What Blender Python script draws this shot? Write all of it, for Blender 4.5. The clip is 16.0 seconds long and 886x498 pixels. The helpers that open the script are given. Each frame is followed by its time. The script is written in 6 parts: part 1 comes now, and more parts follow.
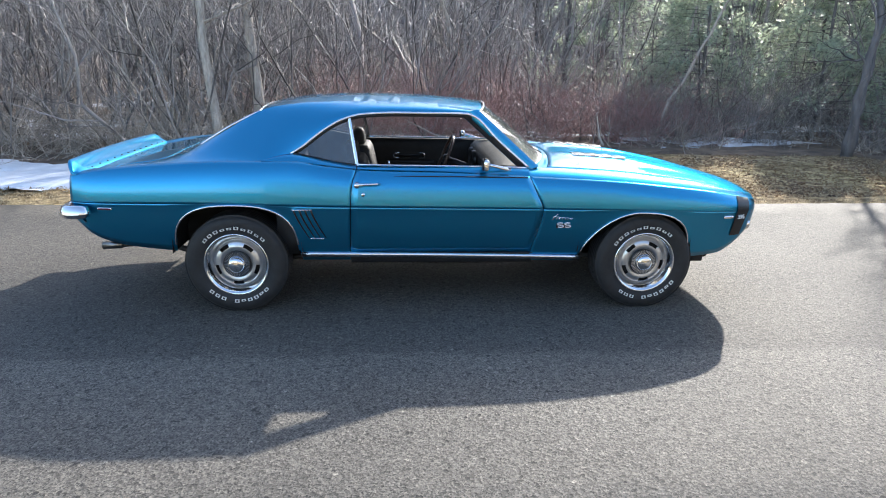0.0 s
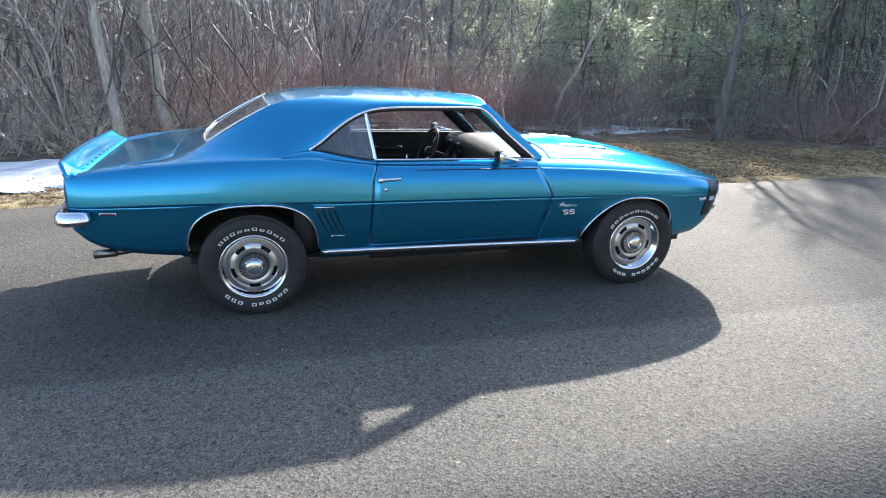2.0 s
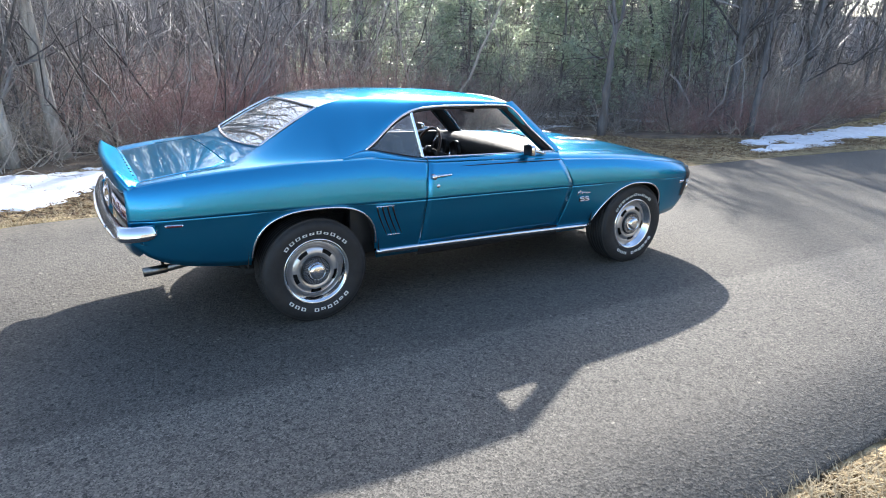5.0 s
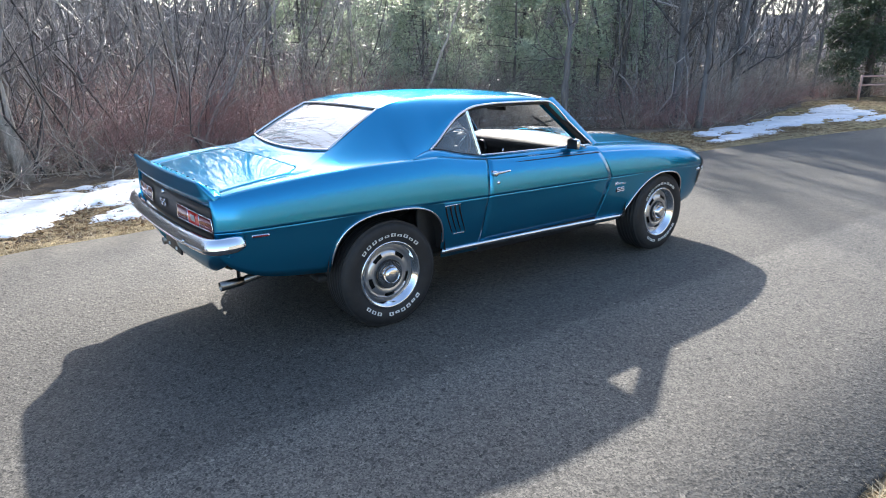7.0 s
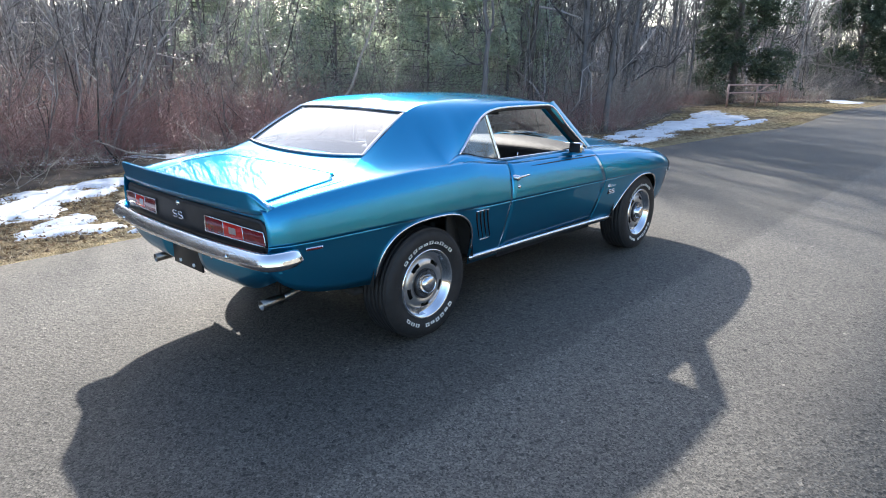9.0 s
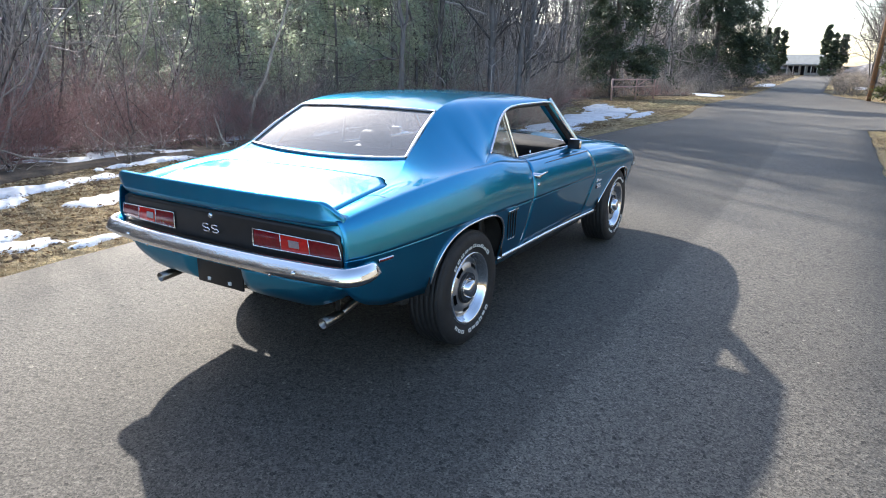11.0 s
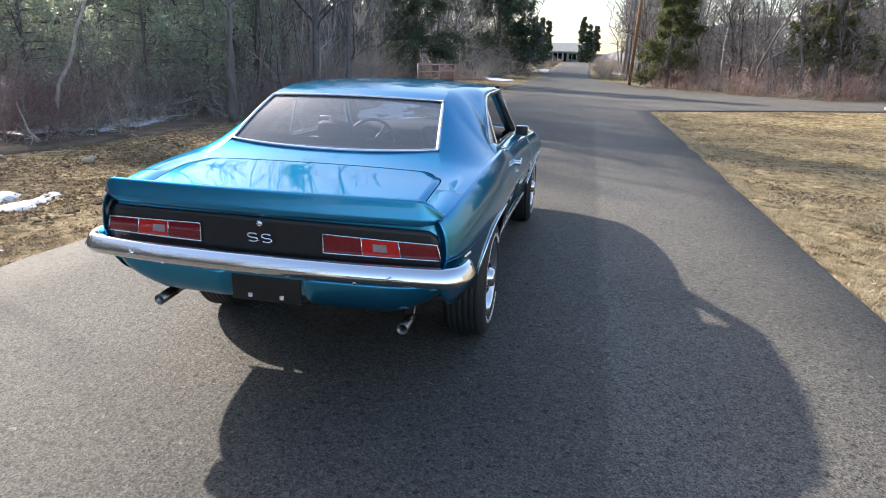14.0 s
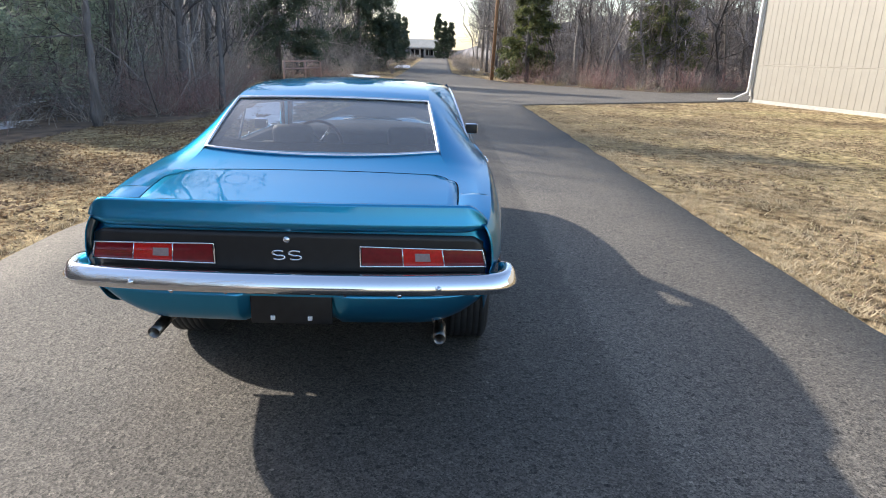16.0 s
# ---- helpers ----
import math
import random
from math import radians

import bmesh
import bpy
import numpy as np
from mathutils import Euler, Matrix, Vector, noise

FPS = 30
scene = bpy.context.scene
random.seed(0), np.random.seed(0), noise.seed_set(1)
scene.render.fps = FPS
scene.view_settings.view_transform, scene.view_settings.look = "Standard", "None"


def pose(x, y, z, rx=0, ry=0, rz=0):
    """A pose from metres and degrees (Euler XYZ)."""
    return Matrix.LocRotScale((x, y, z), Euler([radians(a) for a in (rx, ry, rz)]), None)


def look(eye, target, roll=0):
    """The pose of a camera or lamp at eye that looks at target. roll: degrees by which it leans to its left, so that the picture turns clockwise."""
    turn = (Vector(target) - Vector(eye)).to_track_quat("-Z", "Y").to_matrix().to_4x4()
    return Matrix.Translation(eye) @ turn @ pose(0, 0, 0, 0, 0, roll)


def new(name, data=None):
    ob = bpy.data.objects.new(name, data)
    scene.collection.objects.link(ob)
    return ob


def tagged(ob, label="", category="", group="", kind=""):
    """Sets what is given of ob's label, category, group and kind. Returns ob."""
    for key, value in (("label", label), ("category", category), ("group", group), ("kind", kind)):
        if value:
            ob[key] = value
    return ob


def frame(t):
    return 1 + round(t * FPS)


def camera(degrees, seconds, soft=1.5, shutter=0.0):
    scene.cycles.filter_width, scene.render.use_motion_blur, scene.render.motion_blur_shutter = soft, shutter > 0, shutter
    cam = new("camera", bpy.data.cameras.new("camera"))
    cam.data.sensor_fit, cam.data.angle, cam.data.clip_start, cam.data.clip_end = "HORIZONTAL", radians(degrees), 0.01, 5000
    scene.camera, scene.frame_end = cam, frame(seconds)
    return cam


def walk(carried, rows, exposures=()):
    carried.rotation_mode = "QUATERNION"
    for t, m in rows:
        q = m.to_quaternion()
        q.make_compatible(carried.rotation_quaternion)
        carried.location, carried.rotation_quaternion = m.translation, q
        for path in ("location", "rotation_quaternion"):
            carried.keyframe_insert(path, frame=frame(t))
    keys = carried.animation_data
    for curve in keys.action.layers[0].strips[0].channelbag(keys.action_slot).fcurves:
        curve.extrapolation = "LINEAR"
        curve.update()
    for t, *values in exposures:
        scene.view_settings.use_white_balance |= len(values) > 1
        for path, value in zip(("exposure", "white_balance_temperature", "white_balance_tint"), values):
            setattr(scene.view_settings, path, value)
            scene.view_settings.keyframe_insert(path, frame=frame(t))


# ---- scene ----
cam = camera(70.8, 16.0, soft=1.0)
PATH = [
    (0, (-0.275, -4.783, 1.644), (-0.146, -2.876, 1.055), 0.9),
    (0.5, (-0.538, -4.75, 1.639), (-0.286, -2.856, 1.048), -0.2),
    (1, (-0.749, -4.73, 1.65), (-0.429, -2.851, 1.042), 0.3),
    (1.5, (-1.055, -4.735, 1.661), (-0.621, -2.881, 1.051), 1.0),
    (2, (-1.289, -4.705, 1.665), (-0.739, -2.882, 1.053), 1.8),
    (2.5, (-1.531, -4.62, 1.652), (-0.887, -2.829, 1.038), 1.6),
    (3, (-1.678, -4.579, 1.646), (-0.99, -2.807, 1.025), 1.8),
    (3.5, (-1.923, -4.525, 1.635), (-1.164, -2.779, 1.021), 1.7),
    (4, (-2.155, -4.467, 1.639), (-1.317, -2.758, 1.026), 1.7),
    (6.5, (-3.079, -4.053, 1.524), (-1.96, -2.491, 0.969), 0.1),
    (7, (-3.26, -3.896, 1.532), (-2.104, -2.363, 0.971), -0.4),
    (7.5, (-3.451, -3.756, 1.516), (-2.205, -2.291, 0.964), -0.1),
    (8, (-3.623, -3.624, 1.51), (-2.311, -2.218, 0.958), 0.1),
    (8.5, (-3.734, -3.425, 1.497), (-2.368, -2.069, 0.953), 0.2),
    (9, (-3.844, -3.232, 1.519), (-2.422, -1.937, 0.972), 0.5),
    (11.5, (-4.383, -2.28, 1.527), (-2.696, -1.366, 0.961), 0.9),
    (12, (-4.478, -2.111, 1.527), (-2.746, -1.292, 0.953), 1.3),
    (12.5, (-4.507, -1.919, 1.53), (-2.745, -1.173, 0.948), 1.3),
    (13, (-4.542, -1.7, 1.542), (-2.751, -1.032, 0.955), 0.7),
    (13.5, (-4.612, -1.481, 1.535), (-2.776, -0.948, 0.946), 1.1),
    (14, (-4.697, -1.294, 1.535), (-2.831, -0.888, 0.94), 1.6),
    (14.5, (-4.695, -1.135, 1.523), (-2.812, -0.822, 0.928), 1.5),
    (15, (-4.673, -0.946, 1.531), (-2.777, -0.731, 0.933), 1.2),
    (15.5, (-4.674, -0.774, 1.532), (-2.768, -0.661, 0.936), 1.3),
    (16, (-4.697, -0.585, 1.533), (-2.788, -0.601, 0.938), 1.5),
]
walk(cam, [(t, look(eye, target, roll)) for t, eye, target, roll in PATH],
     exposures=((0, 1.27, 6300, 10), (4, 1.36, 6300, 10), (9, 1.17, 6300, 10), (12, 1.08, 6550, 11), (16, 0.98, 6680, 12)))

# ---- world, sun, exposure ----
SUN_AWAY = Vector((0.91, 1.40, 1.0)).normalized()   # from the ground towards the sun
world = bpy.data.worlds.new("sky")
scene.world = world
world.use_nodes = True
sky = world.node_tree.nodes.new("ShaderNodeTexSky")
sky.sky_type, sky.sun_disc = "NISHITA", False
sky.sun_elevation = math.asin(SUN_AWAY.z)
sky.sun_rotation = math.atan2(SUN_AWAY.x, SUN_AWAY.y)
sky.air_density, sky.dust_density, sky.ozone_density = 1.0, 1.4, 1.1
backing = world.node_tree.nodes["Background"]
world.node_tree.links.new(sky.outputs[0], backing.inputs[0])
backing.inputs[1].default_value = 0.175
sun_lamp = bpy.data.lights.new("sun", "SUN")
sun_lamp.energy, sun_lamp.angle, sun_lamp.color = 4.05, radians(0.9), (1.0, 0.94, 0.85)
sun = new("sun", sun_lamp)
sun.matrix_world = look((20, 30, 22), Vector((20, 30, 22)) - SUN_AWAY)

# ---- tools ----
rng = np.random.default_rng(7)


def pch(pairs):
    """A smooth curve through pairs of (x, value) that never overshoots."""
    px = np.array([p[0] for p in pairs], float)
    py = np.array([p[1] for p in pairs], float)
    h, d = np.diff(px), np.diff(py) / np.diff(px)
    m = np.zeros(len(px))
    m[0], m[-1] = d[0], d[-1]
    for k in range(1, len(px) - 1):
        if d[k - 1] * d[k] > 0:
            w1, w2 = 2 * h[k] + h[k - 1], h[k] + 2 * h[k - 1]
            m[k] = (w1 + w2) / (w1 / d[k - 1] + w2 / d[k])

    def value(x):
        x = min(max(x, px[0]), px[-1])
        k = min(int(np.searchsorted(px, x, side="right")) - 1, len(px) - 2)
        t = (x - px[k]) / h[k]
        return float(py[k] * (1 + 2 * t) * (1 - t) ** 2 + m[k] * h[k] * t * (1 - t) ** 2 + py[k + 1] * t * t * (3 - 2 * t) + m[k + 1] * h[k] * t * t * (t - 1))
    return value


def curve3(points):
    """A smooth space curve through the points, for a parameter from 0 to 1."""
    pts = [Vector(p) for p in points]
    run = [0.0]
    for a, b in zip(pts, pts[1:]):
        run.append(run[-1] + (b - a).length)
    f = [pch([(r / run[-1], p[k]) for r, p in zip(run, pts)]) for k in range(3)]
    return lambda t: Vector((f[0](t), f[1](t), f[2](t)))


def lerp(a, b, t):
    return a + (b - a) * t


def mesh_of(verts, faces, smooth=True):
    me = bpy.data.meshes.new("mesh")
    me.from_pydata([tuple(v) for v in verts], [], faces)
    if smooth:
        me.polygons.foreach_set("use_smooth", [True] * len(me.polygons))
    me.update()
    return me


def grid(rows, out=None, flip=False, closed=False):
    """A mesh from rows of points; out: a direction that its faces look to."""
    n, m = len(rows), len(rows[0])
    verts = [Vector(p) for r in rows for p in r]
    faces = []
    for i in range(n - 1):
        for j in range(m - (0 if closed else 1)):
            k = (j + 1) % m
            faces.append((i * m + j, i * m + k, (i + 1) * m + k, (i + 1) * m + j))
    if out is not None:
        total = Vector((0, 0, 0))
        for f in faces:
            total += (verts[f[2]] - verts[f[0]]).cross(verts[f[3]] - verts[f[1]])
        flip = total.dot(Vector(out)) < 0
    if flip:
        faces = [f[::-1] for f in faces]
    return verts, faces


def joined(*meshes):
    verts, faces = [], []
    for v, f in meshes:
        k = len(verts)
        verts += [Vector(p) for p in v]
        faces += [tuple(i + k for i in q) for q in f]
    return verts, faces


def flipped(geo):
    """The mirror image on the other side of the car."""
    v, f = geo
    return [Vector((p[0], -p[1], p[2])) for p in v], [q[::-1] for q in f]


def moved(geo, m):
    v, f = geo
    return [m @ Vector(p) for p in v], f


def box(x0, x1, y0, y1, z0, z1, bevel=0.0):
    b = min(bevel, (x1 - x0) * 0.45, (y1 - y0) * 0.45, (z1 - z0) * 0.45)
    if b <= 0:
        v = [(x, y, z) for x in (x0, x1) for y in (y0, y1) for z in (z0, z1)]
        f = [(0, 1, 3, 2), (4, 6, 7, 5), (0, 4, 5, 1), (2, 3, 7, 6), (0, 2, 6, 4), (1, 5, 7, 3)]
        return v, f
    bm = bmesh.new()
    bmesh.ops.create_cube(bm, size=1)
    for v in bm.verts:
        v.co = Vector((lerp(x0, x1, v.co.x + 0.5), lerp(y0, y1, v.co.y + 0.5), lerp(z0, z1, v.co.z + 0.5)))
    bmesh.ops.bevel(bm, geom=bm.edges[:], offset=b, segments=2, affect="EDGES", profile=0.5)
    bm.verts.ensure_lookup_table()
    geo = [v.co.copy() for v in bm.verts], [tuple(v.index for v in f.verts) for f in bm.faces]
    bm.free()
    return geo


def lathe(profile, steps=40, axis="y"):
    """Turns (radius, along) pairs round an axis; along grows towards +axis."""
    rows = []
    for r, a in profile:
        ring = []
        for k in range(steps):
            c, s = math.cos(2 * math.pi * k / steps) * r, math.sin(2 * math.pi * k / steps) * r
            ring.append({"y": (c, a, s), "z": (c, s, a), "x": (a, c, s)}[axis])
        rows.append(ring)
    v, f = grid(rows, closed=True)
    if axis in ("x", "z"):
        f = [q[::-1] for q in f]
    return v, f


def tube(points, radius, sides=8, cap=True):
    """A tube along points; radius: a number, or one a point."""
    pts = [Vector(p) for p in points]
    rad = radius if isinstance(radius, (list, tuple)) else [radius] * len(pts)
    rows, up = [], Vector((0.13, 0.21, 0.97))
    for i, p in enumerate(pts):
        t = (pts[min(i + 1, len(pts) - 1)] - pts[max(i - 1, 0)]).normalized()
        if abs(t.dot(up)) > 0.95:
            up = Vector((0.9, 0.3, 0.1))
        a = t.cross(up).normalized()
        b = t.cross(a)
        rows.append([p + (a * math.cos(2 * math.pi * k / sides) + b * math.sin(2 * math.pi * k / sides)) * rad[i] for k in range(sides)])
    v, f = grid(rows, closed=True)
    if cap:
        n = len(rows)
        f = f + [tuple(range(sides))[::-1], tuple(range((n - 1) * sides, n * sides))]
    return v, f


def sweep(points, section, up=(0, 0, 1)):
    """Sweeps a closed section of (out, up) pairs along points."""
    pts = [Vector(p) for p in points]
    rows = []
    for i, p in enumerate(pts):
        t = (pts[min(i + 1, len(pts) - 1)] - pts[max(i - 1, 0)]).normalized()
        side = t.cross(Vector(up)).normalized()
        top = side.cross(t)
        rows.append([p + side * a + top * b for a, b in section])
    v, f = grid(rows, closed=True)
    m = len(section)
    return v, f + [tuple(range(m))[::-1], tuple(range((len(rows) - 1) * m, len(rows) * m))]


def thing(name, label, category, at=(0, 0, 0), group="", kind=""):
    ob = new(name)
    ob.empty_display_size = 0.2
    ob.location = at
    return tagged(ob, label, category, group, kind)


def part(name, geo, material, parent=None, label="", smooth=True, thick=0.0, bevel=0.0):
    ob = new(name, geo if isinstance(geo, bpy.types.Mesh) else mesh_of(*geo, smooth=smooth))
    if material and not ob.data.materials:
        ob.data.materials.append(material)
    if parent:
        ob.parent = parent
    if thick:
        mod = ob.modifiers.new("thickness", "SOLIDIFY")
        mod.thickness, mod.offset = thick, -1
    if bevel:
        mod = ob.modifiers.new("edge", "BEVEL")
        mod.width, mod.segments, mod.limit_method = bevel, 2, "ANGLE"
    if label:
        ob["label"] = label
    return ob


# ---- materials ----
def material(name, base, rough=0.5, metal=0.0, vary=0.0, scale=8.0, bump=0.0, bump_scale=60.0, coat=0.0, dark=None, **more):
    m = bpy.data.materials.new(name)
    m.use_nodes = True
    nt = m.node_tree
    b = nt.nodes["Principled BSDF"]
    b.inputs["Base Color"].default_value = (*base, 1)
    b.inputs["Roughness"].default_value, b.inputs["Metallic"].default_value = rough, metal
    b.inputs["Coat Weight"].default_value = coat
    b.inputs["Coat Roughness"].default_value = 0.03
    for key, value in more.items():
        b.inputs[key.replace("_", " ")].default_value = value
    where = nt.nodes.new("ShaderNodeTexCoord")
    if vary or dark:
        n1 = nt.nodes.new("ShaderNodeTexNoise")
        n1.inputs["Scale"].default_value, n1.inputs["Detail"].default_value = scale, 6
        nt.links.new(where.outputs["Object"], n1.inputs["Vector"])
        mix = nt.nodes.new("ShaderNodeMix")
        mix.data_type = "RGBA"
        other = dark or tuple(c * (1 - vary) for c in base)
        light = base if dark else tuple(min(1, c * (1 + vary)) for c in base)
        mix.inputs["A"].default_value, mix.inputs["B"].default_value = (*other, 1), (*light, 1)
        ramp = nt.nodes.new("ShaderNodeMapRange")
        ramp.inputs["From Min"].default_value, ramp.inputs["From Max"].default_value = 0.32, 0.68
        nt.links.new(n1.outputs["Fac"], ramp.inputs["Value"])
        nt.links.new(ramp.outputs["Result"], mix.inputs["Factor"])
        nt.links.new(mix.outputs["Result"], b.inputs["Base Color"])
    if bump:
        n2 = nt.nodes.new("ShaderNodeTexNoise")
        n2.inputs["Scale"].default_value, n2.inputs["Detail"].default_value = bump_scale, 5
        nt.links.new(where.outputs["Object"], n2.inputs["Vector"])
        bp = nt.nodes.new("ShaderNodeBump")
        bp.inputs["Strength"].default_value, bp.inputs["Distance"].default_value = bump, 0.02
        nt.links.new(n2.outputs["Fac"], bp.inputs["Height"])
        nt.links.new(bp.outputs["Normal"], b.inputs["Normal"])
    return m


def paint_material():
    """Metallic blue: bright flakes under a clear coat."""
    m = material("blue_metallic_paint", (0.018, 0.284, 0.510), rough=0.31, metal=0.94, coat=0.95, Coat_IOR=1.5, Specular_Tint=(0.06, 0.40, 0.52, 1))
    nt = m.node_tree
    b = nt.nodes["Principled BSDF"]
    where = nt.nodes.new("ShaderNodeTexCoord")
    flake = nt.nodes.new("ShaderNodeTexNoise")
    flake.inputs["Scale"].default_value, flake.inputs["Detail"].default_value = 900, 2
    nt.links.new(where.outputs["Object"], flake.inputs["Vector"])
    bp = nt.nodes.new("ShaderNodeBump")
    bp.inputs["Strength"].default_value, bp.inputs["Distance"].default_value = 0.02, 0.001
    nt.links.new(flake.outputs["Fac"], bp.inputs["Height"])
    nt.links.new(bp.outputs["Normal"], b.inputs["Normal"])
    return m


PAINT = paint_material()
CHROME = material("chrome", (0.82, 0.83, 0.85), rough=0.06, metal=1.0, bump=0.02, bump_scale=9)
TRIM = material("polished_stainless_trim", (0.88, 0.89, 0.91), rough=0.2, metal=1.0, bump=0.02, bump_scale=12)
STEEL = material("brushed_wheel_silver", (0.55, 0.56, 0.58), rough=0.28, metal=0.9, vary=0.06, scale=30)
RUBBER = material("tyre_rubber", (0.018, 0.018, 0.019), rough=0.62, vary=0.25, scale=20, bump=0.15, bump_scale=150)
WHITE_RUBBER = material("raised_white_letters", (0.75, 0.74, 0.70), rough=0.6, vary=0.08, scale=60)
BLACK = material("satin_black_paint", (0.012, 0.012, 0.013), rough=0.38, vary=0.2, scale=25)
UNDER = material("dusty_underbody", (0.02, 0.019, 0.018), rough=0.85, vary=0.4, scale=9)
VINYL = material("black_vinyl", (0.013, 0.013, 0.014), rough=0.6, vary=0.2, scale=20, bump=0.2, bump_scale=240)
HEADLINER = material("black_headliner", (0.02, 0.02, 0.022), rough=0.8, vary=0.2, scale=40, bump=0.2, bump_scale=300)
RED_LENS = material("red_lens", (0.17, 0.004, 0.009), rough=0.12, coat=0.6, vary=0.15, scale=40)
BRIGHT_LENS = material("bright_red_lens", (0.55, 0.012, 0.010), rough=0.10, coat=0.6, vary=0.15, scale=60)
CLEAR_LENS = material("clear_lens", (0.32, 0.24, 0.24), rough=0.15, coat=0.6, vary=0.1, scale=90)
WHITE_LETTER = material("white_enamel", (0.78, 0.79, 0.80), rough=0.3, coat=0.4, vary=0.04, scale=50)
PIPE = material("exhaust_steel", (0.24, 0.225, 0.21), rough=0.32, metal=1.0, vary=0.25, scale=30)


def glass_material(name, tint, dust=0.055):
    """A thin pane: clear, glossier at a slant, with a film of dust."""
    m = bpy.data.materials.new(name)
    m.use_nodes = True
    nt = m.node_tree
    nt.nodes.clear()
    out = nt.nodes.new("ShaderNodeOutputMaterial")
    clear, gloss, film, mix, dusty, slant, power, level = (nt.nodes.new("ShaderNode" + k) for k in ("BsdfTransparent", "BsdfGlossy", "BsdfDiffuse", "MixShader", "MixShader", "LayerWeight", "Math", "MapRange"))
    clear.inputs[0].default_value = (*tint, 1)
    film.inputs[0].default_value = (0.6, 0.6, 0.58, 1)
    gloss.inputs["Roughness"].default_value = 0.01
    gloss.inputs["Color"].default_value = (0.96, 0.98, 1, 1)
    slant.inputs["Blend"].default_value = 0.5
    power.operation, power.inputs[1].default_value = "POWER", 3.0
    level.inputs["To Min"].default_value, level.inputs["To Max"].default_value = 0.09, 0.95
    nt.links.new(slant.outputs["Facing"], power.inputs[0])
    nt.links.new(power.outputs[0], level.inputs["Value"])
    nt.links.new(level.outputs["Result"], mix.inputs[0])
    dusty.inputs[0].default_value = dust
    nt.links.new(clear.outputs[0], dusty.inputs[1])
    nt.links.new(film.outputs[0], dusty.inputs[2])
    nt.links.new(dusty.outputs[0], mix.inputs[1])
    nt.links.new(gloss.outputs[0], mix.inputs[2])
    nt.links.new(mix.outputs[0], out.inputs[0])
    return m


GLASS = glass_material("window_glass", (0.72, 0.76, 0.78))
DUSTY_GLASS = glass_material("dusty_rear_glass", (0.70, 0.74, 0.77), 0.09)

# ---- the car: x forward, y to its left, wheels on z = 0 ----
CREASE_Z = pch([(-2.36, 0.735), (-1.7, 0.742), (-0.8, 0.722), (0.0, 0.712), (0.64, 0.706), (1.3, 0.70), (1.8, 0.685), (2.2, 0.66)])
CREASE_W = pch([(-2.36, 0.800), (-2.25, 0.838), (-2.05, 0.868), (-1.7, 0.893), (-1.37, 0.903), (-0.9, 0.893), (0, 0.880), (0.6, 0.884), (1.37, 0.900), (1.7, 0.880), (1.95, 0.832), (2.1, 0.765), (2.17, 0.70)])
SHOULDER_Z = pch([(-2.36, 0.900), (-2.22, 0.932), (-2.0, 0.962), (-1.7, 0.988), (-1.36, 1.004), (-1.0, 1.004), (-0.75, 0.975), (-0.5, 0.950), (0, 0.938), (0.4, 0.922), (0.6, 0.910), (0.77, 0.903), (1.14, 0.884), (1.53, 0.847), (1.76, 0.818), (1.92, 0.79), (2.1, 0.752), (2.17, 0.735)])
SHOULDER_W = pch([(-2.36, 0.765), (-2.2, 0.790), (-2.0, 0.803), (-1.7, 0.815), (-1.36, 0.822), (-1.0, 0.818), (-0.75, 0.812), (-0.5, 0.806), (0, 0.803), (0.4, 0.812), (0.6, 0.825), (0.77, 0.832), (1.14, 0.842), (1.53, 0.832), (1.76, 0.808), (1.92, 0.772), (2.1, 0.70), (2.17, 0.655)])
LOW_Z = pch([(-2.36, 0.62), (-2.33, 0.585), (-2.28, 0.535), (-2.18, 0.482), (-2.05, 0.448), (-1.74, 0.412), (-1.0, 0.34), (0, 0.335), (0.92, 0.325), (1.66, 0.35), (1.9, 0.37), (2.02, 0.44), (2.12, 0.53), (2.17, 0.56)])


def arch(x):
    """Height of a wheel opening's edge at x, or 0 outside both."""
    u = (x + 1.345) / 0.392
    if abs(u) < 1:
        return 0.36 + 0.372 * (1 - abs(u) ** 2.6) ** (1 / 3.2)
    u = (x - 1.285) / 0.375
    if abs(u) < 1:
        return 0.33 + 0.352 * ((1 - (-u) ** 1.8) ** 0.625 if u < 0 else (1 - u ** 2.6) ** 0.31)
    return 0.0


def low_z(x):
    return min(max(LOW_Z(x), arch(x)), CREASE_Z(x) - 0.006)


def side_w(x, z):
    """Half width of the body side at x and height z."""
    zc, wc = CREASE_Z(x), CREASE_W(x)
    if z >= zc:
        zs, ws = SHOULDER_Z(x), SHOULDER_W(x)
        h = zs - zc
        z1, w1 = zc + 0.68 * h, wc + 0.002
        a, b, c = zc - 2 * z1 + zs, 2 * (z1 - zc), zc - z
        t = (-c / b) if abs(a) < 1e-9 else (-b + math.sqrt(max(0, b * b - 4 * a * c))) / (2 * a)
        t = min(max(t, 0), 1)
        return wc * (1 - t) ** 2 + 2 * w1 * t * (1 - t) + ws * t * t
    t = min((zc - z) / 0.40, 1.1)
    return wc - 0.001 - 0.013 * (1 - math.exp(-7 * t)) - 0.040 * t - 0.058 * t ** 2


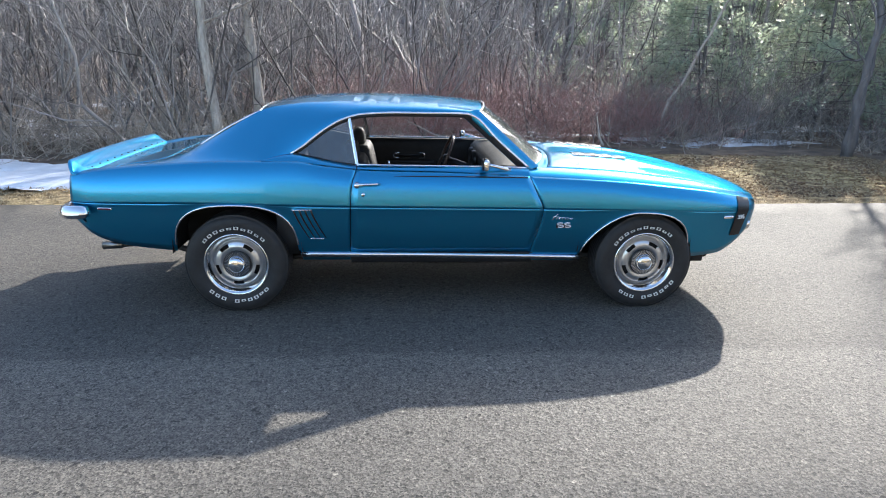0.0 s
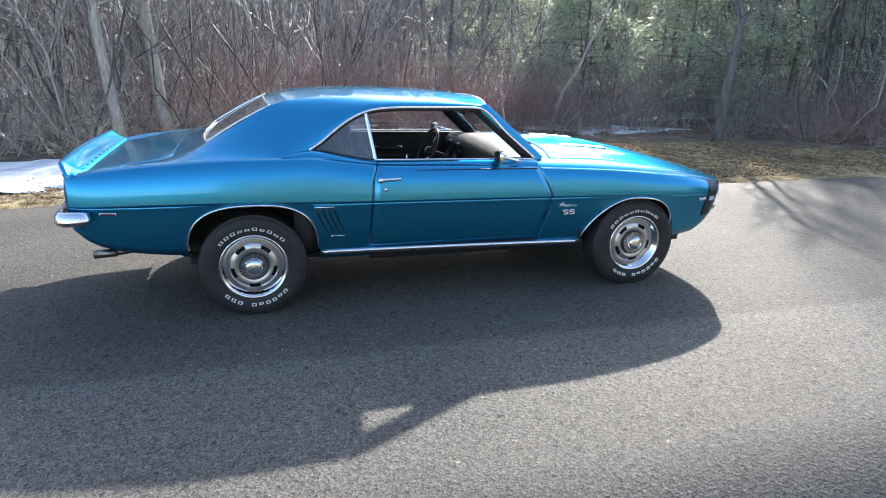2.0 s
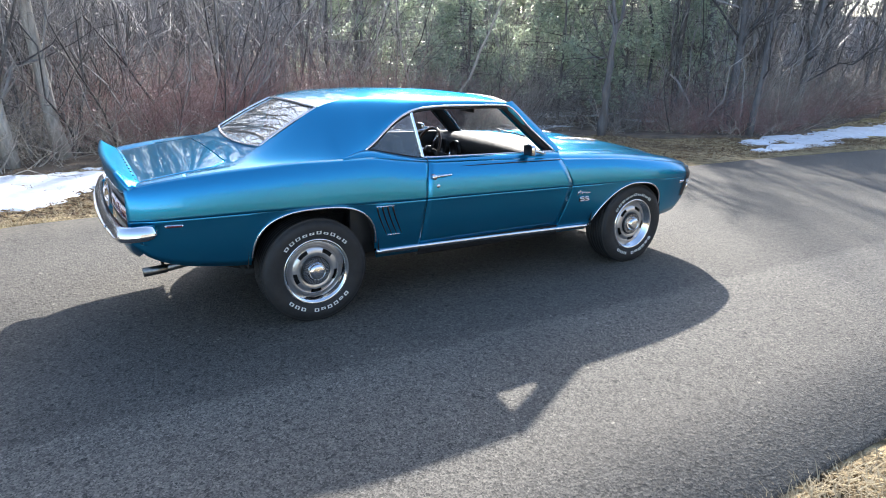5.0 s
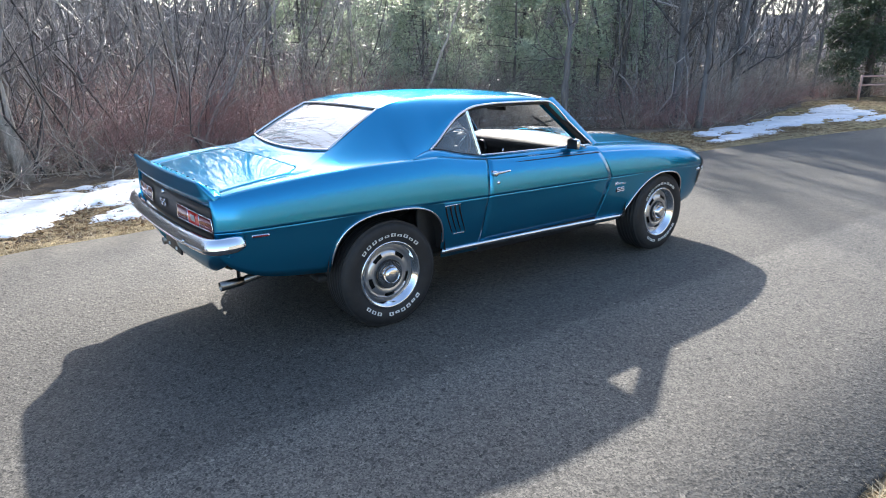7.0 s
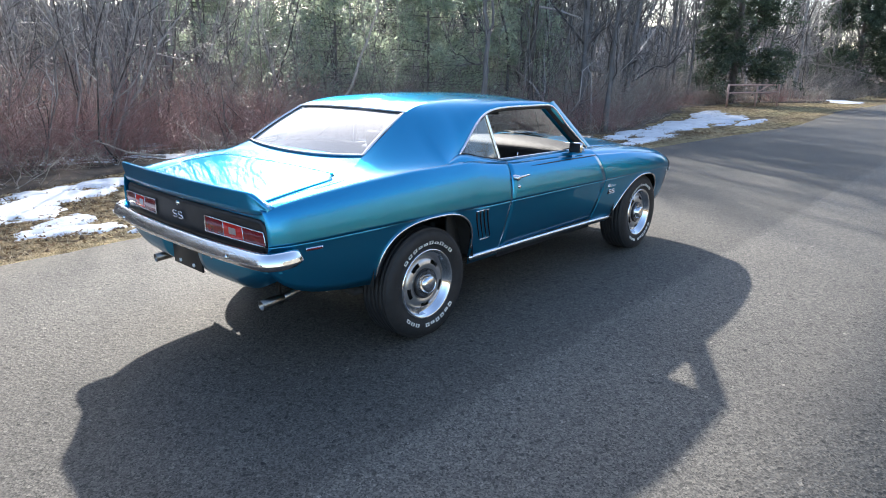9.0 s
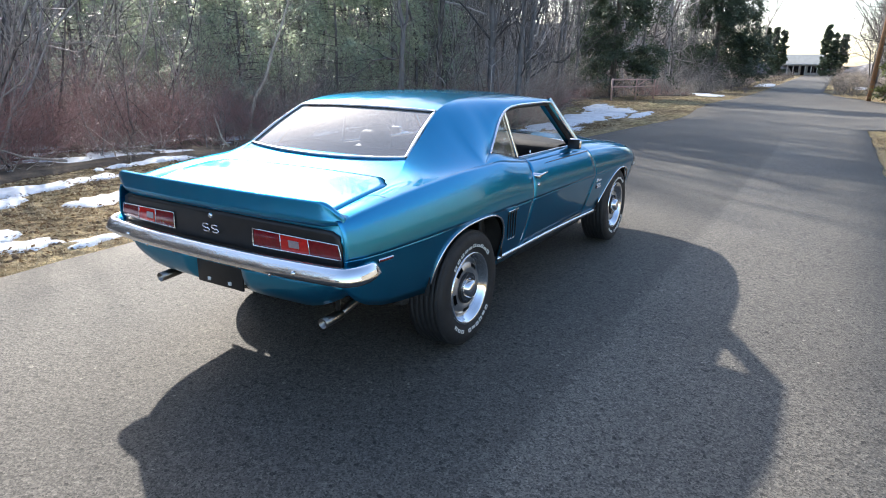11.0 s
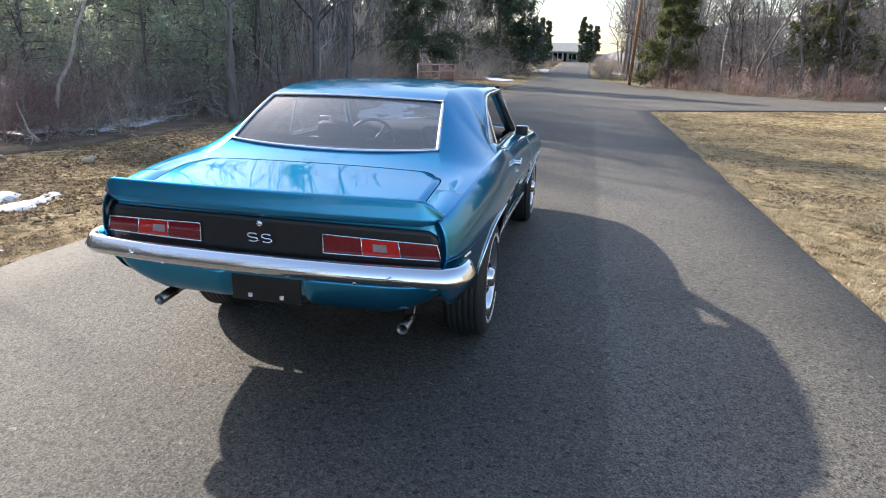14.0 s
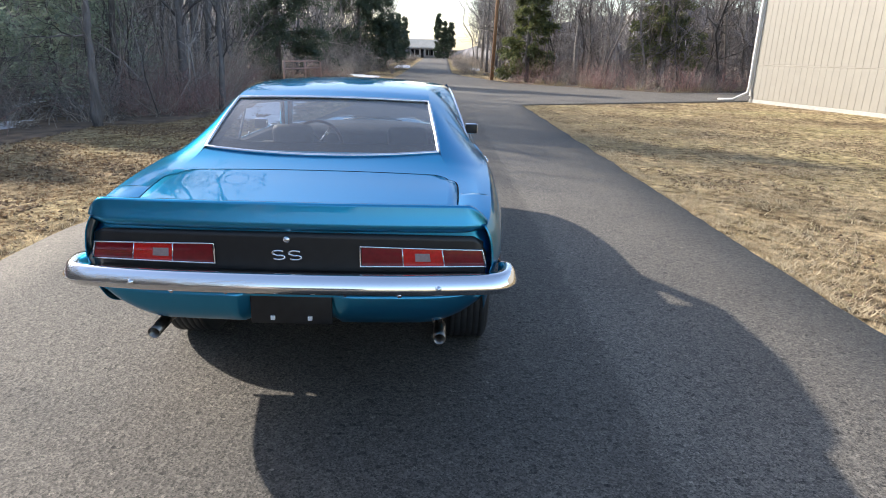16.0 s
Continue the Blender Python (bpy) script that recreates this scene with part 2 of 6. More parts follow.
def side_panel(xa, xb, steps, low=low_z):
    """A body side between two edges, in two sheets that meet in a sharp crease."""
    lower, upper = [], []
    nl, nu = 10, 15

    def spot(u, level):
        x = lerp(xa(0.7), xb(0.7), u)
        for _ in range(4):
            zc = CREASE_Z(x)
            z = lerp(low(x), zc, level) if level <= 1 else lerp(zc, SHOULDER_Z(x), level - 1)
            x = lerp(xa(z), xb(z), u)
        return x, z
    for i in range(steps + 1):
        row = []
        for j in range(nl + 1):
            x, z = spot(i / steps, 1 - (1 - j / nl) ** 1.4)
            row.append((x, -side_w(x, z - 1e-5), z))
        lower.append(row)
        row = []
        for j in range(nu + 1):
            x, z = spot(i / steps, 1 + j / nu)
            row.append((x, -side_w(x, z + 1e-6), z))
        upper.append(row)
    return joined(grid(lower, out=(0, -1, 0)), grid(upper, out=(0, -1, 0.1)))


def fixed(v):
    return lambda z: v


DOOR_BACK = pch([(0.3, -0.622), (0.42, -0.618), (0.68, -0.608), (0.86, -0.595), (0.96, -0.565)])
DOOR_FRONT = pch([(0.3, 0.565), (0.42, 0.588), (0.70, 0.640), (0.80, 0.60), (0.92, 0.548)])

car = thing("car", "blue metallic two-door muscle car with chrome trim, parked on the driveway", "car")


def both(name, geo, mat, label="", **kw):
    a = part(name, geo, mat, car, label, **kw)
    b = part(name, flipped(geo), mat, car, label, **kw)
    return a, b


GAP = 0.0022
both("quarter_panel", side_panel(fixed(-2.358), lambda z: DOOR_BACK(z) - GAP, 84), PAINT, thick=0.004)
doors = both("door", side_panel(lambda z: DOOR_BACK(z) + GAP, lambda z: DOOR_FRONT(z) - GAP, 24, low=lambda x: 0.395), PAINT, thick=0.004)
both("front_fender", side_panel(lambda z: DOOR_FRONT(z) + GAP, fixed(2.165), 76), PAINT, thick=0.004)
both("rocker_panel", grid([[(x, -side_w(x, z), z) for z in (0.392, 0.36, 0.335)] + [(x, -0.78, 0.315), (x, -0.70, 0.31)] for x in np.linspace(-0.62, 0.60, 12)], out=(0, -1, -0.2)), BLACK, "satin black rocker under the bright moulding")


# belt: from the shoulder in to the foot of the side windows
BELT_W = pch([(-1.16, SHOULDER_W(-1.16)), (-0.985, 0.752), (-0.75, 0.748), (-0.56, 0.744), (0, 0.748), (0.45, 0.752), (0.62, 0.74)])
BELT_Z = pch([(-1.16, SHOULDER_Z(-1.16)), (-0.985, 1.040), (-0.75, 0.998), (-0.56, 0.968), (0, 0.962), (0.45, 0.956), (0.62, 0.945)])


def belt(x0, x1, n):
    rows = []
    for x in np.linspace(x0, x1, n):
        ws, zs, wb, zb = SHOULDER_W(x), SHOULDER_Z(x), BELT_W(x), BELT_Z(x)
        hump = max(zs, zb) + 0.004
        row = []
        for t in np.linspace(0, 1, 7):
            row.append((x, -(ws * (1 - t) ** 2 + 2 * t * (1 - t) * lerp(ws, wb, 0.35) + wb * t * t), zs * (1 - t) ** 2 + 2 * t * (1 - t) * hump + zb * t * t))
        rows.append(row)
    return grid(rows, out=(0, -0.3, 1))


both("quarter_belt", belt(-1.16, -0.569, 14), PAINT)
for d, g in zip(doors, (belt(-0.562, 0.549, 24), flipped(belt(-0.562, 0.549, 24)))):
    part("door_top", g, PAINT, d)

# roof, sail panels and the deck's sides
TRIM_W = pch([(-1.16, SHOULDER_W(-1.16)), (-0.985, 0.752), (-0.83, 0.706), (-0.68, 0.668), (-0.54, 0.650), (-0.32, 0.642), (0.0, 0.638), (0.15, 0.634), (0.23, 0.632)])
TRIM_Z = pch([(-1.16, SHOULDER_Z(-1.16)), (-0.985, 1.042), (-0.83, 1.150), (-0.68, 1.243), (-0.54, 1.283), (-0.32, 1.294), (0.0, 1.294), (0.15, 1.290), (0.23, 1.284)])
INNER_W = pch([(-2.05, 0.69), (-1.80, 0.655), (-1.60, 0.585), (-1.40, 0.555), (-1.20, 0.522), (-0.9, 0.49), (0.0, 0.47), (0.23, 0.47)])
INNER_Z = pch([(-2.05, 0.953), (-1.80, 0.988), (-1.68, 1.025), (-1.60, 1.068), (-1.40, 1.180), (-1.20, 1.286), (-1.10, 1.316), (-0.9, 1.342), (-0.55, 1.353), (-0.16, 1.348), (0.08, 1.328), (0.23, 1.302)])
ROOF_Z = pch([(-1.20, 1.304), (-1.10, 1.334), (-0.9, 1.360), (-0.55, 1.373), (-0.16, 1.367), (0.08, 1.348), (0.23, 1.325)])


def roof_x(x, w):
    """The roof's front and back edges bow out to the middle."""
    k = 1 - (w / 0.64) ** 2
    back = max(0, (-0.9 - x) / 0.30) if x > -1.20 else max(0, 1 - (-1.20 - x) / 0.3)
    return x + 0.07 * k * max(0, (x + 0.3) / 0.53) ** 3 - 0.03 * k * back


def sail_section(x):
    if x < -1.16:
        l = (SHOULDER_W(x), SHOULDER_Z(x))
    else:
        l = (TRIM_W(x), TRIM_Z(x))
    e = (INNER_W(x), INNER_Z(x))
    k = min(max((x + 1.25) / 0.30, 0), 1)
    k = k * k * (3 - 2 * k)
    rise = e[1] - l[1]
    p1 = (l[0] - lerp(0.075, 0.012, k), l[1] + lerp(0.012, 0.035, k) + 0.15 * max(rise - 0.06, 0))
    p2 = (e[0] + lerp(0.085, 0.10, k), e[1] - lerp(0.25 * rise, 0.012, k))
    pts = []
    for t in np.linspace(0, 1, 17):
        s = 1 - t
        b = (s ** 3, 3 * s * s * t, 3 * s * t * t, t ** 3)
        w = sum(c * p[0] for c, p in zip(b, (l, p1, p2, e)))
        z = sum(c * p[1] for c, p in zip(b, (l, p1, p2, e)))
        pts.append((roof_x(x, min(w, 0.64)), -w, z))
    return pts


xs = list(np.linspace(-2.05, -1.20, 35)) + [-1.18, -1.165] + list(np.linspace(-1.15, -0.5, 30)) + list(np.linspace(-0.48, 0.23, 26))
right_sail = grid([sail_section(x) for x in xs], out=(0, -0.5, 1))
roof_rows = []
for x in [q for q in xs if q >= -1.205]:
    row = []
    for w in np.linspace(INNER_W(x), -INNER_W(x), 25):
        k = 1 - (w / INNER_W(x)) ** 2
        row.append((roof_x(x, abs(w)), -w, lerp(INNER_Z(x), ROOF_Z(x), k)))
    roof_rows.append(row)
part("roof", grid(roof_rows, out=(0, 0, 1)), PAINT, car)
both("sail_panel", right_sail, PAINT)

# boot lid, rear shelf and quarter tops
DECK_Z = pch([(-2.36, 0.905), (-2.27, 0.920), (-2.0, 0.965), (-1.8, 1.000), (-1.70, 1.024), (-1.60, 1.058)])
EDGE_Z = pch([(-2.36, 0.897), (-2.05, 0.952), (-1.80, 0.987), (-1.68, 1.024), (-1.60, 1.067)])
LID_W = pch([(-2.36, 0.655), (-1.95, 0.668), (-1.875, 0.66), (-1.843, 0.62)])


def deck_row(x, w0, w1, n):
    row = []
    for w in np.linspace(w0, w1, n):
        k = min(abs(w) / 0.68, 1)
        row.append((x, -w, lerp(DECK_Z(x), EDGE_Z(x), k ** 2.2)))
    return row


lid = [deck_row(x, LID_W(x) - 0.003, -LID_W(x) + 0.003, 31) for x in np.linspace(-2.35, -1.843, 20)]
lid += [deck_row(lerp(-1.843, -1.800, f), lerp(0.617, 0.56, f * f), -lerp(0.617, 0.56, f * f), 31) for f in (0.35, 0.7, 0.9, 1.0)]
trunk_lid = part("boot_lid", grid(lid, out=(0, 0, 1)), PAINT, car, thick=0.004)
shelf = [deck_row(x, INNER_W(x), -INNER_W(x), 31) for x in np.linspace(-1.794, -1.595, 14)]
part("rear_deck_shelf", grid(shelf, out=(0, 0, 1)), PAINT, car)
strips = []
for x in np.linspace(-2.358, -1.794, 34):
    inner = LID_W(x) + 0.003 if x < -1.843 else lerp(0.623, 0.566, ((x + 1.843) / 0.049) ** 2)
    outer = SHOULDER_W(x) if x < -2.05 else INNER_W(x) + 0.002
    row = []
    for t in np.linspace(0, 1, 7):
        w = lerp(inner, max(outer, inner + 0.002), t)
        if x < -2.05:
            s = (w - inner) / max(outer - inner, 1e-6)
            z = lerp(lerp(DECK_Z(x), EDGE_Z(x), (inner / 0.68) ** 2.2), SHOULDER_Z(x), s) + 0.010 * s * (1 - s) * 4
        else:
            z = lerp(DECK_Z(x), EDGE_Z(x), min(w / 0.68, 1) ** 2.2)
        row.append((x, -w, z))
    strips.append(row)
both("deck_side", grid(strips, out=(0, 0, 1)), PAINT)

# ducktail spoiler with end caps
rows = []
for w in np.concatenate([np.linspace(-0.776, -0.66, 11), np.linspace(-0.62, 0.62, 21), np.linspace(0.66, 0.776, 11)]):
    k = abs(w) / 0.79
    end = max(0, (abs(w) - 0.69) / 0.086)
    drop = end ** 1.9
    top = 0.990 - 0.004 * k * k - 0.066 * drop
    low = 0.876 + 0.012 * end
    back = -2.418 + 0.042 * k * k + 0.035 * drop
    front = -2.262 - 0.03 * end
    kk = min(abs(w) / 0.68, 1)
    fz = lerp(lerp(DECK_Z(front), EDGE_Z(front), kk ** 2.2), SHOULDER_Z(front) - 0.004, min(1, end)) + 0.004
    rows.append([(front, w, fz - 0.008), (front - 0.01, w, fz + 0.003), (lerp(front, back, 0.4), w, lerp(fz, top, 0.34)), (lerp(front, back, 0.75), w, lerp(fz, top, 0.74)),
                 (back + 0.014, w, top), (back - 0.001, w, top - 0.001), (back - 0.006, w, top - 0.010), (back + 0.010, w, lerp(top, low, 0.66)), (back + 0.004, w, lerp(top, low, 0.72)), (back + 0.016, w, low), (back + 0.05, w, low - 0.006)])
v, f = grid(rows, out=(0, 0, 1))
n, m = len(rows), len(rows[0])
spoiler = part("rear_spoiler", (v, f + [tuple(range(m)), tuple(range((n - 1) * m, n * m))[::-1]]), PAINT, car)
for k in range(12):
    w = -0.62 + k * 1.24 / 11
    part("spoiler_fastener", moved(lathe([(0.0, 0.006), (0.007, 0.004), (0.008, 0.0)], 8, "z"), Matrix.Translation((-2.285, w, DECK_Z(-2.285) + 0.018 - 0.010 * (w / 0.68) ** 2))), BLACK, spoiler)


# tail: a dark panel between the lamps, in a painted surround
def tail_x(w):
    return -2.385 + 0.045 * (w / 0.79) ** 2


def tail_sheet(w0, w1, z0, z1, out, n=24, lean=0.03):
    return grid([[(tail_x(w) - out + lean * (z - 0.70), w, z) for z in np.linspace(z0, z1, 6)] for w in np.linspace(w0, w1, n)], out=(-1, 0, 0))


tail = []
for w in np.linspace(-0.80, 0.80, 33):
    tail.append([(tail_x(w) + (0.05 if abs(w) > 0.795 else 0) + 0.03 * (z - 0.70), w * (1 if z < 0.86 else 0.965), z) for z in (0.60, 0.66, 0.70, 0.76, 0.82, 0.86, 0.89, 0.915)])
part("tail_surround", grid(tail, out=(-1, 0, 0)), PAINT, car)
panel_rows = []
for w in np.linspace(-0.775, 0.775, 41):
    k = abs(w)
    top = 0.866 - 0.012 * (k / 0.775) ** 2 - (0.02 if k > 0.765 else 0)
    panel_rows.append([(tail_x(w) - 0.006 + 0.03 * (z - 0.70), w * (1 if z < 0.8 else 0.985), z) for z in np.linspace(0.690, top, 8)])
part("tail_panel", grid(panel_rows, out=(-1, 0, 0)), BLACK, car, "satin black panel between the tail lamps", thick=0.004)


def tail_lamp(side):
    """Three red fields in a bright bezel; the middle one holds the reversing lamp."""
    inner, outer = 0.283, 0.772
    z0, z1 = 0.735, 0.815

    def pt(u, v, out):
        w = lerp(inner, outer + lerp(0.006, -0.012, v), u)
        zz = lerp(z0, z1 - 0.014 * u, v)
        return (tail_x(w) - out + 0.03 * (zz - 0.70), side * w, zz)
    lamp = part("tail_lamp", grid([[pt(u, v, 0.0085) for v in np.linspace(0, 1, 4)] for u in np.linspace(0, 1, 12)], out=(-1, 0, 0)), BLACK, car, "red tail lamp in a bright bezel")
    ring = [pt(u, 0, 0.014) for u in np.linspace(0, 1, 12)] + [pt(1, v, 0.014) for v in (0.33, 0.66)] + [pt(u, 1, 0.014) for u in np.linspace(1, 0, 12)] + [pt(0, v, 0.014) for v in (0.66, 0.33)]
    part("bezel", tube(ring + [ring[0]], 0.0034, 6, cap=False), TRIM, lamp)
    for a, b in ((0.012, 0.335), (0.345, 0.66), (0.67, 0.988)):
        part("lens", grid([[pt(u, v, 0.0125 + 0.003 * math.sin(math.pi * v)) for v in np.linspace(0.05, 0.95, 6)] for u in np.linspace(a, b, 6)], out=(-1, 0, 0)), BRIGHT_LENS if 0.3 < a < 0.5 else RED_LENS, lamp)
        part("divider", tube([pt(b + 0.005, v, 0.014) for v in (0.02, 0.5, 0.98)], 0.0026, 6), CHROME, lamp) if b < 0.9 else None
    part("reversing_lens", grid([[pt(u, v, 0.0175) for v in np.linspace(0.30, 0.74, 4)] for u in (np.linspace(0.44, 0.56, 4) if side < 0 else np.linspace(0.37, 0.50, 4))], out=(-1, 0, 0)), CLEAR_LENS, lamp, "clear reversing lens")


tail_lamp(-1)
tail_lamp(1)


def s_shape(h, w):
    """The centre line of a wide letter-like curl, in its own plane."""
    pts = []
    for k in range(13):
        a = radians(40 + k * 230 / 12)
        pts.append((w * 0.5 * math.cos(a) * 1.0, h * 0.25 * math.sin(a) + h * 0.25))
    low = [(-p[0], -p[1]) for p in pts][::-1]
    return pts + low


def curl(place, right, up, h, w, r, mat, parent, name="emblem_curl"):
    right, up, place = Vector(right).normalized(), Vector(up).normalized(), Vector(place)
    return part(name, tube([place + right * a + up * b for a, b in s_shape(h, w)], r, 6), mat, parent)


emblem = part("tail_emblem", tail_sheet(-0.064, 0.064, 0.752, 0.800, 0.008, 6), BLACK, car, "bright curled emblem on the tail panel")
for y in (0.032, -0.032):
    curl((-2.397, y, 0.776), (0, -1, 0), (0, 0, 1), 0.036, 0.050, 0.0042, CHROME, emblem)
part("boot_lock", moved(lathe([(0.0, -0.012), (0.011, -0.011), (0.014, -0.006), (0.015, 0.0)], 16, "x"), Matrix.Translation((-2.388, 0, 0.838))), CHROME, car)

# lower rear apron with the black plate recess
apron = []
for w in np.linspace(-0.80, 0.80, 41):
    k = abs(w)
    low = 0.470 + max(0, (k - 0.52) / 0.28) ** 1.8 * 0.12
    row = []
    for t in (0, 0.06, 0.14, 0.20, 0.24, 0.30, 0.42, 0.56, 0.70, 0.82, 0.92, 1.0):
        z = lerp(0.640, low, t)
        x = tail_x(w) - 0.026 + 0.034 * max(0, 1 - t / 0.20) + 0.020 * t + 0.055 * t ** 4 + (0.05 if k < 0.17 else 0) + (0.05 * ((k - 0.66) / 0.14) ** 2 if k > 0.66 else 0)
        row.append((x, w, z))
    apron.append(row)
part("rear_apron", grid(apron, out=(-1, 0, 0)), PAINT, car)
plate = part("plate_bracket", box(-2.372, -2.360, -0.165, 0.165, 0.475, 0.63, 0.006), BLACK, car, "empty black plate bracket")
for y in (-0.075, 0.075):
    part("plate_bolt", box(-2.380, -2.370, y - 0.009, y + 0.009, 0.493, 0.511, 0.002), WHITE_LETTER, plate)

# rear bumper
path = curve3([(-2.232, -0.860, 0.688), (-2.25, -0.880, 0.688), (-2.30, -0.888, 0.687), (-2.36, -0.875, 0.684), (-2.405, -0.83, 0.681), (-2.425, -0.70, 0.679), (-2.452, -0.35, 0.678), (-2.458, 0, 0.678), (-2.452, 0.35, 0.678), (-2.425, 0.70, 0.679), (-2.405, 0.83, 0.681), (-2.36, 0.875, 0.684), (-2.30, 0.888, 0.687), (-2.25, 0.880, 0.688), (-2.232, 0.860, 0.688)])
section = [(0.035, -0.040), (0.012, -0.046), (-0.004, -0.040), (-0.0240, -0.015), (-0.0245, -0.011), (-0.004, 0.032), (0.008, 0.041), (0.035, 0.038)]
pts = [path(t) for t in np.linspace(0, 1, 70)]
rows = []
for i, p in enumerate(pts):
    t = (pts[min(i + 1, 69)] - pts[max(i - 1, 0)]).normalized()
    side = Vector((t.y, -t.x, 0)).normalized()
    f = min(1, 0.80 + 0.20 * (min(i, 69 - i) / 2) ** 0.6)
    rows.append([p + side * a + Vector((0, 0, b * f)) for a, b in section])
v, f = grid(rows, closed=True)
bumper = part("rear_bumper", (v, f + [tuple(range(8))[::-1], tuple(range(69 * 8, 70 * 8))]), CHROME, car, "chrome rear bumper")
for y in (-0.59, 0.59):
    part("bumper_bolt", moved(lathe([(0.0, -0.008), (0.009, -0.006), (0.013, 0.0)], 12, "x"), Matrix.Translation((-2.457, y, 0.672))), CHROME, bumper)
for y in (-0.44, -0.23, 0.23, 0.44):
    part("bumper_bolt", moved(lathe([(0.0, -0.006), (0.007, -0.004), (0.010, 0.0)], 12, "x"), Matrix.Translation((-2.452, y, 0.640))), CHROME, bumper)

# hood, cowl, fender tops, nose
HOOD_Z = pch([(0.55, 0.972), (0.8, 0.975), (1.0, 0.970), (1.33, 0.945), (1.77, 0.870), (2.04, 0.793), (2.2, 0.74), (2.29, 0.70)])
HOOD_W = pch([(0.55, 0.655), (0.9, 0.655), (1.5, 0.645), (2.0, 0.60), (2.25, 0.54)])
HOOD_E = pch([(0.55, 0.945), (0.8, 0.938), (1.14, 0.918), (1.53, 0.878), (1.92, 0.812), (2.17, 0.745), (2.29, 0.70)])


def hood_z(x, w):
    k = abs(w) / HOOD_W(x)
    z = lerp(HOOD_Z(x), HOOD_E(x), k ** 2.5)
    fade = max(0, min(1, (1.95 - x) / 0.5)) * max(0, min(1, (x - 0.74) / 0.10))
    return z + 0.016 * fade * math.exp(-((abs(w) - 0.30) / 0.12) ** 4)


def hood_x(x, w):
    return x + 0.10 * (1 - (w / 0.66) ** 2) * max(0, 1 - (x - 0.70) / 0.6) + 0.11 * (1 - (w / 0.66) ** 2) * max(0, (x - 1.6) / 0.58)


rows = []
for x in np.linspace(0.70, 2.165, 44):
    rows.append([(hood_x(x, w), -w, hood_z(x, w)) for w in np.linspace(HOOD_W(x) - 0.003, -HOOD_W(x) + 0.003, 45)])
hood = part("hood", grid(rows, out=(0, 0, 1)), PAINT, car, thick=0.004)
rows = []
for x in np.linspace(0.50, 0.695, 8):
    rows.append([(hood_x(x, w), -w, hood_z(x, w) - 0.002) for w in np.linspace(0.655, -0.655, 31)])
part("cowl", grid(rows, out=(0, 0, 1)), PAINT, car)
rows = []
for x in np.linspace(0.50, 2.165, 60):
    inner, outer = HOOD_W(x) + 0.003, SHOULDER_W(x)
    za, zb = hood_z(x, inner), SHOULDER_Z(x)
    rows.append([(x, -lerp(inner, outer, t), lerp(za, zb, t) + 0.018 * (1 - t) * t * 2 + 0.010 * (1 - (2 * t - 1) ** 4)) if 0 < t < 1 else (x, -lerp(inner, outer, t), lerp(za, zb, t)) for t in np.linspace(0, 1, 12)])
both("fender_top", grid(rows, out=(0, 0, 1)), PAINT)
for y in (-0.30, 0.30):
    for k in range(4):
        x = 1.00 + 0.10 * k
        lo = part("hood_louvre", moved(box(-0.046, 0.046, -0.055, 0.055, -0.006, 0.006, 0.0015), Matrix.Translation((x, y, hood_z(x, y) + 0.001))), CHROME, hood, "bright hood louvre")
        part("louvre_slot", moved(box(-0.034, 0.034, -0.046, 0.046, 0.0, 0.0075, 0.002), Matrix.Translation((x, y, hood_z(x, y) + 0.001))), BLACK, lo)
nose = []
for w in np.linspace(-0.70, 0.70, 33):
    k = abs(w) / 0.70
    fx = 2.285 - 0.125 * k ** 2.2
    nose.append([(fx - 0.10, w, 0.735 - 0.005 * k), (fx - 0.012, w, 0.730 + 0.01 * k), (fx + 0.004, w, 0.70), (fx, w, 0.655), (fx - 0.03, w, 0.61), (fx - 0.02, w, 0.575), (fx - 0.04, w, 0.51), (fx - 0.13, w, 0.41), (fx - 0.28, w, 0.36)])
part("nose", grid(nose, out=(1, 0, 0)), PAINT, car)
rows = []
for w in np.linspace(-0.64, 0.64, 29):
    k = abs(w) / 0.70
    fx = 2.294 - 0.125 * k ** 2.2
    rows.append([(fx, w, z) for z in np.linspace(0.615, 0.695, 5)])
part("grille", grid(rows, out=(1, 0, 0)), BLACK, car)
pts = [Vector((2.312 - 0.20 * (abs(w) / 0.72) ** 2.6, w, 0.560)) for w in np.linspace(-0.72, 0.72, 40)]
part("front_bumper", sweep(pts, [(-0.02, -0.03), (0.01, -0.035), (0.024, -0.012), (0.024, 0.012), (0.01, 0.033), (-0.02, 0.03)]), CHROME, car, "chrome front bumper")

# glass and its bright trim
def edge_trim(name, points, r=0.007, mat=None, parent=None, label="", sides=6):
    return part(name, tube(points, r, sides), mat or CHROME, parent or car, label)


def rear_glass(u, v, out=0.0):
    """u from right to left, v from the shelf to the roof."""
    w = lerp(0.577, 0.514, v) * (2 * u - 1)
    k = 1 - (2 * u - 1) ** 2
    x = lerp(-1.592, -1.208, v) - 0.05 * k * (1 - v) - 0.028 * k * v
    z = lerp(1.068 - 0.022 * k, 1.283 + 0.012 * k, v) + 0.010 * math.sin(math.pi * v)
    return (x - out * 0.5, w, z + out * 0.85)


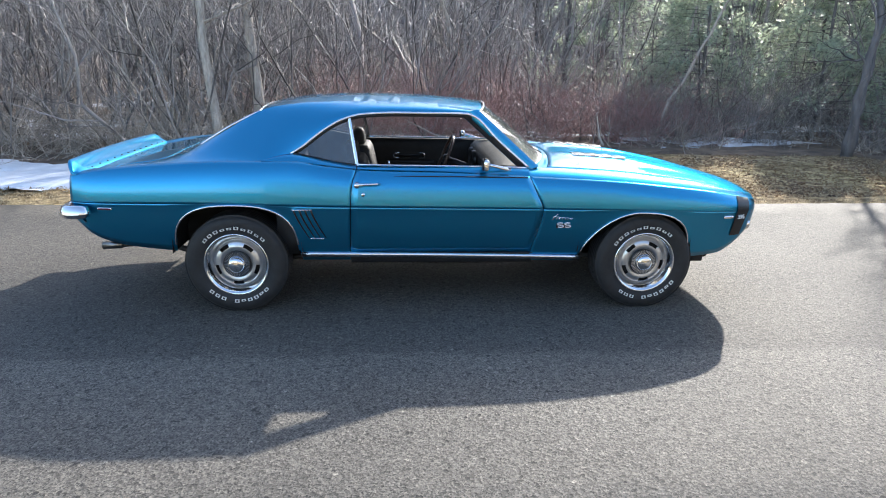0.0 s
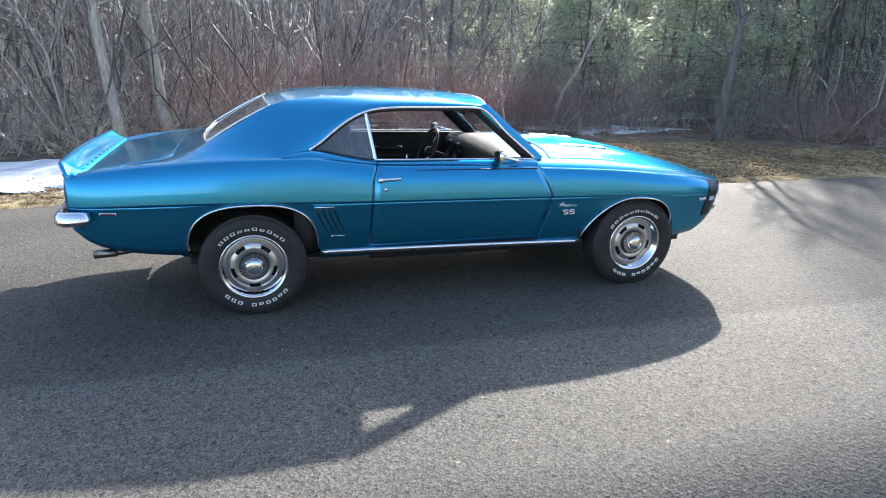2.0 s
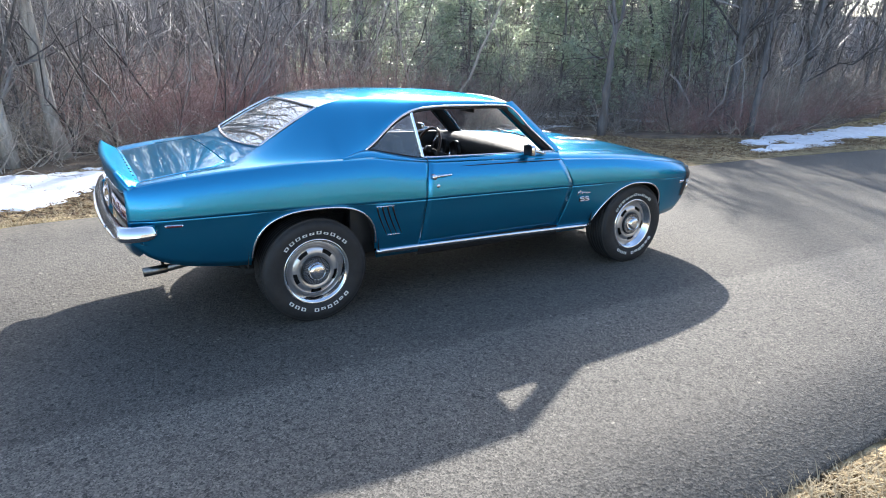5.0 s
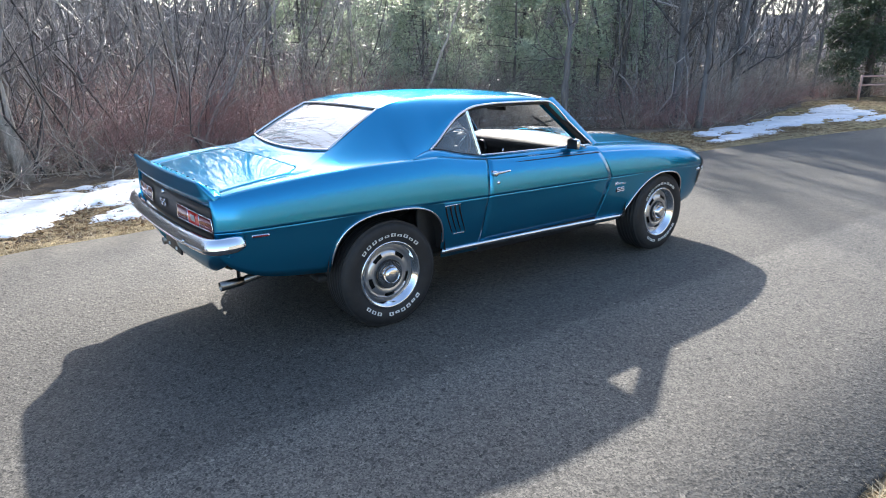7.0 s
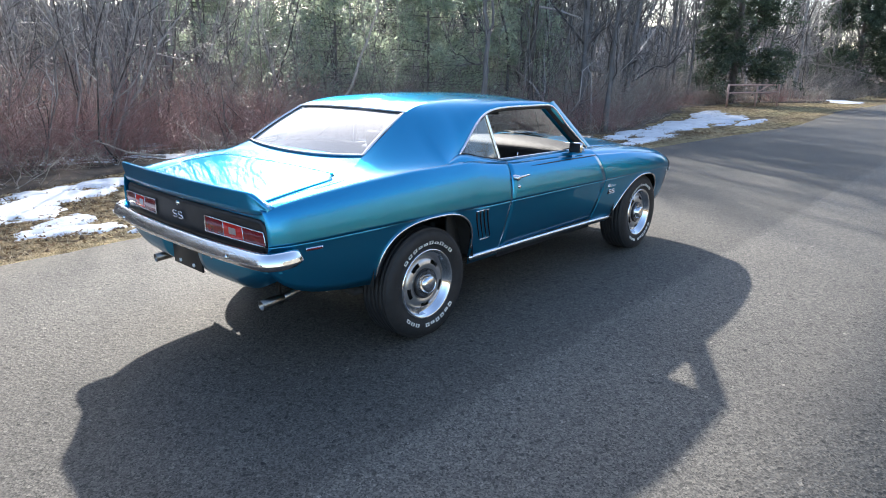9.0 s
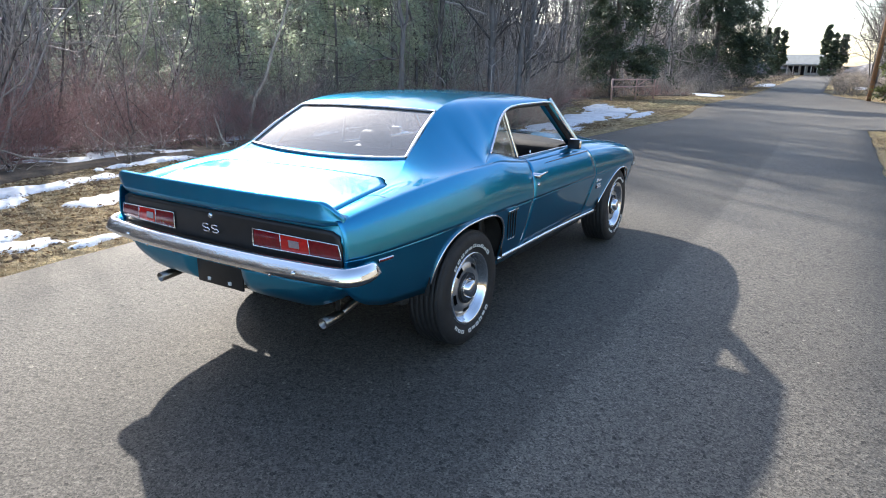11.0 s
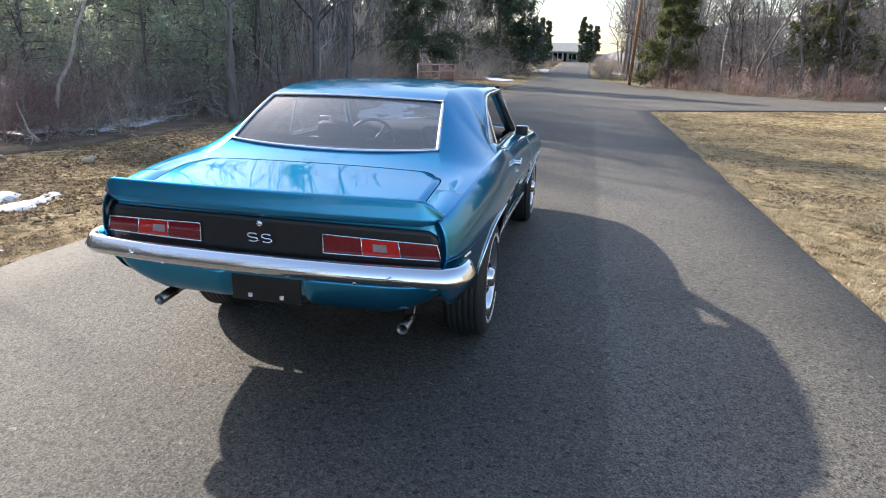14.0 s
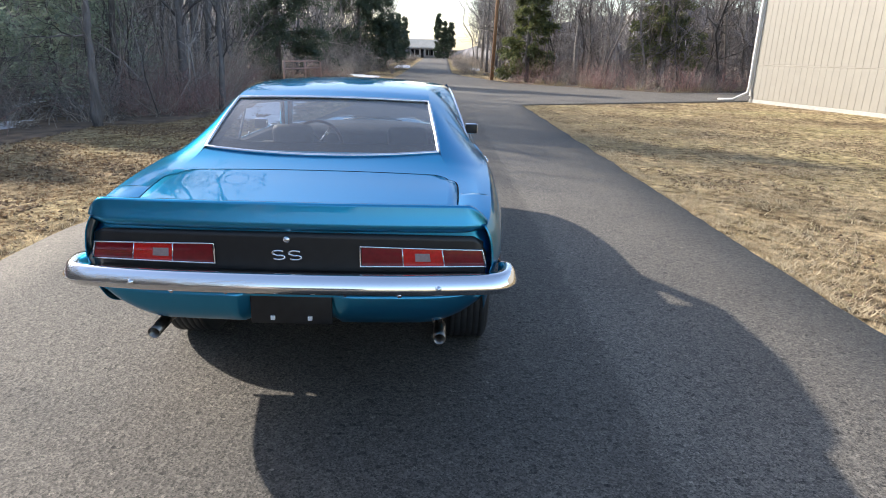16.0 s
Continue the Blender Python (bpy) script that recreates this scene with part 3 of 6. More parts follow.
glass_back = part("rear_window", grid([[rear_glass(u, v, -0.003) for u in np.linspace(0, 1, 21)] for v in np.linspace(0, 1, 9)], out=(-0.5, 0, 1)), DUSTY_GLASS, car, "curved rear window glass")
ring = [rear_glass(u, 0, 0.004) for u in np.linspace(0, 1, 21)] + [rear_glass(1, v, 0.004) for v in np.linspace(0.08, 0.92, 9)] + [rear_glass(u, 1, 0.004) for u in np.linspace(1, 0, 21)] + [rear_glass(0, v, 0.004) for v in np.linspace(0.92, 0.08, 9)]
part("window_trim", tube(ring + ring[:1], 0.0085, 6, cap=False), TRIM, glass_back)


def front_glass(u, v, out=0.0):
    w = lerp(0.665, 0.565, v) * (2 * u - 1)
    k = 1 - (2 * u - 1) ** 2
    x = lerp(0.60, 0.235, v) + 0.16 * k * (1 - v) + 0.085 * k * v
    z = lerp(0.952, 1.285, v) + lerp(0.012, 0.034, v) * k + 0.012 * math.sin(math.pi * v)
    return (x + out * 0.6, w, z + out * 0.8)


windscreen = part("windscreen", grid([[front_glass(u, v) for u in np.linspace(0, 1, 21)] for v in np.linspace(0, 1, 9)], out=(0.6, 0, 1)), GLASS, car)
ring = [front_glass(u, 0, 0.004) for u in np.linspace(0, 1, 21)] + [front_glass(1, v, 0.004) for v in np.linspace(0.08, 0.92, 9)] + [front_glass(u, 1, 0.004) for u in np.linspace(1, 0, 21)] + [front_glass(0, v, 0.004) for v in np.linspace(0.92, 0.08, 9)]
part("window_trim", tube(ring + ring[:1], 0.0085, 6, cap=False), TRIM, windscreen)

# A-pillars
rows = []
for v in np.linspace(-0.03, 1.03, 12):
    foot, head = Vector((0.555, -0.735, 0.952)), Vector((0.165, -0.634, 1.291))
    o = foot.lerp(head, v)
    g = Vector((0.60, -0.665, 0.952)).lerp(Vector((0.235, -0.565, 1.285)), v)
    mid = (g + o) / 2 + Vector((0.035, -0.028, 0.020))
    rows.append([g + Vector((0, 0, 0.002)), lerp(g, mid, 0.6), mid, lerp(mid, o, 0.55), o, o + Vector((-0.03, 0.02, -0.01)), o + Vector((-0.045, 0.06, -0.02))])
both("windscreen_pillar", grid(rows, out=(0.5, -0.6, 0.5)), PAINT)
rows = []
for v in np.linspace(-0.02, 1.02, 8):
    o = Vector((0.555, -0.735, 0.952)).lerp(Vector((0.165, -0.634, 1.291)), v)
    g = Vector((0.60, -0.665, 0.952)).lerp(Vector((0.235, -0.565, 1.285)), v)
    rows.append([g + Vector((-0.004, 0.003, -0.004)), g + Vector((-0.022, 0.010, -0.016)), lerp(g, o, 0.5) + Vector((-0.030, 0.014, -0.024)), o + Vector((-0.040, 0.016, -0.022)), o + Vector((-0.014, 0.004, -0.010))])
both("inner_pillar", grid(rows, out=(-0.5, 0.6, -0.5)), HEADLINER)

# drip rail, window frames, side glass
xs = [-0.985, -0.91, -0.83, -0.75, -0.68, -0.61, -0.54, -0.43, -0.32, -0.16, 0, 0.15]
rail = [(x, -TRIM_W(x) - 0.006, TRIM_Z(x) - 0.002) for x in xs] + [(0.175, -0.640, 1.283), (0.36, -0.688, 1.120), (0.555, -0.742, 0.955)]
smooth_rail = curve3(rail)
both("drip_rail", tube([smooth_rail(t) for t in np.linspace(0, 1, 60)], 0.0085, 6), TRIM, "bright drip rail over the side windows")
seal = [Vector(smooth_rail(t)) + Vector((0, 0.016, -0.014)) for t in np.linspace(0.02, 0.98, 50)]
both("door_seal", tube(seal, 0.012, 6), BLACK)
both("belt_trim", tube([(x, -BELT_W(x) - 0.006, BELT_Z(x) + 0.004) for x in np.linspace(-0.56, 0.54, 20)], 0.0055, 6), CHROME)
both("quarter_trim", tube([(x, -BELT_W(x) - 0.004, BELT_Z(x) + 0.003) for x in np.linspace(-0.985, -0.57, 12)], 0.004, 6), BLACK)


def side_pane(points, n=9):
    """A pane between a lower and an upper line."""
    low, top = curve3(points[0]), curve3(points[1])
    return grid([[lerp(low(u), top(u), v) for v in np.linspace(0, 1, 6)] for u in np.linspace(0, 1, n)], out=(0, -1, 0.2))


qx = [-0.975, -0.9, -0.8, -0.70, -0.618]
pane = side_pane(([(x, -BELT_W(min(x * 0.98, -0.572)) + 0.008, BELT_Z(x) - 0.006) for x in (-0.975, -0.9, -0.8, -0.7, -0.572)],
                  [(x, -TRIM_W(x) + 0.010, TRIM_Z(x) - 0.006) for x in qx]))
both("quarter_window", pane, GLASS, "fixed triangular quarter window")
bar_rows = [[p + Vector(q) for q in ((-0.011, 0.006, 0), (-0.011, -0.006, 0), (-0.007, -0.010, 0), (0.007, -0.010, 0), (0.011, -0.006, 0), (0.011, 0.006, 0))] for p in (Vector((-0.566, -0.741, 0.962)).lerp(Vector((-0.617, -0.650, 1.262)), t) for t in np.linspace(0, 1, 6))]
both("quarter_window_bar", grid(bar_rows, out=(0, -1, 0)), CHROME)

# side trim: sill moulding, arch lips, door spear, handles, vents, markers
both("sill_moulding", sweep([(x, -side_w(x, 0.378) - 0.006, lerp(0.385, 0.356, (x + 0.94) / 1.86)) for x in np.linspace(-0.94, 0.925, 30)], [(0.004, -0.017), (-0.007, -0.012), (-0.009, 0.0), (-0.007, 0.012), (0.004, 0.017)][::-1]), TRIM, "bright sill moulding")


def arch_lip(x0, x1):
    pts = []
    for k in range(61):
        u = -math.cos(math.pi * k / 60)
        x = lerp(x0, x1, (u + 1) / 2)
        z = max(arch(x), 0.40 if x < 0 else 0.36) + 0.002
        pts.append((x, -side_w(x, z) - 0.004, z))
    return tube(pts, 0.0065, 6)


both("arch_moulding", arch_lip(-1.735, -0.955), TRIM)
both("arch_moulding", arch_lip(0.925, 1.658), TRIM)
for d, s in zip(doors, (1, -1)):
    def right(p, s=s):
        return (p[0], p[1] * s, p[2])
    part("door_spear", tube([right((x, -side_w(x, z) - 0.001, z)) for x, z in [(-0.33, 0.912), (-0.2, 0.911), (0.1, 0.909), (0.54, 0.905)]], [0.001, 0.0035, 0.004, 0.004], 6), BLACK, d, "dark pinched crease line")
    w = side_w(-0.5, 0.865)
    handle = part("door_handle", tube([right(p) for p in ((-0.575, -w - 0.012, 0.864), (-0.55, -w - 0.034, 0.866), (-0.50, -w - 0.037, 0.869), (-0.44, -w - 0.034, 0.871), (-0.415, -w - 0.008, 0.871))], [0.010, 0.011, 0.008, 0.007, 0.006], 8), CHROME, d, "chrome door handle")
    part("push_button", moved(lathe([(0.0, -0.05), (0.013, -0.049), (0.018, -0.043), (0.020, 0.0)], 16), Matrix.Translation((-0.562, (-w + 0.006) * 1.0, 0.862)) if s > 0 else Matrix.Translation((-0.562, w - 0.006, 0.862)) @ Matrix.Rotation(math.pi, 4, "Z")), CHROME, handle)
    w2 = side_w(-0.525, 0.80)
    part("door_lock", moved(lathe([(0.0, -0.010), (0.009, -0.009), (0.013, -0.004), (0.014, 0.004)], 16), Matrix.Translation((-0.525, -w2, 0.800)) if s > 0 else Matrix.Translation((-0.525, w2, 0.8)) @ Matrix.Rotation(math.pi, 4, "Z")), CHROME, d)
for s in (1, -1):
    for k in range(4):
        x0 = -0.955 + 0.036 * k
        pts = [(x0 + 0.085 * t ** 1.25 - 0.01, -s * (side_w(x0, lerp(0.70, 0.505, t)) + 0.001), lerp(0.70, 0.505, t)) for t in np.linspace(0, 1, 8)]
        # Black tube stands in for the shade inside a body-coloured vent recess.
        vent = part("side_vent", tube(pts, [0.0065, 0.006, 0.0055, 0.005, 0.0045, 0.004, 0.003, 0.002], 6), BLACK, car, "side vent recess, its shade drawn in black")
    part("vent_trim", tube([(-0.975, -s * (side_w(-0.97, 0.703) + 0.006), 0.704), (-0.85, -s * (side_w(-0.85, 0.703) + 0.006), 0.703)], 0.0045, 6), CHROME, car)
    part("vent_script", tube([(-0.875 + 0.013 * k, -s * (side_w(-0.84, 0.50) + 0.004), 0.499 + 0.005 * (k % 2)) for k in range(8)], 0.0028, 5), CHROME, car)
    def on_side(x0, x1, z0, z1, out, s=s):
        return grid([[(x, -s * (side_w(x, (z0 + z1) / 2) + o), z) for o, z in ((-0.01, z0), (out, z0 + 0.002), (out, z1 - 0.002), (-0.01, z1))] for x in np.linspace(x0, x1, 6)], out=(0, -s, 0))
    marker = part("side_marker", on_side(-2.185, -2.095, 0.692, 0.711, 0.005), CHROME, car)
    part("marker_lens", on_side(-2.178, -2.102, 0.696, 0.707, 0.008), RED_LENS, marker, "dark red marker lens")
    # fender script and curled emblem
    w = side_w(0.78, 0.60)
    script = []
    for k in range(26):
        t = k / 25
        script.append((0.705 + 0.135 * t + 0.010 * math.sin(t * 44), -s * (w + 0.010), 0.640 + 0.012 * math.sin(t * 44 + 1.2) * (2.2 - 1.6 * t) * 0.6 + 0.006 * (1 - t)))
    sc = part("fender_script", tube(script, 0.0022, 5), CHROME, car, "bright slanted script bar")
    part("script_line", tube([(0.703, -s * (w + 0.010), 0.632), (0.735, -s * (w + 0.012), 0.668), (0.75, -s * (w + 0.012), 0.672)], 0.003, 5), CHROME, sc)
    em = part("fender_emblem", box(0.738, 0.836, -s * (w - 0.002) - 0.003, -s * (w - 0.002) + 0.003, 0.574, 0.616, 0.002), BLACK, car)
    for x in (0.764, 0.812):
        curl((x, -s * (w + 0.004), 0.595), (s, 0, 0), (0, 0, 1), 0.030, 0.040, 0.0040, WHITE_LETTER, em)
    # nose stripe and number badge
    stripe = []
    for z in np.linspace(0.50, 0.785, 14):
        xa, xb = lerp(1.965, 1.985, (z - 0.5) / 0.28), lerp(2.05, 2.10, (z - 0.5) / 0.28)
        stripe.append([(x, -s * (side_w(x, min(z, SHOULDER_Z(x) - 0.004)) + 0.006), min(z, SHOULDER_Z(x) - 0.004)) for x in np.linspace(xa, xb, 7)])
    part("nose_stripe", grid(stripe, out=(0.3, -s, 0)), BLACK, car, "black stripe round the nose")
    w = side_w(1.93, 0.635)
    part("number_bar", on_side(1.885, 1.958, 0.628, 0.650, 0.006), CHROME, car)
    txt = bpy.data.curves.new("number", "FONT")
    txt.body, txt.size, txt.extrude, txt.align_x, txt.align_y = "396", 0.042, 0.004, "CENTER", "CENTER"
    num = new("number_badge", txt)
    num.data.materials.append(WHITE_LETTER)
    num.parent = car
    out_dir = Vector(((side_w(2.0, 0.638) - side_w(2.04, 0.638)) / 0.04, -s, 0)).normalized()
    right_dir = Vector((0, 0, 1)).cross(out_dir).normalized()
    num.matrix_world = Matrix.Translation((2.018, -s * (side_w(2.018, 0.638) + 0.015), 0.636)) @ Matrix((right_dir, Vector((0, 0, 1)), out_dir)).transposed().to_4x4()


# mirrors
def mirror(s):
    y = -s * 0.822
    stalk = part("mirror", tube([(0.42, -s * 0.785, 0.942), (0.39, -s * 0.80, 0.955), (0.33, -s * 0.815, 0.972), (0.275, y, 0.985)], [0.020, 0.015, 0.012, 0.012], 8), CHROME, car, "chrome door mirror")
    head = box(0.240, 0.282, -0.052, 0.052, -0.040, 0.040, 0.018)
    part("mirror_head", moved(head, Matrix.Translation((0, y, 0.985))), CHROME, stalk)
    part("mirror_face", moved(box(0.2375, 0.242, -0.046, 0.046, -0.034, 0.034, 0.002), Matrix.Translation((0, y, 0.985))), BLACK, stalk)


mirror(1)
mirror(-1)


# ---- wheels ----
R = 0.331
tyre_profile = [(0.196, -0.098), (0.215, -0.104), (0.235, -0.112), (0.262, -0.117), (0.285, -0.116), (0.305, -0.110), (0.319, -0.100), (0.327, -0.088)]
tread = []
for k in range(6):
    a = -0.080 + k * 0.032
    tread += [(R, a - 0.0125), (R, a + 0.0125)] + ([(R - 0.004, a + 0.0145), (R - 0.004, a + 0.0175)] if k < 5 else [])
tyre_profile = tyre_profile + tread + [(r, -a) for r, a in tyre_profile[::-1]]
tyre_geo = lathe(tyre_profile, 64)


def arc_bar(r0, r1, a0, a1, y, depth=0.0035, n=4):
    """A raised bar on the side wall, angles clockwise from the top as seen from outside."""
    rows = []
    for a in np.linspace(a0, a1, n):
        ca, sa = math.sin(radians(a)), math.cos(radians(a))
        rows.append([(r * ca, yy, r * sa) for r, yy in ((r0, y + 0.002), (r0 + 0.001, y - depth), (r1 - 0.001, y - depth - 0.001), (r1, y + 0.002))])
    v, f = grid(rows, out=(0, -1, 0))
    m = 4
    return v, f + [(0, 1, 2, 3), tuple(range((n - 1) * m, n * m))[::-1]]


def word_blocks(total, start, step, low):
    """Plain blocks in place of the side wall's raised words."""
    glyphs = []
    for k in range(total):
        a = start + step * k
        geo = []
        if low[k] == 0:
            continue
        r1 = 0.260 if low[k] == 2 else 0.254
        r0, w = 0.239, step * 0.33
        y = -0.1145
        geo.append(arc_bar(r1 - 0.0042, r1, a - w, a + w, y))
        geo.append(arc_bar(r0, r0 + 0.0042, a - w, a + w, y))
        geo.append(arc_bar(r0, r1, a - w, a - w + step * 0.17, y))
        geo.append(arc_bar(r0, r1, a + w - step * 0.17, a + w, y))
        glyphs.append(joined(*geo))
    return glyphs


letters = word_blocks(10, -48, 10.4, [2, 2, 2, 1, 1, 2, 1, 2, 1, 2]) + word_blocks(10, 133, 10.0, [2, 1, 2, 2, 1, 2, 0, 2, 2, 2])
barrel_geo = lathe([(0.165, 0.09), (0.172, 0.02), (0.176, -0.040), (0.186, -0.052), (0.192, -0.075), (0.2, -0.100)], 48)
ring_geo = lathe([(0.157, -0.046), (0.164, -0.054), (0.170, -0.070), (0.176, -0.076), (0.186, -0.094), (0.196, -0.107), (0.204, -0.1115), (0.209, -0.109), (0.211, -0.100)], 64)
disc_rows = []
radii = [0.085, 0.100, 0.114, 0.119, 0.143, 0.148, 0.155, 0.160]
depth = [-0.074, -0.082, -0.0835, -0.083, -0.077, -0.072, -0.060, -0.044]
n_disc = 100
verts, faces = [], []
for r, y in zip(radii, depth):
    for k in range(n_disc):
        a = 2 * math.pi * k / n_disc
        verts.append((r * math.sin(a), y, r * math.cos(a)))
for i in range(len(radii) - 1):
    for k in range(n_disc):
        slot = i == 3 and (k % 20) in (6, 7, 8, 9, 10, 11, 12, 13)
        if not slot:
            k2 = (k + 1) % n_disc
            faces.append((i * n_disc + k, i * n_disc + k2, (i + 1) * n_disc + k2, (i + 1) * n_disc + k))
disc_geo = (verts, faces)
total = Vector()
for f in faces[:50]:
    a, b, c = (Vector(verts[q]) for q in f[:3])
    total += (b - a).cross(c - a)
if total.y > 0:
    disc_geo = (verts, [f[::-1] for f in faces])
cap_ring_geo = lathe([(0.090, -0.074), (0.089, -0.092), (0.086, -0.094), (0.084, -0.090), (0.058, -0.090)], 40)
cap_geo = lathe([(0.060, -0.088), (0.057, -0.100), (0.050, -0.118), (0.046, -0.126), (0.030, -0.131), (0.0, -0.133)], 40)
rib_geo = joined(*[moved(box(0.058, 0.084, -0.0985, -0.088, -0.0020, 0.0020), Matrix.Rotation(2 * math.pi * k / 44, 4, "Y")) for k in range(44)])
drum_geo = lathe([(0.0, -0.040), (0.150, -0.040), (0.160, -0.03), (0.162, 0.06), (0.0, 0.06)], 32)


def wheel(x, s, turn):
    hub = new("wheel")
    hub.parent = car
    hub.matrix_world = Matrix.Translation((x, -s * 0.745, R - 0.004)) @ (Matrix.Identity(4) if s > 0 else Matrix.Rotation(math.pi, 4, "Z")) @ Matrix.Rotation(radians(turn), 4, "Y")
    hub["label"] = "silver slotted wheel with a white-lettered tyre"
    shared = wheel.made
    for name, geo, mat in (("tyre", tyre_geo, RUBBER), *(("raised_letter", g, WHITE_RUBBER) for g in letters), ("rim_barrel", barrel_geo, STEEL), ("trim_ring", ring_geo, CHROME), ("wheel_disc", disc_geo, STEEL), ("centre_cap", cap_geo, CHROME), ("cap_ring", cap_ring_geo, BLACK), ("ribbed_ring", rib_geo, CHROME), ("brake_drum", drum_geo, UNDER)):
        key = (name, id(geo))
        if key not in shared:
            shared[key] = mesh_of(*geo, smooth=name not in ("raised_letter", "ribbed_ring"))
            shared[key].materials.append(mat)
        part(name, shared[key], None, hub)
    return hub


wheel.made = {}
for x, turn in ((-1.357, 0), (1.362, -8)):
    wheel(x, 1, turn)
    wheel(x, -1, turn + 30)

# ---- under the body ----
part("floor_pan", box(-1.75, 1.9, -0.66, 0.66, 0.30, 0.34, 0.02), UNDER, car)
part("boot_floor", box(-2.28, -1.75, -0.60, 0.60, 0.49, 0.53, 0.02), UNDER, car)
for x0, x1 in ((-1.76, -0.93), (0.90, 1.68)):
    for s in (1, -1):
        pts = []
        for k in range(17):
            a = math.pi * k / 16
            pts.append([((x0 + x1) / 2 - (x1 - x0) / 2 * math.cos(a), -s * w, 0.40 + 0.36 * math.sin(a) ** 0.7) for w in (0.835, 0.60, 0.52)])
        part("wheel_well", grid(pts, out=(0, 0, -1)), UNDER, car)
        part("inner_wing", grid([[(lerp(x0, x1, u), -s * 0.52, z) for z in (0.33, 0.5, 0.74)] for u in np.linspace(0, 1, 5)], out=(0, -s, 0)), UNDER, car)
part("rear_axle", tube([(-1.357, -0.66, 0.327), (-1.357, -0.12, 0.327), (-1.357, 0.12, 0.327), (-1.357, 0.66, 0.327)], [0.04, 0.045, 0.12, 0.04], 12), UNDER, car)
for s in (1, -1):
    part("leaf_spring", tube([(-2.02, s * 0.53, 0.42), (-1.75, s * 0.53, 0.33), (-1.36, s * 0.53, 0.28), (-0.8, s * 0.53, 0.34)], 0.022, 6), UNDER, car)
    tail_pipe = part("exhaust_pipe", tube([(-1.55, s * 0.45, 0.40), (-1.80, s * 0.50, 0.42), (-2.0, s * 0.565, 0.41), (-2.18, s * 0.60, 0.395)], 0.022, 12), PIPE, car)
    tip = lathe([(0.022, 0.0), (0.026, 0.004), (0.026, 0.13), (0.0235, 0.13), (0.022, 0.02)], 20, "x")
    part("exhaust_tip", moved(tip, Matrix.Translation((-2.17, s * 0.60, 0.396)) @ Matrix.Rotation(radians(180), 4, "Z") @ Matrix.Rotation(radians(4), 4, "Y")), PIPE, tail_pipe, "dull steel exhaust tip")
    part("pipe_hanger", box(-2.20, -2.185, s * 0.60 - 0.010, s * 0.60 + 0.010, 0.42, 0.50), UNDER, car)
part("fuel_tank", box(-2.20, -1.80, -0.42, 0.42, 0.40, 0.49, 0.04), UNDER, car)
part("front_tow_hook", box(1.74, 1.84, -0.72, -0.66, 0.29, 0.37, 0.012), BLACK, car)
part("engine_bay", box(0.70, 2.10, -0.50, 0.50, 0.34, 0.66, 0.03), UNDER, car)

# ---- cabin ----
part("cabin_floor", box(-1.15, 0.62, -0.68, 0.68, 0.345, 0.37), VINYL, car)
part("firewall", box(0.60, 0.64, -0.70, 0.70, 0.345, 0.93), VINYL, car)
part("parcel_shelf", grid([[(x, y * w, 1.03 + 0.02 * (x + 1.2)) for y in np.linspace(-1, 1, 9)] for x, w in ((-1.63, 0.62), (-1.5, 0.69), (-1.4, 0.70), (-1.10, 0.72))], out=(0, 0, 1)), VINYL, car)
head_rows = [[(roof_x(x, abs(w)), -w, lerp(INNER_Z(x), ROOF_Z(x), 1 - (w / 0.58) ** 2) - 0.03 - 0.035 * (abs(w) / 0.58) ** 4) for w in np.linspace(0.58, -0.58, 15)] for x in np.linspace(-1.20, 0.22, 14)]
part("headliner", grid(head_rows, out=(0, 0, -1)), HEADLINER, car)
for s in (1, -1):
    rows = [[(x, -s * (BELT_W(x) - 0.035 - 0.012 * math.sin(math.pi * t)), lerp(0.37, BELT_Z(x) - 0.004, t)) for t in np.linspace(0, 1, 8)] for x in np.linspace(-1.1, 0.60, 14)]
    inner = part("door_card", grid(rows, out=(0, s, 0)), VINYL, car, thick=0.02)
    part("sill_top", grid([[(x, -s * (BELT_W(x) - d), BELT_Z(x) - 0.001 - d * 0.05) for d in (0.0, 0.02, 0.04)] for x in np.linspace(-1.1, 0.60, 14)], out=(0, 0, 1)), VINYL, car)
    pull = part("armrest_pull", tube([(-0.33, -s * 0.66, 0.818), (-0.10, -s * 0.66, 0.818)], 0.012, 6), VINYL, inner)
    for x, d in ((-0.345, 1), (-0.085, -1)):
        part("pull_bracket", tube([(x + 0.045 * d, -s * 0.655, 0.840), (x, -s * 0.655, 0.838), (x - 0.008 * d, -s * 0.655, 0.818), (x, -s * 0.655, 0.798), (x + 0.045 * d, -s * 0.655, 0.796)], 0.0055, 6), CHROME, pull, "chrome pull bracket")
    part("window_crank", tube([(0.13, -s * 0.67, 0.70), (0.13, -s * 0.645, 0.70), (0.20, -s * 0.64, 0.735)], 0.008, 6), CHROME, inner)
    part("armrest", box(-0.42, 0.02, -s * 0.655 - 0.035, -s * 0.655 + 0.035, 0.73, 0.775, 0.02), VINYL, inner)
    part("lock_knob", tube([(-0.36, -s * 0.735, 0.96), (-0.36, -s * 0.735, 0.995)], [0.004, 0.006], 6), CHROME, inner)
    part("pillar_lining", grid([[(x, -s * (lerp(TRIM_W(x), INNER_W(x), t) - 0.03), lerp(TRIM_Z(x), INNER_Z(x), t) - 0.02) for t in np.linspace(0, 1, 5)] for x in np.linspace(-1.22, -0.6, 8)], out=(0, s, -0.3)), HEADLINER, car)


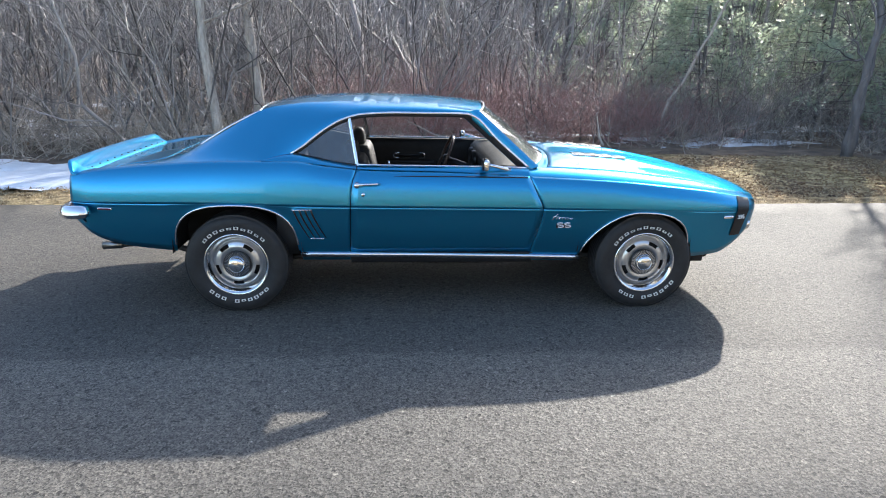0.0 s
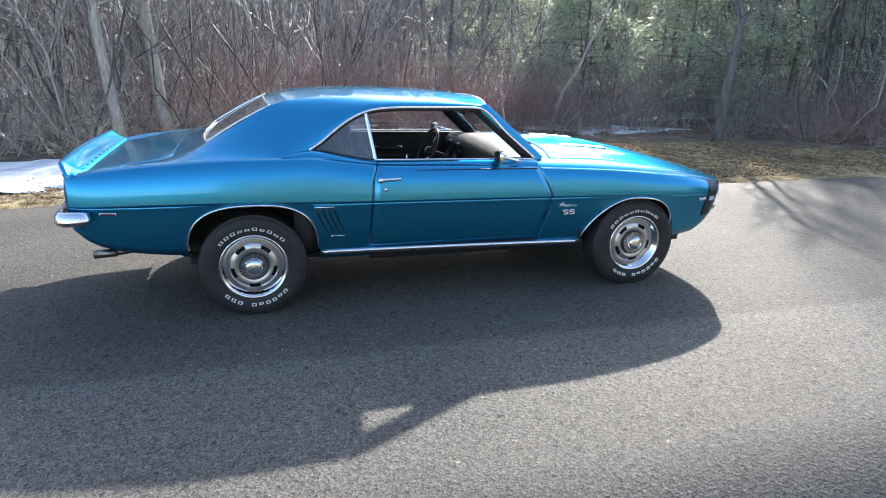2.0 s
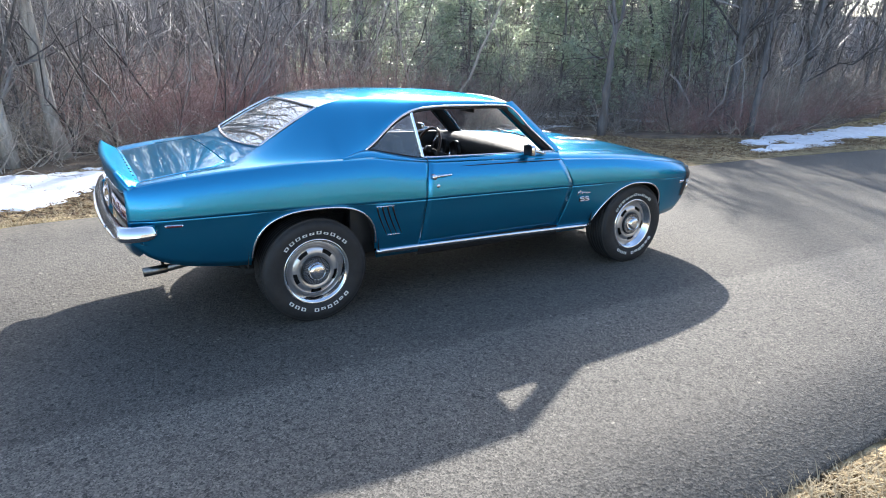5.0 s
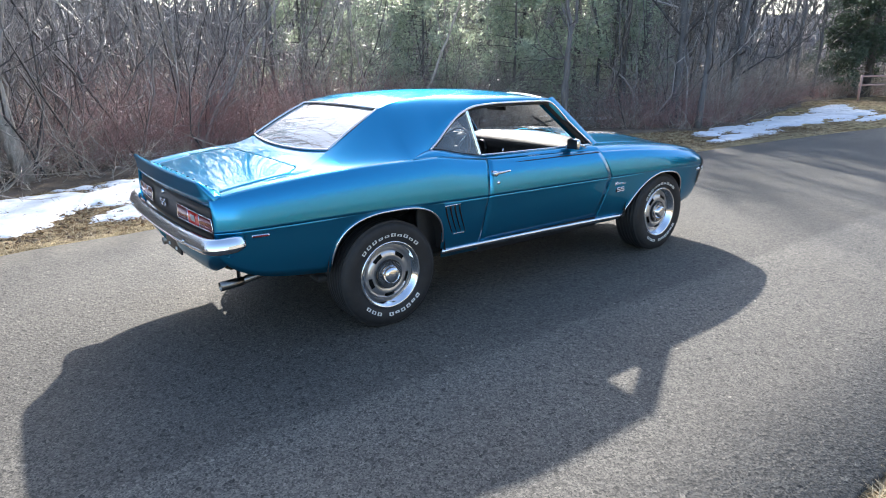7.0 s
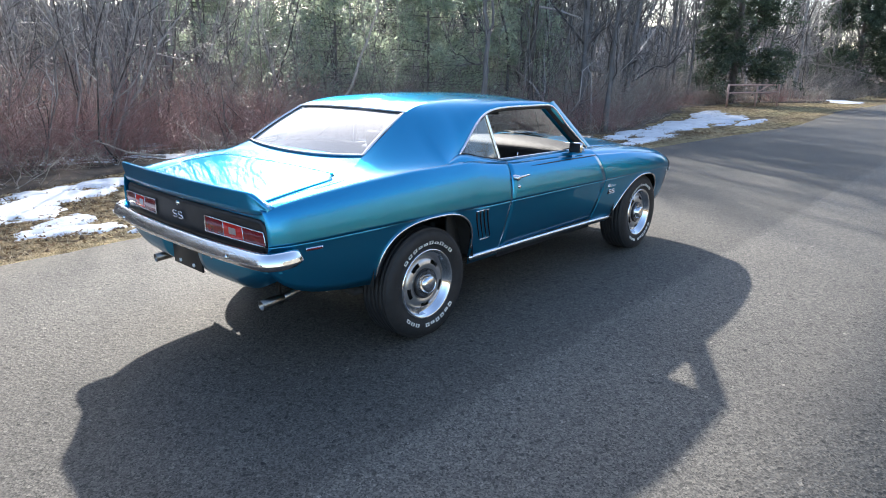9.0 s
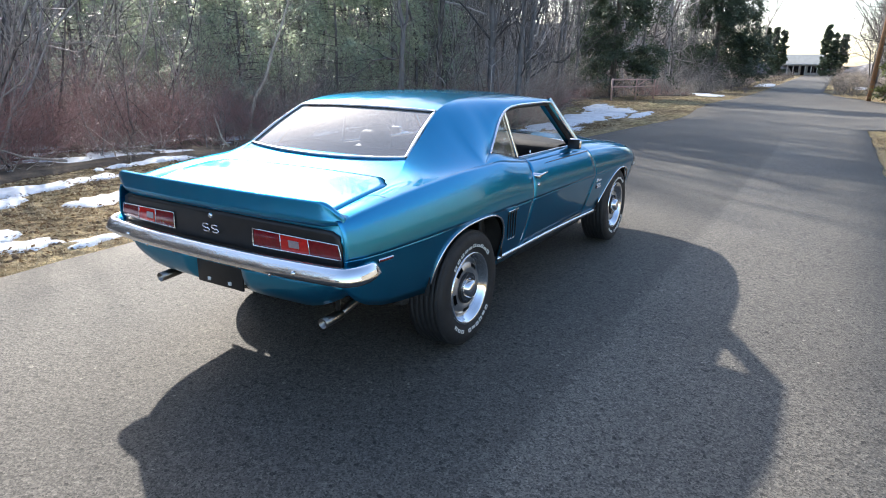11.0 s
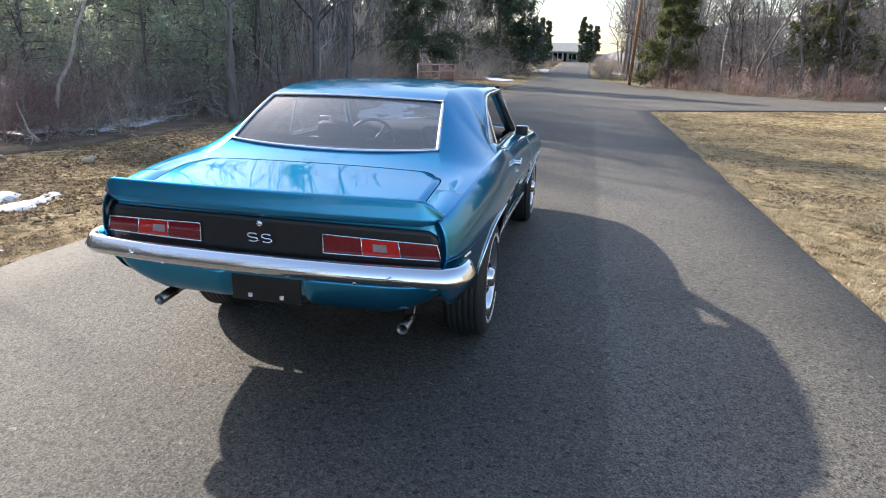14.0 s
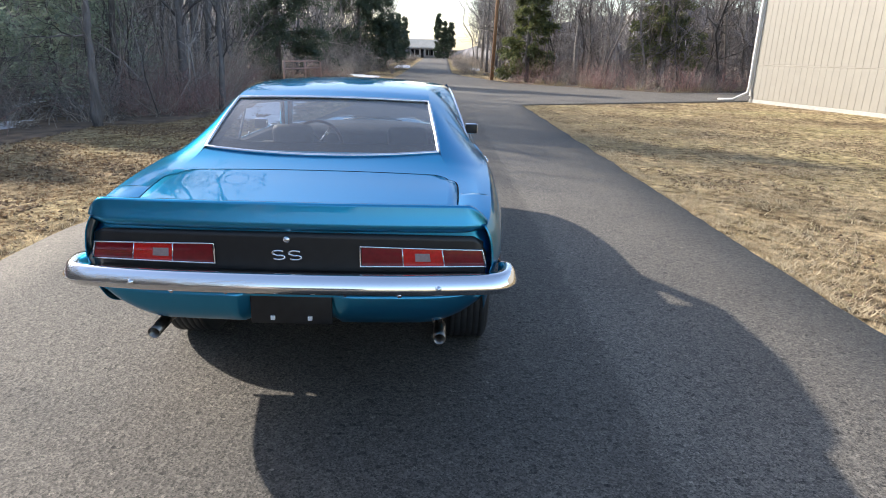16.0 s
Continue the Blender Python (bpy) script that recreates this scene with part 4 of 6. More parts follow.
def bucket_seat(y):
    seat = part("front_seat", box(-0.46, 0.06, y - 0.26, y + 0.26, 0.42, 0.60, 0.06), VINYL, car, "black vinyl bucket seat")
    back = joined(moved(box(-0.07, 0.07, y - 0.245, y + 0.245, 0, 0.44, 0.055), Matrix.Translation((-0.50, 0, 0.54)) @ Matrix.Rotation(radians(-14), 4, "Y")))
    part("seat_back", back, VINYL, seat)
    part("headrest", moved(box(-0.045, 0.045, y - 0.13, y + 0.13, 0.0, 0.15, 0.04), Matrix.Translation((-0.61, 0, 0.935)) @ Matrix.Rotation(radians(-10), 4, "Y")), VINYL, seat)
    part("headrest_stem", tube([(-0.62, y, 0.95), (-0.63, y, 0.99)], 0.008, 6), CHROME, seat)


bucket_seat(-0.37)
bucket_seat(0.37)
bench = part("rear_seat", box(-1.05, -0.62, -0.60, 0.60, 0.45, 0.62, 0.06), VINYL, car, "black vinyl rear bench")
part("seat_back", moved(box(-0.07, 0.07, -0.60, 0.60, 0, 0.44, 0.05), Matrix.Translation((-1.07, 0, 0.60)) @ Matrix.Rotation(radians(-14), 4, "Y")), VINYL, bench)
dash_rows = []
for w in np.linspace(-0.655, 0.655, 25):
    base_x = 0.60 + 0.16 * (1 - (w / 0.665) ** 2)
    top = [(x, w, hood_z(max(x, 0.55), w) + 0.009) for x in (base_x - 0.008, base_x - 0.04, lerp(base_x, 0.44, 0.5), 0.44)]
    dash_rows.append([(base_x + 0.01, w, 0.90)] + top + [(0.36, w, 0.955), (0.315, w, 0.915), (0.33, w, 0.80), (0.40, w, 0.66), (0.50, w, 0.60)])
dash = part("dashboard", grid(dash_rows, out=(-1, 0, 1)), VINYL, car, "black padded dashboard")
for k, y in enumerate((0.46, 0.27)):
    part("gauge", moved(lathe([(0.0, -0.018), (0.062, -0.018), (0.066, -0.03), (0.072, -0.03), (0.074, 0.0)], 24, "x"), Matrix.Translation((0.318, y, 0.85))), BLACK, dash)
column = part("steering_column", tube([(0.42, 0.36, 0.72), (0.10, 0.36, 0.83)], [0.028, 0.030], 10), BLACK, car)
swm = Matrix.Translation((0.07, 0.36, 0.845)) @ Matrix.Rotation(radians(-68), 4, "Y")
ring = [swm @ Vector((0.195 * math.cos(2 * math.pi * k / 40), 0.195 * math.sin(2 * math.pi * k / 40), 0)) for k in range(41)]
swheel = part("steering_wheel", tube(ring, 0.0125, 8, cap=False), material("walnut_rim", (0.055, 0.028, 0.018), rough=0.3, vary=0.3, scale=30, coat=0.5), column, "dark wood-rimmed steering wheel")
for a in (90, 215, 325):
    part("spoke", tube([swm @ Vector((0, 0, -0.03)), swm @ Vector((0.19 * math.cos(radians(a)), 0.19 * math.sin(radians(a)), 0))], [0.014, 0.009], 6), CHROME, swheel)
part("horn_cap", moved(lathe([(0.0, 0.012), (0.035, 0.008), (0.045, -0.03)], 20, "z"), swm), BLACK, swheel)
rv = part("rear_view_mirror", box(0.225, 0.245, -0.11, 0.11, 1.19, 1.245, 0.012), BLACK, car)
part("mirror_stem", tube([(0.245, 0, 1.225), (0.30, 0, 1.30)], 0.006, 6), CHROME, rv)
for s in (1, -1):
    part("sun_visor", box(0.08, 0.24, s * 0.30 - 0.19, s * 0.30 + 0.19, 1.283, 1.297, 0.006), HEADLINER, car)
    part("wiper", tube([(0.74, s * 0.25, 0.985), (0.69, s * 0.02, 1.005), (0.66, s * -0.15, 1.02)], 0.005, 5), BLACK, car)

for ob in car.children_recursive:
    if ob.type == "MESH" and ob.data.materials and ob.data.materials[0] in (GLASS, DUSTY_GLASS):
        ob.visible_shadow = False

# ---- fast meshes for what grows ----
def fast(name, verts, faces, mat, parent=None, smooth=True):
    """One object from arrays of points and of equal-sided faces."""
    verts, faces = np.asarray(verts, np.float32), np.asarray(faces, np.int32)
    me = bpy.data.meshes.new(name)
    me.vertices.add(len(verts))
    me.vertices.foreach_set("co", verts.ravel())
    me.loops.add(faces.size)
    me.loops.foreach_set("vertex_index", faces.ravel())
    me.polygons.add(len(faces))
    me.polygons.foreach_set("loop_start", np.arange(0, faces.size, faces.shape[1], dtype=np.int32))
    if smooth:
        me.polygons.foreach_set("use_smooth", np.ones(len(faces), bool))
    me.update(calc_edges=True)
    ob = new(name, me)
    me.materials.append(mat)
    if parent:
        ob.parent = parent
    return ob


def unit(a):
    return a / np.maximum(np.linalg.norm(a, axis=-1, keepdims=True), 1e-9)


def stems(base, way, length, radius, bend=0.25, droop=0.0, k=4, sides=3, taper=0.15, wobble=0.0):
    """Many tapered, bent shoots at once: their points (n, k, 3), and verts and faces."""
    n = len(base)
    t = np.linspace(0, 1, k)[None, :, None]
    way = unit(way)
    side = unit(np.cross(way, rng.normal(size=(n, 3))))
    pts = base[:, None, :] + way[:, None, :] * length[:, None, None] * t + side[:, None, :] * (bend * length * rng.normal(0.0, 0.6, n))[:, None, None] * t ** 2
    pts[:, :, 2] -= (droop * length)[:, None] * t[:, :, 0] ** 2 if np.ndim(droop) else droop * length[:, None] * t[:, :, 0] ** 2
    if wobble:
        pts[:, 1:-1, :] += rng.normal(0, 1, (n, k - 2, 3)) * (wobble * length)[:, None, None]
    a = unit(np.cross(way, side + 0.01))
    b = unit(np.cross(way, a))
    ang = 2 * np.pi * np.arange(sides) / sides
    ring = a[:, None, None, :] * np.cos(ang)[None, None, :, None] + b[:, None, None, :] * np.sin(ang)[None, None, :, None]
    rad = radius[:, None] * (1 - (1 - taper) * t[:, :, 0])
    verts = (pts[:, :, None, :] + ring * rad[:, :, None, None]).reshape(-1, 3)
    i, j, s = np.meshgrid(np.arange(n), np.arange(k - 1), np.arange(sides), indexing="ij")
    o = i * k * sides + j * sides
    faces = np.stack([o + s, o + (s + 1) % sides, o + sides + (s + 1) % sides, o + sides + s], -1).reshape(-1, 4)
    return pts, verts, faces


def shoots(pts, way, length, radius, per, spread=0.8, size=(0.25, 0.5), low=0.25, up=0.15):
    """Where the side shoots of given stems start, and how they run."""
    n, k = pts.shape[:2]
    idx = np.repeat(np.arange(n), per)
    t = rng.uniform(low, 0.97, n * per) * (k - 1)
    i = np.minimum(t.astype(int), k - 2)
    f = (t - i)[:, None]
    base = pts[idx, i] * (1 - f) + pts[idx, i + 1] * f
    run = unit(pts[idx, i + 1] - pts[idx, i])
    w = unit(run + rng.normal(0, spread, (n * per, 3)) + np.array([0, 0, up]))
    ln = length[idx] * rng.uniform(*size, n * per) * (1.15 - 0.6 * t / (k - 1))
    return base, w, ln, radius[idx] * 0.5 * (1.1 - 0.6 * t / (k - 1))


def merged(*sets):
    off, vs, fs = 0, [], []
    for v, f in sets:
        vs.append(v)
        fs.append(f + off)
        off += len(v)
    return np.concatenate(vs), np.concatenate(fs)


def rise(x, y):
    """The land climbs gently far ahead and in the woods."""
    return 0.0155 * np.maximum(0, x - 45) + 0.03 * np.maximum(0, y - 9) + 0.01 * np.maximum(0, -y - 22)


def sunny(x, y, h):
    """Keeps the trees low enough, where they stand sunward, to leave the car and its lawn in the sun."""
    s = x - 0.65 * y
    lawn, drive = np.maximum(y - 6.0, 1.6) / 1.4, np.maximum(y - 3.0, 1.6) / 1.4
    h = np.where((s > -4.8) & (s < 4.9), np.minimum(h, lawn * 1.05), h)
    return np.where((s > -7.0) & (s < 4.9), np.minimum(h, drive), h)


# ---- materials of the place ----
def island_material(name, light, dark, rough=0.55, scale=4.0, translucent=0.0, bark=False):
    m = bpy.data.materials.new(name)
    m.use_nodes = True
    nt = m.node_tree
    b = nt.nodes["Principled BSDF"]
    b.inputs["Roughness"].default_value = rough
    b.inputs["Specular IOR Level"].default_value = 0.5 if rough < 0.8 else 0.1
    geo, where, tex, add, mix = (nt.nodes.new("ShaderNode" + k) for k in ("NewGeometry", "TexCoord", "TexNoise", "Math", "Mix"))
    tex.inputs["Scale"].default_value, tex.inputs["Detail"].default_value = scale, 5
    nt.links.new(where.outputs["Object"], tex.inputs["Vector"])
    add.operation = "MULTIPLY_ADD"
    nt.links.new(geo.outputs["Random Per Island"], add.inputs[0])
    add.inputs[1].default_value = 0.7
    nt.links.new(tex.outputs["Fac"], add.inputs[2])
    span = nt.nodes.new("ShaderNodeMapRange")
    span.inputs["From Min"].default_value, span.inputs["From Max"].default_value = 0.35, 1.35
    nt.links.new(add.outputs[0], span.inputs["Value"])
    mix.data_type = "RGBA"
    mix.inputs["A"].default_value, mix.inputs["B"].default_value = (*dark, 1), (*light, 1)
    nt.links.new(span.outputs["Result"], mix.inputs["Factor"])
    nt.links.new(mix.outputs["Result"], b.inputs["Base Color"])
    if bark:
        squash, ridge, bp = (nt.nodes.new("ShaderNode" + k) for k in ("Mapping", "TexNoise", "Bump"))
        squash.inputs["Scale"].default_value = (1.0, 1.0, 0.3)
        ridge.inputs["Scale"].default_value, ridge.inputs["Detail"].default_value = 38, 6
        nt.links.new(where.outputs["Object"], squash.inputs[0])
        nt.links.new(squash.outputs[0], ridge.inputs["Vector"])
        nt.links.new(squash.outputs[0], tex.inputs["Vector"])
        bp.inputs["Strength"].default_value, bp.inputs["Distance"].default_value = 0.9, 0.02
        nt.links.new(ridge.outputs["Fac"], bp.inputs["Height"])
        nt.links.new(bp.outputs["Normal"], b.inputs["Normal"])
        span.inputs["From Min"].default_value, span.inputs["From Max"].default_value = 0.55, 1.2
    if translucent:
        tr, blend = nt.nodes.new("ShaderNodeBsdfTranslucent"), nt.nodes.new("ShaderNodeMixShader")
        nt.links.new(mix.outputs["Result"], tr.inputs["Color"])
        blend.inputs[0].default_value = translucent
        nt.links.new(b.outputs[0], blend.inputs[1])
        nt.links.new(tr.outputs[0], blend.inputs[2])
        nt.links.new(blend.outputs[0], nt.nodes["Material Output"].inputs[0])
    return m


def asphalt_material():
    """Worn asphalt: pale and dark stone chips in a grey binder, with broad faded patches."""
    m = bpy.data.materials.new("asphalt")
    m.use_nodes = True
    nt = m.node_tree
    b = nt.nodes["Principled BSDF"]
    b.inputs["Roughness"].default_value = 0.78
    where = nt.nodes.new("ShaderNodeTexCoord")

    def tex(kind, scale, **kw):
        n = nt.nodes.new("ShaderNodeTex" + kind)
        n.inputs["Scale"].default_value = scale
        for key, value in kw.items():
            n.inputs[key].default_value = value
        nt.links.new(where.outputs["Object"], n.inputs["Vector"])
        return n
    broad, chips, fine = tex("Noise", 0.55, Detail=5), tex("Voronoi", 58.0), tex("Noise", 160.0, Detail=4)
    ramp = nt.nodes.new("ShaderNodeValToRGB")
    ramp.color_ramp.elements[0].position, ramp.color_ramp.elements[0].color = 0.30, (0.098, 0.089, 0.075, 1)
    ramp.color_ramp.elements[1].position, ramp.color_ramp.elements[1].color = 0.72, (0.140, 0.127, 0.106, 1)
    nt.links.new(broad.outputs["Fac"], ramp.inputs[0])
    grit = nt.nodes.new("ShaderNodeValToRGB")
    for e, (p, c) in zip(grit.color_ramp.elements, ((0.0, 0.12), (1.0, 2.5))):
        e.position, e.color = p, (c, c, c * 0.98, 1)
    for p, c in ((0.22, 0.80), (0.75, 1.05), (0.93, 1.32)):
        e = grit.color_ramp.elements.new(p)
        e.color = (c, c, c, 1)
    nt.links.new(chips.outputs["Color"], grit.inputs[0])
    mul = nt.nodes.new("ShaderNodeMix")
    mul.data_type, mul.blend_type = "RGBA", "MULTIPLY"
    mul.inputs["Factor"].default_value = 1.0
    nt.links.new(ramp.outputs[0], mul.inputs["A"])
    nt.links.new(grit.outputs[0], mul.inputs["B"])
    sand, sand_ramp, mul2 = tex("Voronoi", 150.0), nt.nodes.new("ShaderNodeValToRGB"), nt.nodes.new("ShaderNodeMix")
    for e, (p, c) in zip(sand_ramp.color_ramp.elements, ((0.1, 0.32), (0.95, 1.95))):
        e.position, e.color = p, (c, c, c, 1)
    nt.links.new(sand.outputs["Color"], sand_ramp.inputs[0])
    mul2.data_type, mul2.blend_type = "RGBA", "MULTIPLY"
    mul2.inputs["Factor"].default_value = 1.0
    nt.links.new(mul.outputs["Result"], mul2.inputs["A"])
    nt.links.new(sand_ramp.outputs[0], mul2.inputs["B"])
    # paving lanes: a darker strip along the lawn, a joint beside the car, an older lane beyond it
    axes, drift, wander, span, lanes, near, tone = (nt.nodes.new("ShaderNode" + k) for k in ("SeparateXYZ", "TexNoise", "Math", "MapRange", "ValToRGB", "MapRange", "Mix"))
    drift.inputs["Scale"].default_value, drift.inputs["Detail"].default_value = 1.3, 4
    nt.links.new(where.outputs["Object"], drift.inputs["Vector"])
    nt.links.new(where.outputs["Object"], axes.inputs[0])
    wander.operation = "MULTIPLY_ADD"
    nt.links.new(drift.outputs["Fac"], wander.inputs[0])
    wander.inputs[1].default_value = 0.16
    nt.links.new(axes.outputs["Y"], wander.inputs[2])
    span.inputs["From Min"].default_value, span.inputs["From Max"].default_value = -3.4, 2.8
    nt.links.new(wander.outputs[0], span.inputs["Value"])
    nt.links.new(span.outputs["Result"], lanes.inputs[0])
    for e, (p, c) in zip(lanes.color_ramp.elements, ((0.04, 0.68), (1.0, 0.74))):
        e.position, e.color = p, (c, c, c, 1)
    for p, c in ((0.13, 0.80), (0.22, 0.95), (0.310, 1.04), (0.322, 0.71), (0.55, 0.69), (0.75, 0.69)):
        e = lanes.color_ramp.elements.new(p)
        e.color = (c, c, c, 1)
    near.inputs["From Min"].default_value, near.inputs["From Max"].default_value = 11.0, 15.0
    near.inputs["To Min"].default_value, near.inputs["To Max"].default_value = 1.0, 0.0
    nt.links.new(axes.outputs["X"], near.inputs["Value"])
    nt.links.new(near.outputs["Result"], tone.inputs["Factor"])
    tone.data_type, tone.blend_type = "RGBA", "MULTIPLY"
    nt.links.new(mul2.outputs["Result"], tone.inputs["A"])
    nt.links.new(lanes.outputs[0], tone.inputs["B"])
    nt.links.new(tone.outputs["Result"], b.inputs["Base Color"])
    mixh = nt.nodes.new("ShaderNodeMath")
    mixh.operation = "ADD"
    nt.links.new(chips.outputs["Distance"], mixh.inputs[0])
    nt.links.new(fine.outputs["Fac"], mixh.inputs[1])
    bp = nt.nodes.new("ShaderNodeBump")
    bp.inputs["Strength"].default_value, bp.inputs["Distance"].default_value = 0.55, 0.006
    nt.links.new(mixh.outputs[0], bp.inputs["Height"])
    nt.links.new(bp.outputs["Normal"], b.inputs["Normal"])
    return m


def lawn_material():
    """Dead lawn and leaf litter: straw, brown and a little green, with clumps."""
    m = bpy.data.materials.new("dead_lawn")
    m.use_nodes = True
    nt = m.node_tree
    b = nt.nodes["Principled BSDF"]
    b.inputs["Roughness"].default_value = 0.95
    b.inputs["Specular IOR Level"].default_value = 0.1
    where = nt.nodes.new("ShaderNodeTexCoord")
    nodes = []
    for scale, detail in ((0.35, 4), (7.0, 6), (38.0, 5)):
        n = nt.nodes.new("ShaderNodeTexNoise")
        n.inputs["Scale"].default_value, n.inputs["Detail"].default_value = scale, detail
        nt.links.new(where.outputs["Object"], n.inputs["Vector"])
        nodes.append(n)
    r1, r2 = nt.nodes.new("ShaderNodeValToRGB"), nt.nodes.new("ShaderNodeValToRGB")
    for r, stops in ((r1, ((0.30, (0.25, 0.195, 0.13)), (0.5, (0.50, 0.40, 0.25)), (0.7, (0.53, 0.46, 0.26)))), (r2, ((0.34, (0.28, 0.25, 0.22)), (0.5, (0.9, 0.87, 0.82)), (0.66, (1.5, 1.45, 1.35))))):
        r.color_ramp.elements[0].position, r.color_ramp.elements[0].color = stops[0][0], (*stops[0][1], 1)
        r.color_ramp.elements[1].position, r.color_ramp.elements[1].color = stops[2][0], (*stops[2][1], 1)
        e = r.color_ramp.elements.new(stops[1][0])
        e.color = (*stops[1][1], 1)
    nt.links.new(nodes[0].outputs["Fac"], r1.inputs[0])
    nt.links.new(nodes[1].outputs["Fac"], r2.inputs[0])
    mul = nt.nodes.new("ShaderNodeMix")
    mul.data_type, mul.blend_type = "RGBA", "MULTIPLY"
    mul.inputs["Factor"].default_value = 1.0
    nt.links.new(r1.outputs[0], mul.inputs["A"])
    nt.links.new(r2.outputs[0], mul.inputs["B"])
    soil, soil_ramp, worn = nt.nodes.new("ShaderNodeTexNoise"), nt.nodes.new("ShaderNodeValToRGB"), nt.nodes.new("ShaderNodeMix")
    soil.inputs["Scale"].default_value, soil.inputs["Detail"].default_value, soil.inputs["Roughness"].default_value = 1.1, 8, 0.7
    nt.links.new(where.outputs["Object"], soil.inputs["Vector"])
    soil_ramp.color_ramp.elements[0].position, soil_ramp.color_ramp.elements[0].color = 0.40, (0.62, 0.59, 0.55, 1)
    soil_ramp.color_ramp.elements[1].position, soil_ramp.color_ramp.elements[1].color = 0.56, (1, 1, 1, 1)
    worn.data_type, worn.blend_type = "RGBA", "MULTIPLY"
    worn.inputs["Factor"].default_value = 1.0
    nt.links.new(soil.outputs["Fac"], soil_ramp.inputs[0])
    nt.links.new(mul.outputs["Result"], worn.inputs["A"])
    nt.links.new(soil_ramp.outputs[0], worn.inputs["B"])
    nt.links.new(worn.outputs["Result"], b.inputs["Base Color"])
    add = nt.nodes.new("ShaderNodeMath")
    nt.links.new(nodes[1].outputs["Fac"], add.inputs[0])
    nt.links.new(nodes[2].outputs["Fac"], add.inputs[1])
    bp = nt.nodes.new("ShaderNodeBump")
    bp.inputs["Strength"].default_value, bp.inputs["Distance"].default_value = 1.0, 0.09
    nt.links.new(add.outputs[0], bp.inputs["Height"])
    nt.links.new(bp.outputs["Normal"], b.inputs["Normal"])
    return m


LAWN, ASPHALT = lawn_material(), asphalt_material()
SNOW = material("old_snow", (0.70, 0.72, 0.75), rough=0.65, vary=0.10, scale=5, bump=0.35, bump_scale=20)
BARK = island_material("grey_bark", (0.48, 0.44, 0.415), (0.06, 0.054, 0.051), rough=0.4, scale=9, bark=True)
PALE_BARK = island_material("pale_bark", (0.60, 0.54, 0.46), (0.20, 0.175, 0.15), scale=26, bark=True)
# DEEP_BARK has the inner woods' shade and pale haze painted into its tones.
DEEP_BARK = island_material("bark_painted_shade_haze", (0.36, 0.33, 0.32), (0.10, 0.09, 0.087), scale=9)
DARK_BARK = island_material("dark_bark", (0.22, 0.205, 0.20), (0.055, 0.05, 0.049), scale=12, bark=True)
TAN_TWIG = island_material("tan_twigs", (0.74, 0.64, 0.53), (0.10, 0.08, 0.067), rough=0.36)
RED_TWIG = island_material("red_twigs", (0.60, 0.34, 0.31), (0.12, 0.068, 0.064), rough=0.36)
STRAW = island_material("straw", (0.72, 0.61, 0.41), (0.27, 0.20, 0.12), rough=1.0, translucent=0.25)
GREEN_BLADE = island_material("green_straw", (0.44, 0.42, 0.22), (0.22, 0.19, 0.10), rough=1.0, translucent=0.25)
LEAF = island_material("dead_leaves", (0.36, 0.24, 0.13), (0.13, 0.08, 0.05), rough=1.0, translucent=0.15)
# NEEDLE is paled: the sprays' backlight and glare are put into its colour.
NEEDLE = island_material("needles_painted_sunlit", (0.64, 0.70, 0.50), (0.26, 0.32, 0.26), rough=0.38, translucent=0.62)
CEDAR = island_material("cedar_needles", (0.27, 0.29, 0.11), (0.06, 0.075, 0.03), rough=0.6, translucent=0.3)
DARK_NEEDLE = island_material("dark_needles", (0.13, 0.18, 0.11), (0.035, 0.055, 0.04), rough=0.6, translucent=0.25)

# ---- ground, driveway, snow ----
xs = np.concatenate([[-600, -200, -70], np.linspace(-30, 60, 181), [75, 95, 130, 250, 600, 1500]])
ys = np.concatenate([[-900, -200, -60], np.linspace(-30, 40, 141), [60, 90, 160, 400, 1200]])
rows = []
for x in xs:
    row = []
    for y in ys:
        off_road = not (-4.0 < y < 3.4 or (x > 14 and y < 4))
        row.append((x, y, min(float(rise(x, y)), 6.0) - 0.025 + (0.05 * noise.noise((x * 0.45, y * 0.45, 0)) + 0.02 * noise.noise((x * 1.7, y * 1.7, 4)) if off_road else 0)))
    rows.append(row)
ground = tagged(part("ground", grid(rows, out=(0, 0, 1)), LAWN), "flattened straw-coloured winter lawn with leaf litter", "ground", kind="structure")


def ragged(x, seed, amount=0.05):
    return amount * noise.noise((x * 1.1, seed, 0)) + amount * 0.5 * noise.noise((x * 5.3, seed, 3))


LEFT_EDGE = pch([(-40, 2.2), (-4.2, 2.28), (-2.6, 2.58), (-1, 2.68), (1.5, 2.6), (4.5, 2.36), (8, 2.45), (12, 2.3), (18, 1.95), (24, 2.5)])


def road_edges(x):
    left = LEFT_EDGE(x) + ragged(x, 0) + 0.9 * max(0, (x - 24) / 10) ** 2 * (1 if x < 34 else 0)
    right = -3.25 + ragged(x, 7)
    if x > 16.6:
        right = max(-3.25 - (x - 16.6) * 1.95, -60)
    if x > 27:
        right = max(right, -11.6 + (x - 27) * 1.0)
    if x > 33.5:
        left = 2.6
        right = lerp(-5.1, -1.4, min(1, (x - 33.5) / 15))
    if x > 27 and x <= 33.5:
        left = 2.8
    return left, right


